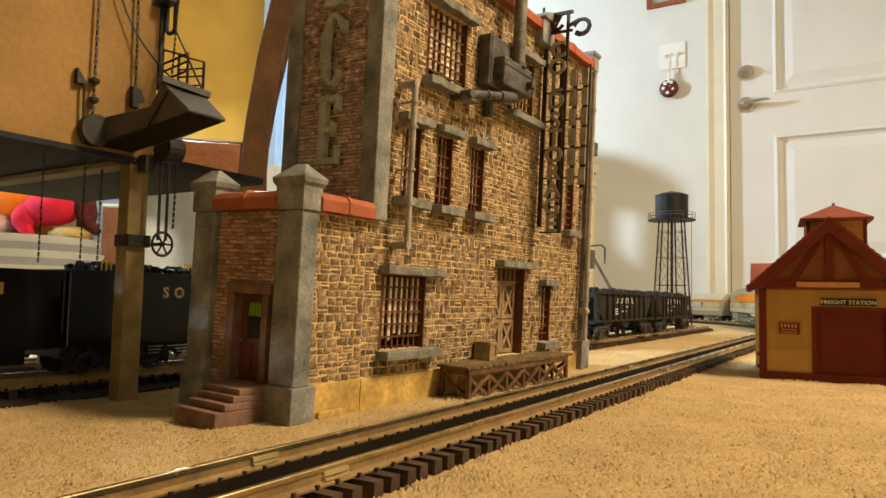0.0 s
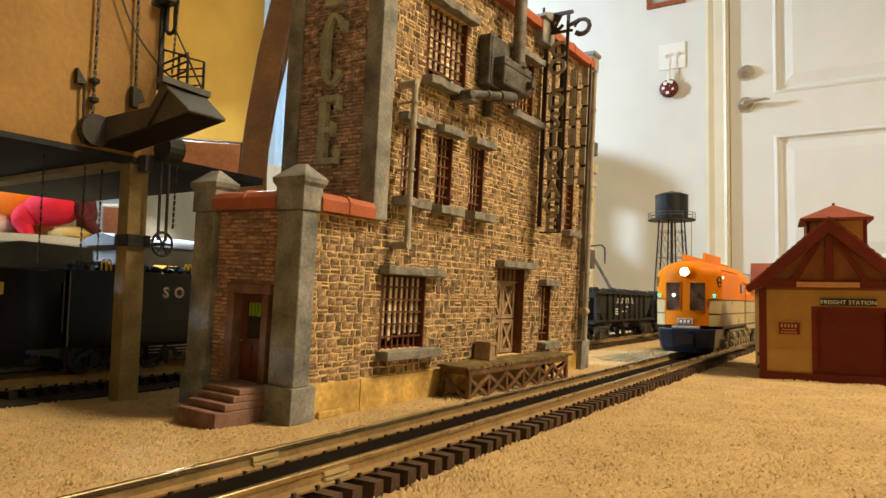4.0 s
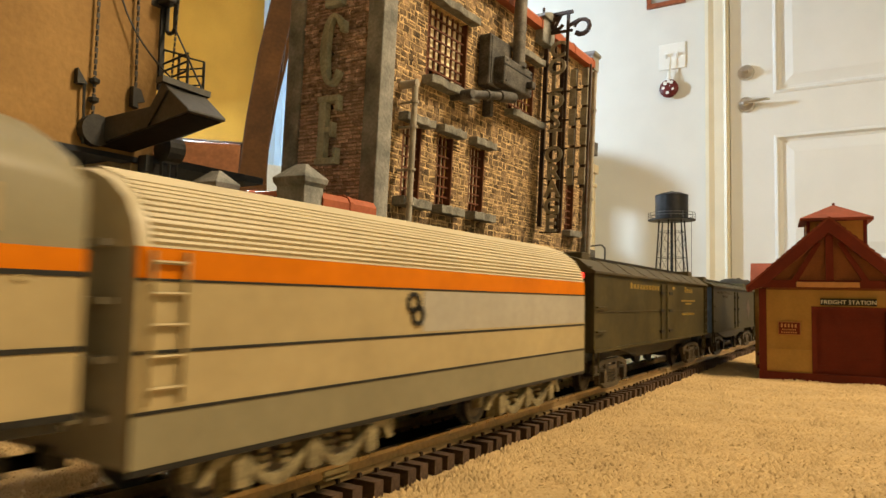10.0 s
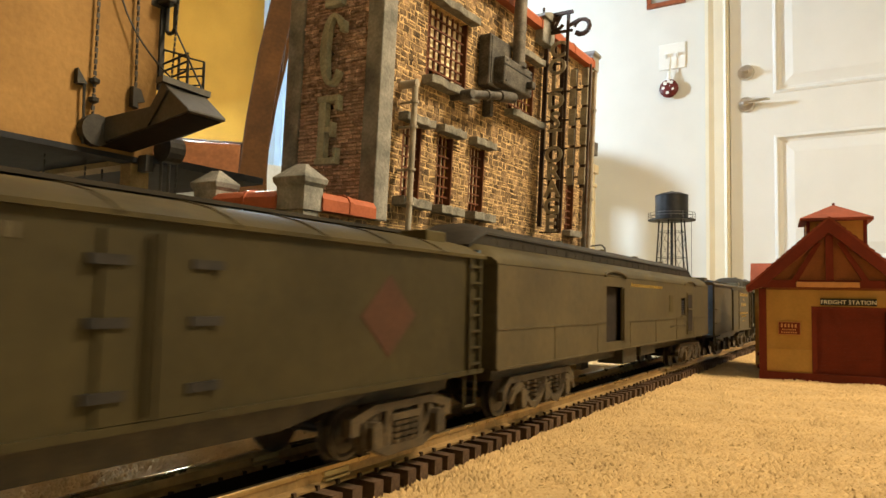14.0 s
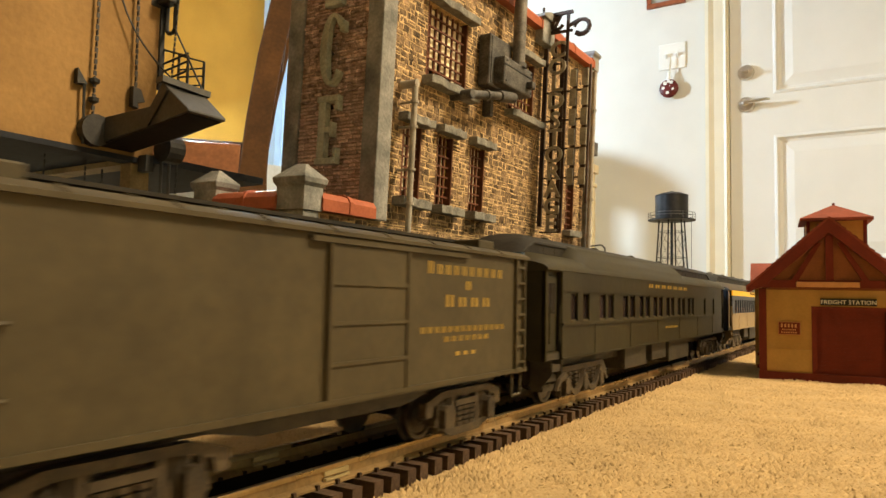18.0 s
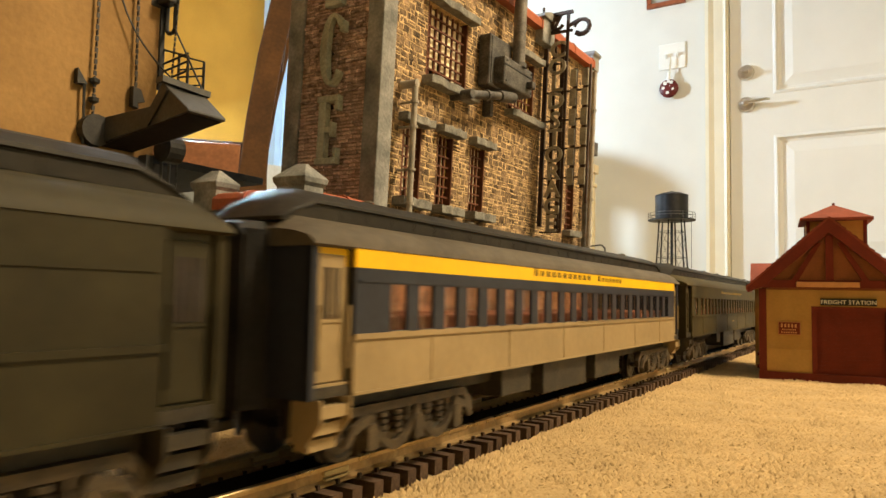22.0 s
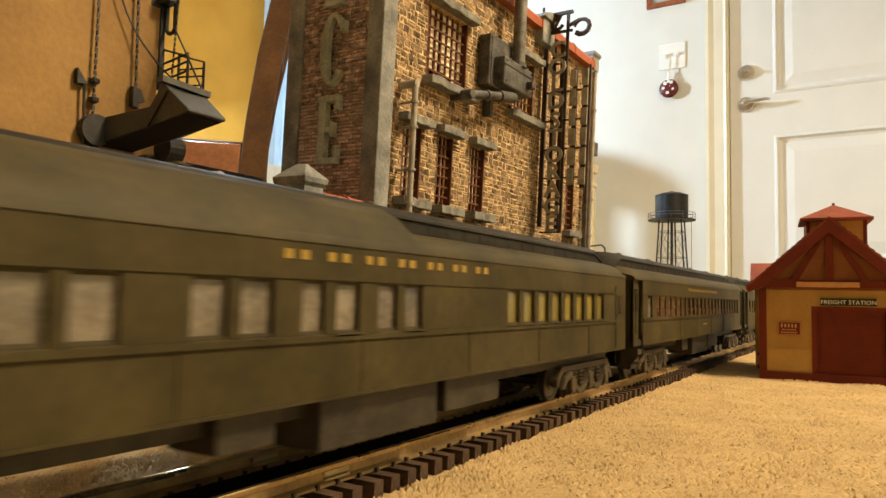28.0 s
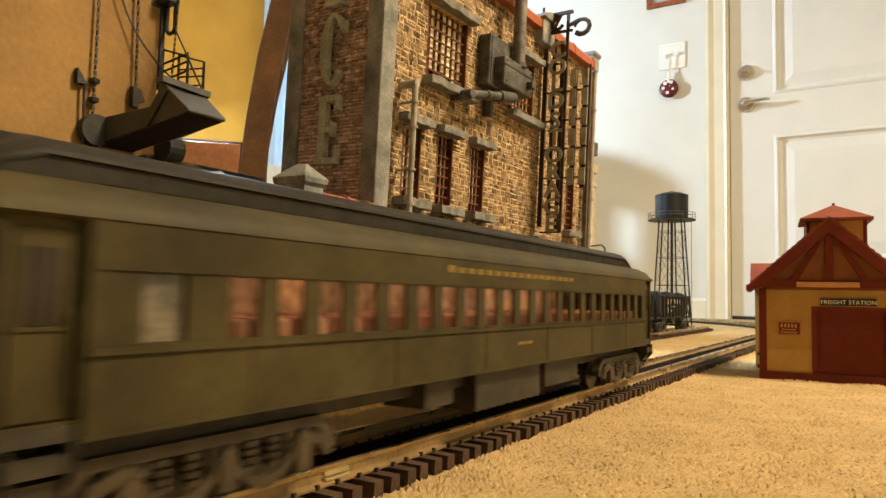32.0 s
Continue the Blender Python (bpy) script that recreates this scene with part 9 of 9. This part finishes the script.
rnd = random.Random(4)
stone_holes = [v[:4] for v in OPEN.values()] + [DOOR]
lay_blocks(FRONT_WALL, "stone", "stone", block_rows(0.0120, 0.0570, 0.0190, 0.1112, [], 0.0043, 0.0038, 0.0100, 0.00085, rnd), rnd, WF, 0.00026, lambda a, z, e: (e, a, z), lambda a, z: True)
lay_blocks(FRONT_WALL, "stone", "stone", block_rows(0.0570, 0.3780, 0.0190, 0.1112, stone_holes, 0.0041, 0.0036, 0.0098, 0.00085, rnd), rnd, WF, 0.00026, lambda a, z, e: (e, a, z), lambda a, z: False)
lay_blocks(FRONT_WALL, "stone", "stone", block_rows(0.0700, 0.3780, 0.1112, TOP, stone_holes, 0.0040, 0.0036, 0.0096, 0.00085, rnd), rnd, WF, 0.00026, lambda a, z, e: (e, a, z), lambda a, z: False)
lay_blocks(PORCH_WALL, "brick", "brick", block_rows(-0.0705, -0.0180, 0.0010, 0.1112, [(-0.0588, -0.0225, 0.0, 0.0715)], 0.0023, 0.0042, 0.0082, 0.00045, rnd, False), rnd, -0.0046, 0.0009, lambda a, z, e: (a, -e, z), lambda a, z: True)
lay_blocks(SIDE_WALL, "brick", "brick_dark", block_rows(-0.0672, -0.0120, 0.1100, TOP, [], 0.0023, 0.0042, 0.0082, 0.00045, rnd, False), rnd, -0.0586, 0.0009, lambda a, z, e: (a, -e, z), lambda a, z: z < 0.20)


# ---- carpet pile: short leaning tufts where the camera looks over the floor ----
def carpet_pile():
    rng = np.random.default_rng(7)
    spots = []
    for r0, r1, pitch_, size in ((0.12, 0.45, 0.0016, 1.0), (0.45, 0.95, 0.0027, 1.35), (0.95, 2.0, 0.0058, 2.4)):
        gx, gy = np.meshgrid(np.arange(-2.0, 0.35, pitch_), np.arange(0.0, 2.1, pitch_))
        p = np.stack([gx.ravel(), gy.ravel()], 1)
        p += rng.uniform(-0.5, 0.5, p.shape) * pitch_
        dx, dy = p[:, 0] - 0.168, p[:, 1]
        d = np.hypot(dx, dy)
        az = np.degrees(np.arctan2(-dx, dy))
        keep = (d > r0) & (d <= r1) & (az > -5) & (az < 68)
        keep &= ~((np.abs(p[:, 0]) < 0.0275) & (p[:, 1] < 1.7))
        keep &= ~((np.abs(p[:, 0] - SHED_X + 0.06) < 0.110) & (p[:, 1] < 0.62))
        keep &= ~((np.abs(p[:, 0] + 0.180) < 0.026) & (p[:, 1] > 0.76) & (p[:, 1] < 1.75))
        keep &= ~((p[:, 0] > -0.175) & (p[:, 0] < -0.088) & (p[:, 1] > 0.270) & (p[:, 1] < 0.66))
        q = p[keep]
        spots.append(np.concatenate([q, np.full((len(q), 1), size)], 1))
    a = np.concatenate(spots)
    n = len(a)
    wave = 0.0007 * np.sin(a[:, 0] * 130 + 2 * np.sin(a[:, 1] * 60)) * np.cos(a[:, 1] * 110)
    # the pile stands up against the ends of the ties
    side = np.abs(np.abs(a[:, 0]) - 0.033)
    rise = np.where((a[:, 1] < 1.7) & (side < 0.012), 0.0012 * (1 - side / 0.012), 0.0)
    hgt = rng.uniform(0.0014, 0.0017, n) + wave + rise
    rad = rng.uniform(0.0012, 0.0020, n) * a[:, 2]
    turn = rng.uniform(0, 2 * pi, n)
    lean = rng.normal(0, 0.0006, (n, 2))
    v = np.zeros((n, 4, 3), dtype=np.float32)
    for k in range(3):
        v[:, k, 0] = a[:, 0] + rad * np.cos(turn + k * 2.0944)
        v[:, k, 1] = a[:, 1] + rad * np.sin(turn + k * 2.0944)
        v[:, k, 2] = -0.0004
    v[:, 3, :2] = a[:, :2] + lean
    v[:, 3, 2] = np.maximum(0.0004, hgt * (0.6 + 0.4 * np.minimum(1.5, a[:, 2])) - 0.0006)
    base = (np.arange(n) * 4)[:, None]
    f = np.concatenate([base + np.array([0, 1, 3]), base + np.array([1, 2, 3]), base + np.array([2, 0, 3])], 1).reshape(-1, 3).astype(np.int32)
    me = bpy.data.meshes.new("carpet_pile")
    me.vertices.add(n * 4)
    me.vertices.foreach_set("co", v.ravel())
    me.loops.add(len(f) * 3)
    me.loops.foreach_set("vertex_index", f.ravel())
    me.polygons.add(len(f))
    me.polygons.foreach_set("loop_start", np.arange(0, len(f) * 3, 3, dtype=np.int32))
    me.update(calc_edges=True)
    me.materials.append(M["carpet"])
    tagged(new("carpet_pile", me), "soft beige carpet tufts", kind="stuff")


carpet_pile()


# ---- what moves: the train runs along the loop towards the camera and past it ----
# way gone along the loop at each full second
GONE = [-1.990, -1.763, -1.536, -1.309, -1.080, -0.852, -0.6275, -0.412, -0.192, 0.0, 0.212, 0.42, 0.618, 0.801, 0.98, 1.157, 1.33,
        1.497, 1.662, 1.817, 1.978, 2.146, 2.333, 2.52, 2.7, 2.881, 3.066, 3.253, 3.443, 3.637, 3.841, 4.066, 4.312]


def gone(t):
    """Smooth way gone at t seconds (cubic through the full seconds)."""
    i = min(int(t), 31)
    f = t - i
    def g(k):
        return GONE[k] if 0 <= k <= 32 else (2 * GONE[0] - GONE[1] if k < 0 else 2 * GONE[32] - GONE[31])
    a, b, c, d = g(i - 1), g(i), g(i + 1), g(i + 2)
    return 0.5 * (2 * b + (c - a) * f + (2 * a - 5 * b + 4 * c - d) * f * f + (3 * b - a - 3 * c + d) * f ** 3)


def car_pose(t, front, rear):
    """A car stands on the loop by its two trucks."""
    L = rear - front
    g = gone(t)
    xa, ya, _ = on_loop(front + 0.16 * L - g)
    xb, yb, _ = on_loop(rear - 0.16 * L - g)
    return pose((xa + xb) / 2, (ya + yb) / 2, 0, 0, 0, math.degrees(atan2(ya - yb, xa - xb)))


def motions():
    # the steam engine runs away along the rear track and halts behind the ice house
    rows = []
    for k in range(65):
        t = k * 0.5
        y = 0.168 + 0.133 * t if t <= 8.0 else 1.232 + 0.133 * 1.1 * (1 - math.exp(-(t - 8.0) / 1.1))
        rows.append((t, pose(REAR_X, y - 0.280, 0, 0, 0, 90)))
    walk(STEAM, rows)
    for car, front, rear in TRAIN:
        walk(car, [(k * 0.5, car_pose(k * 0.5, front, rear)) for k in range(65)])


motions()
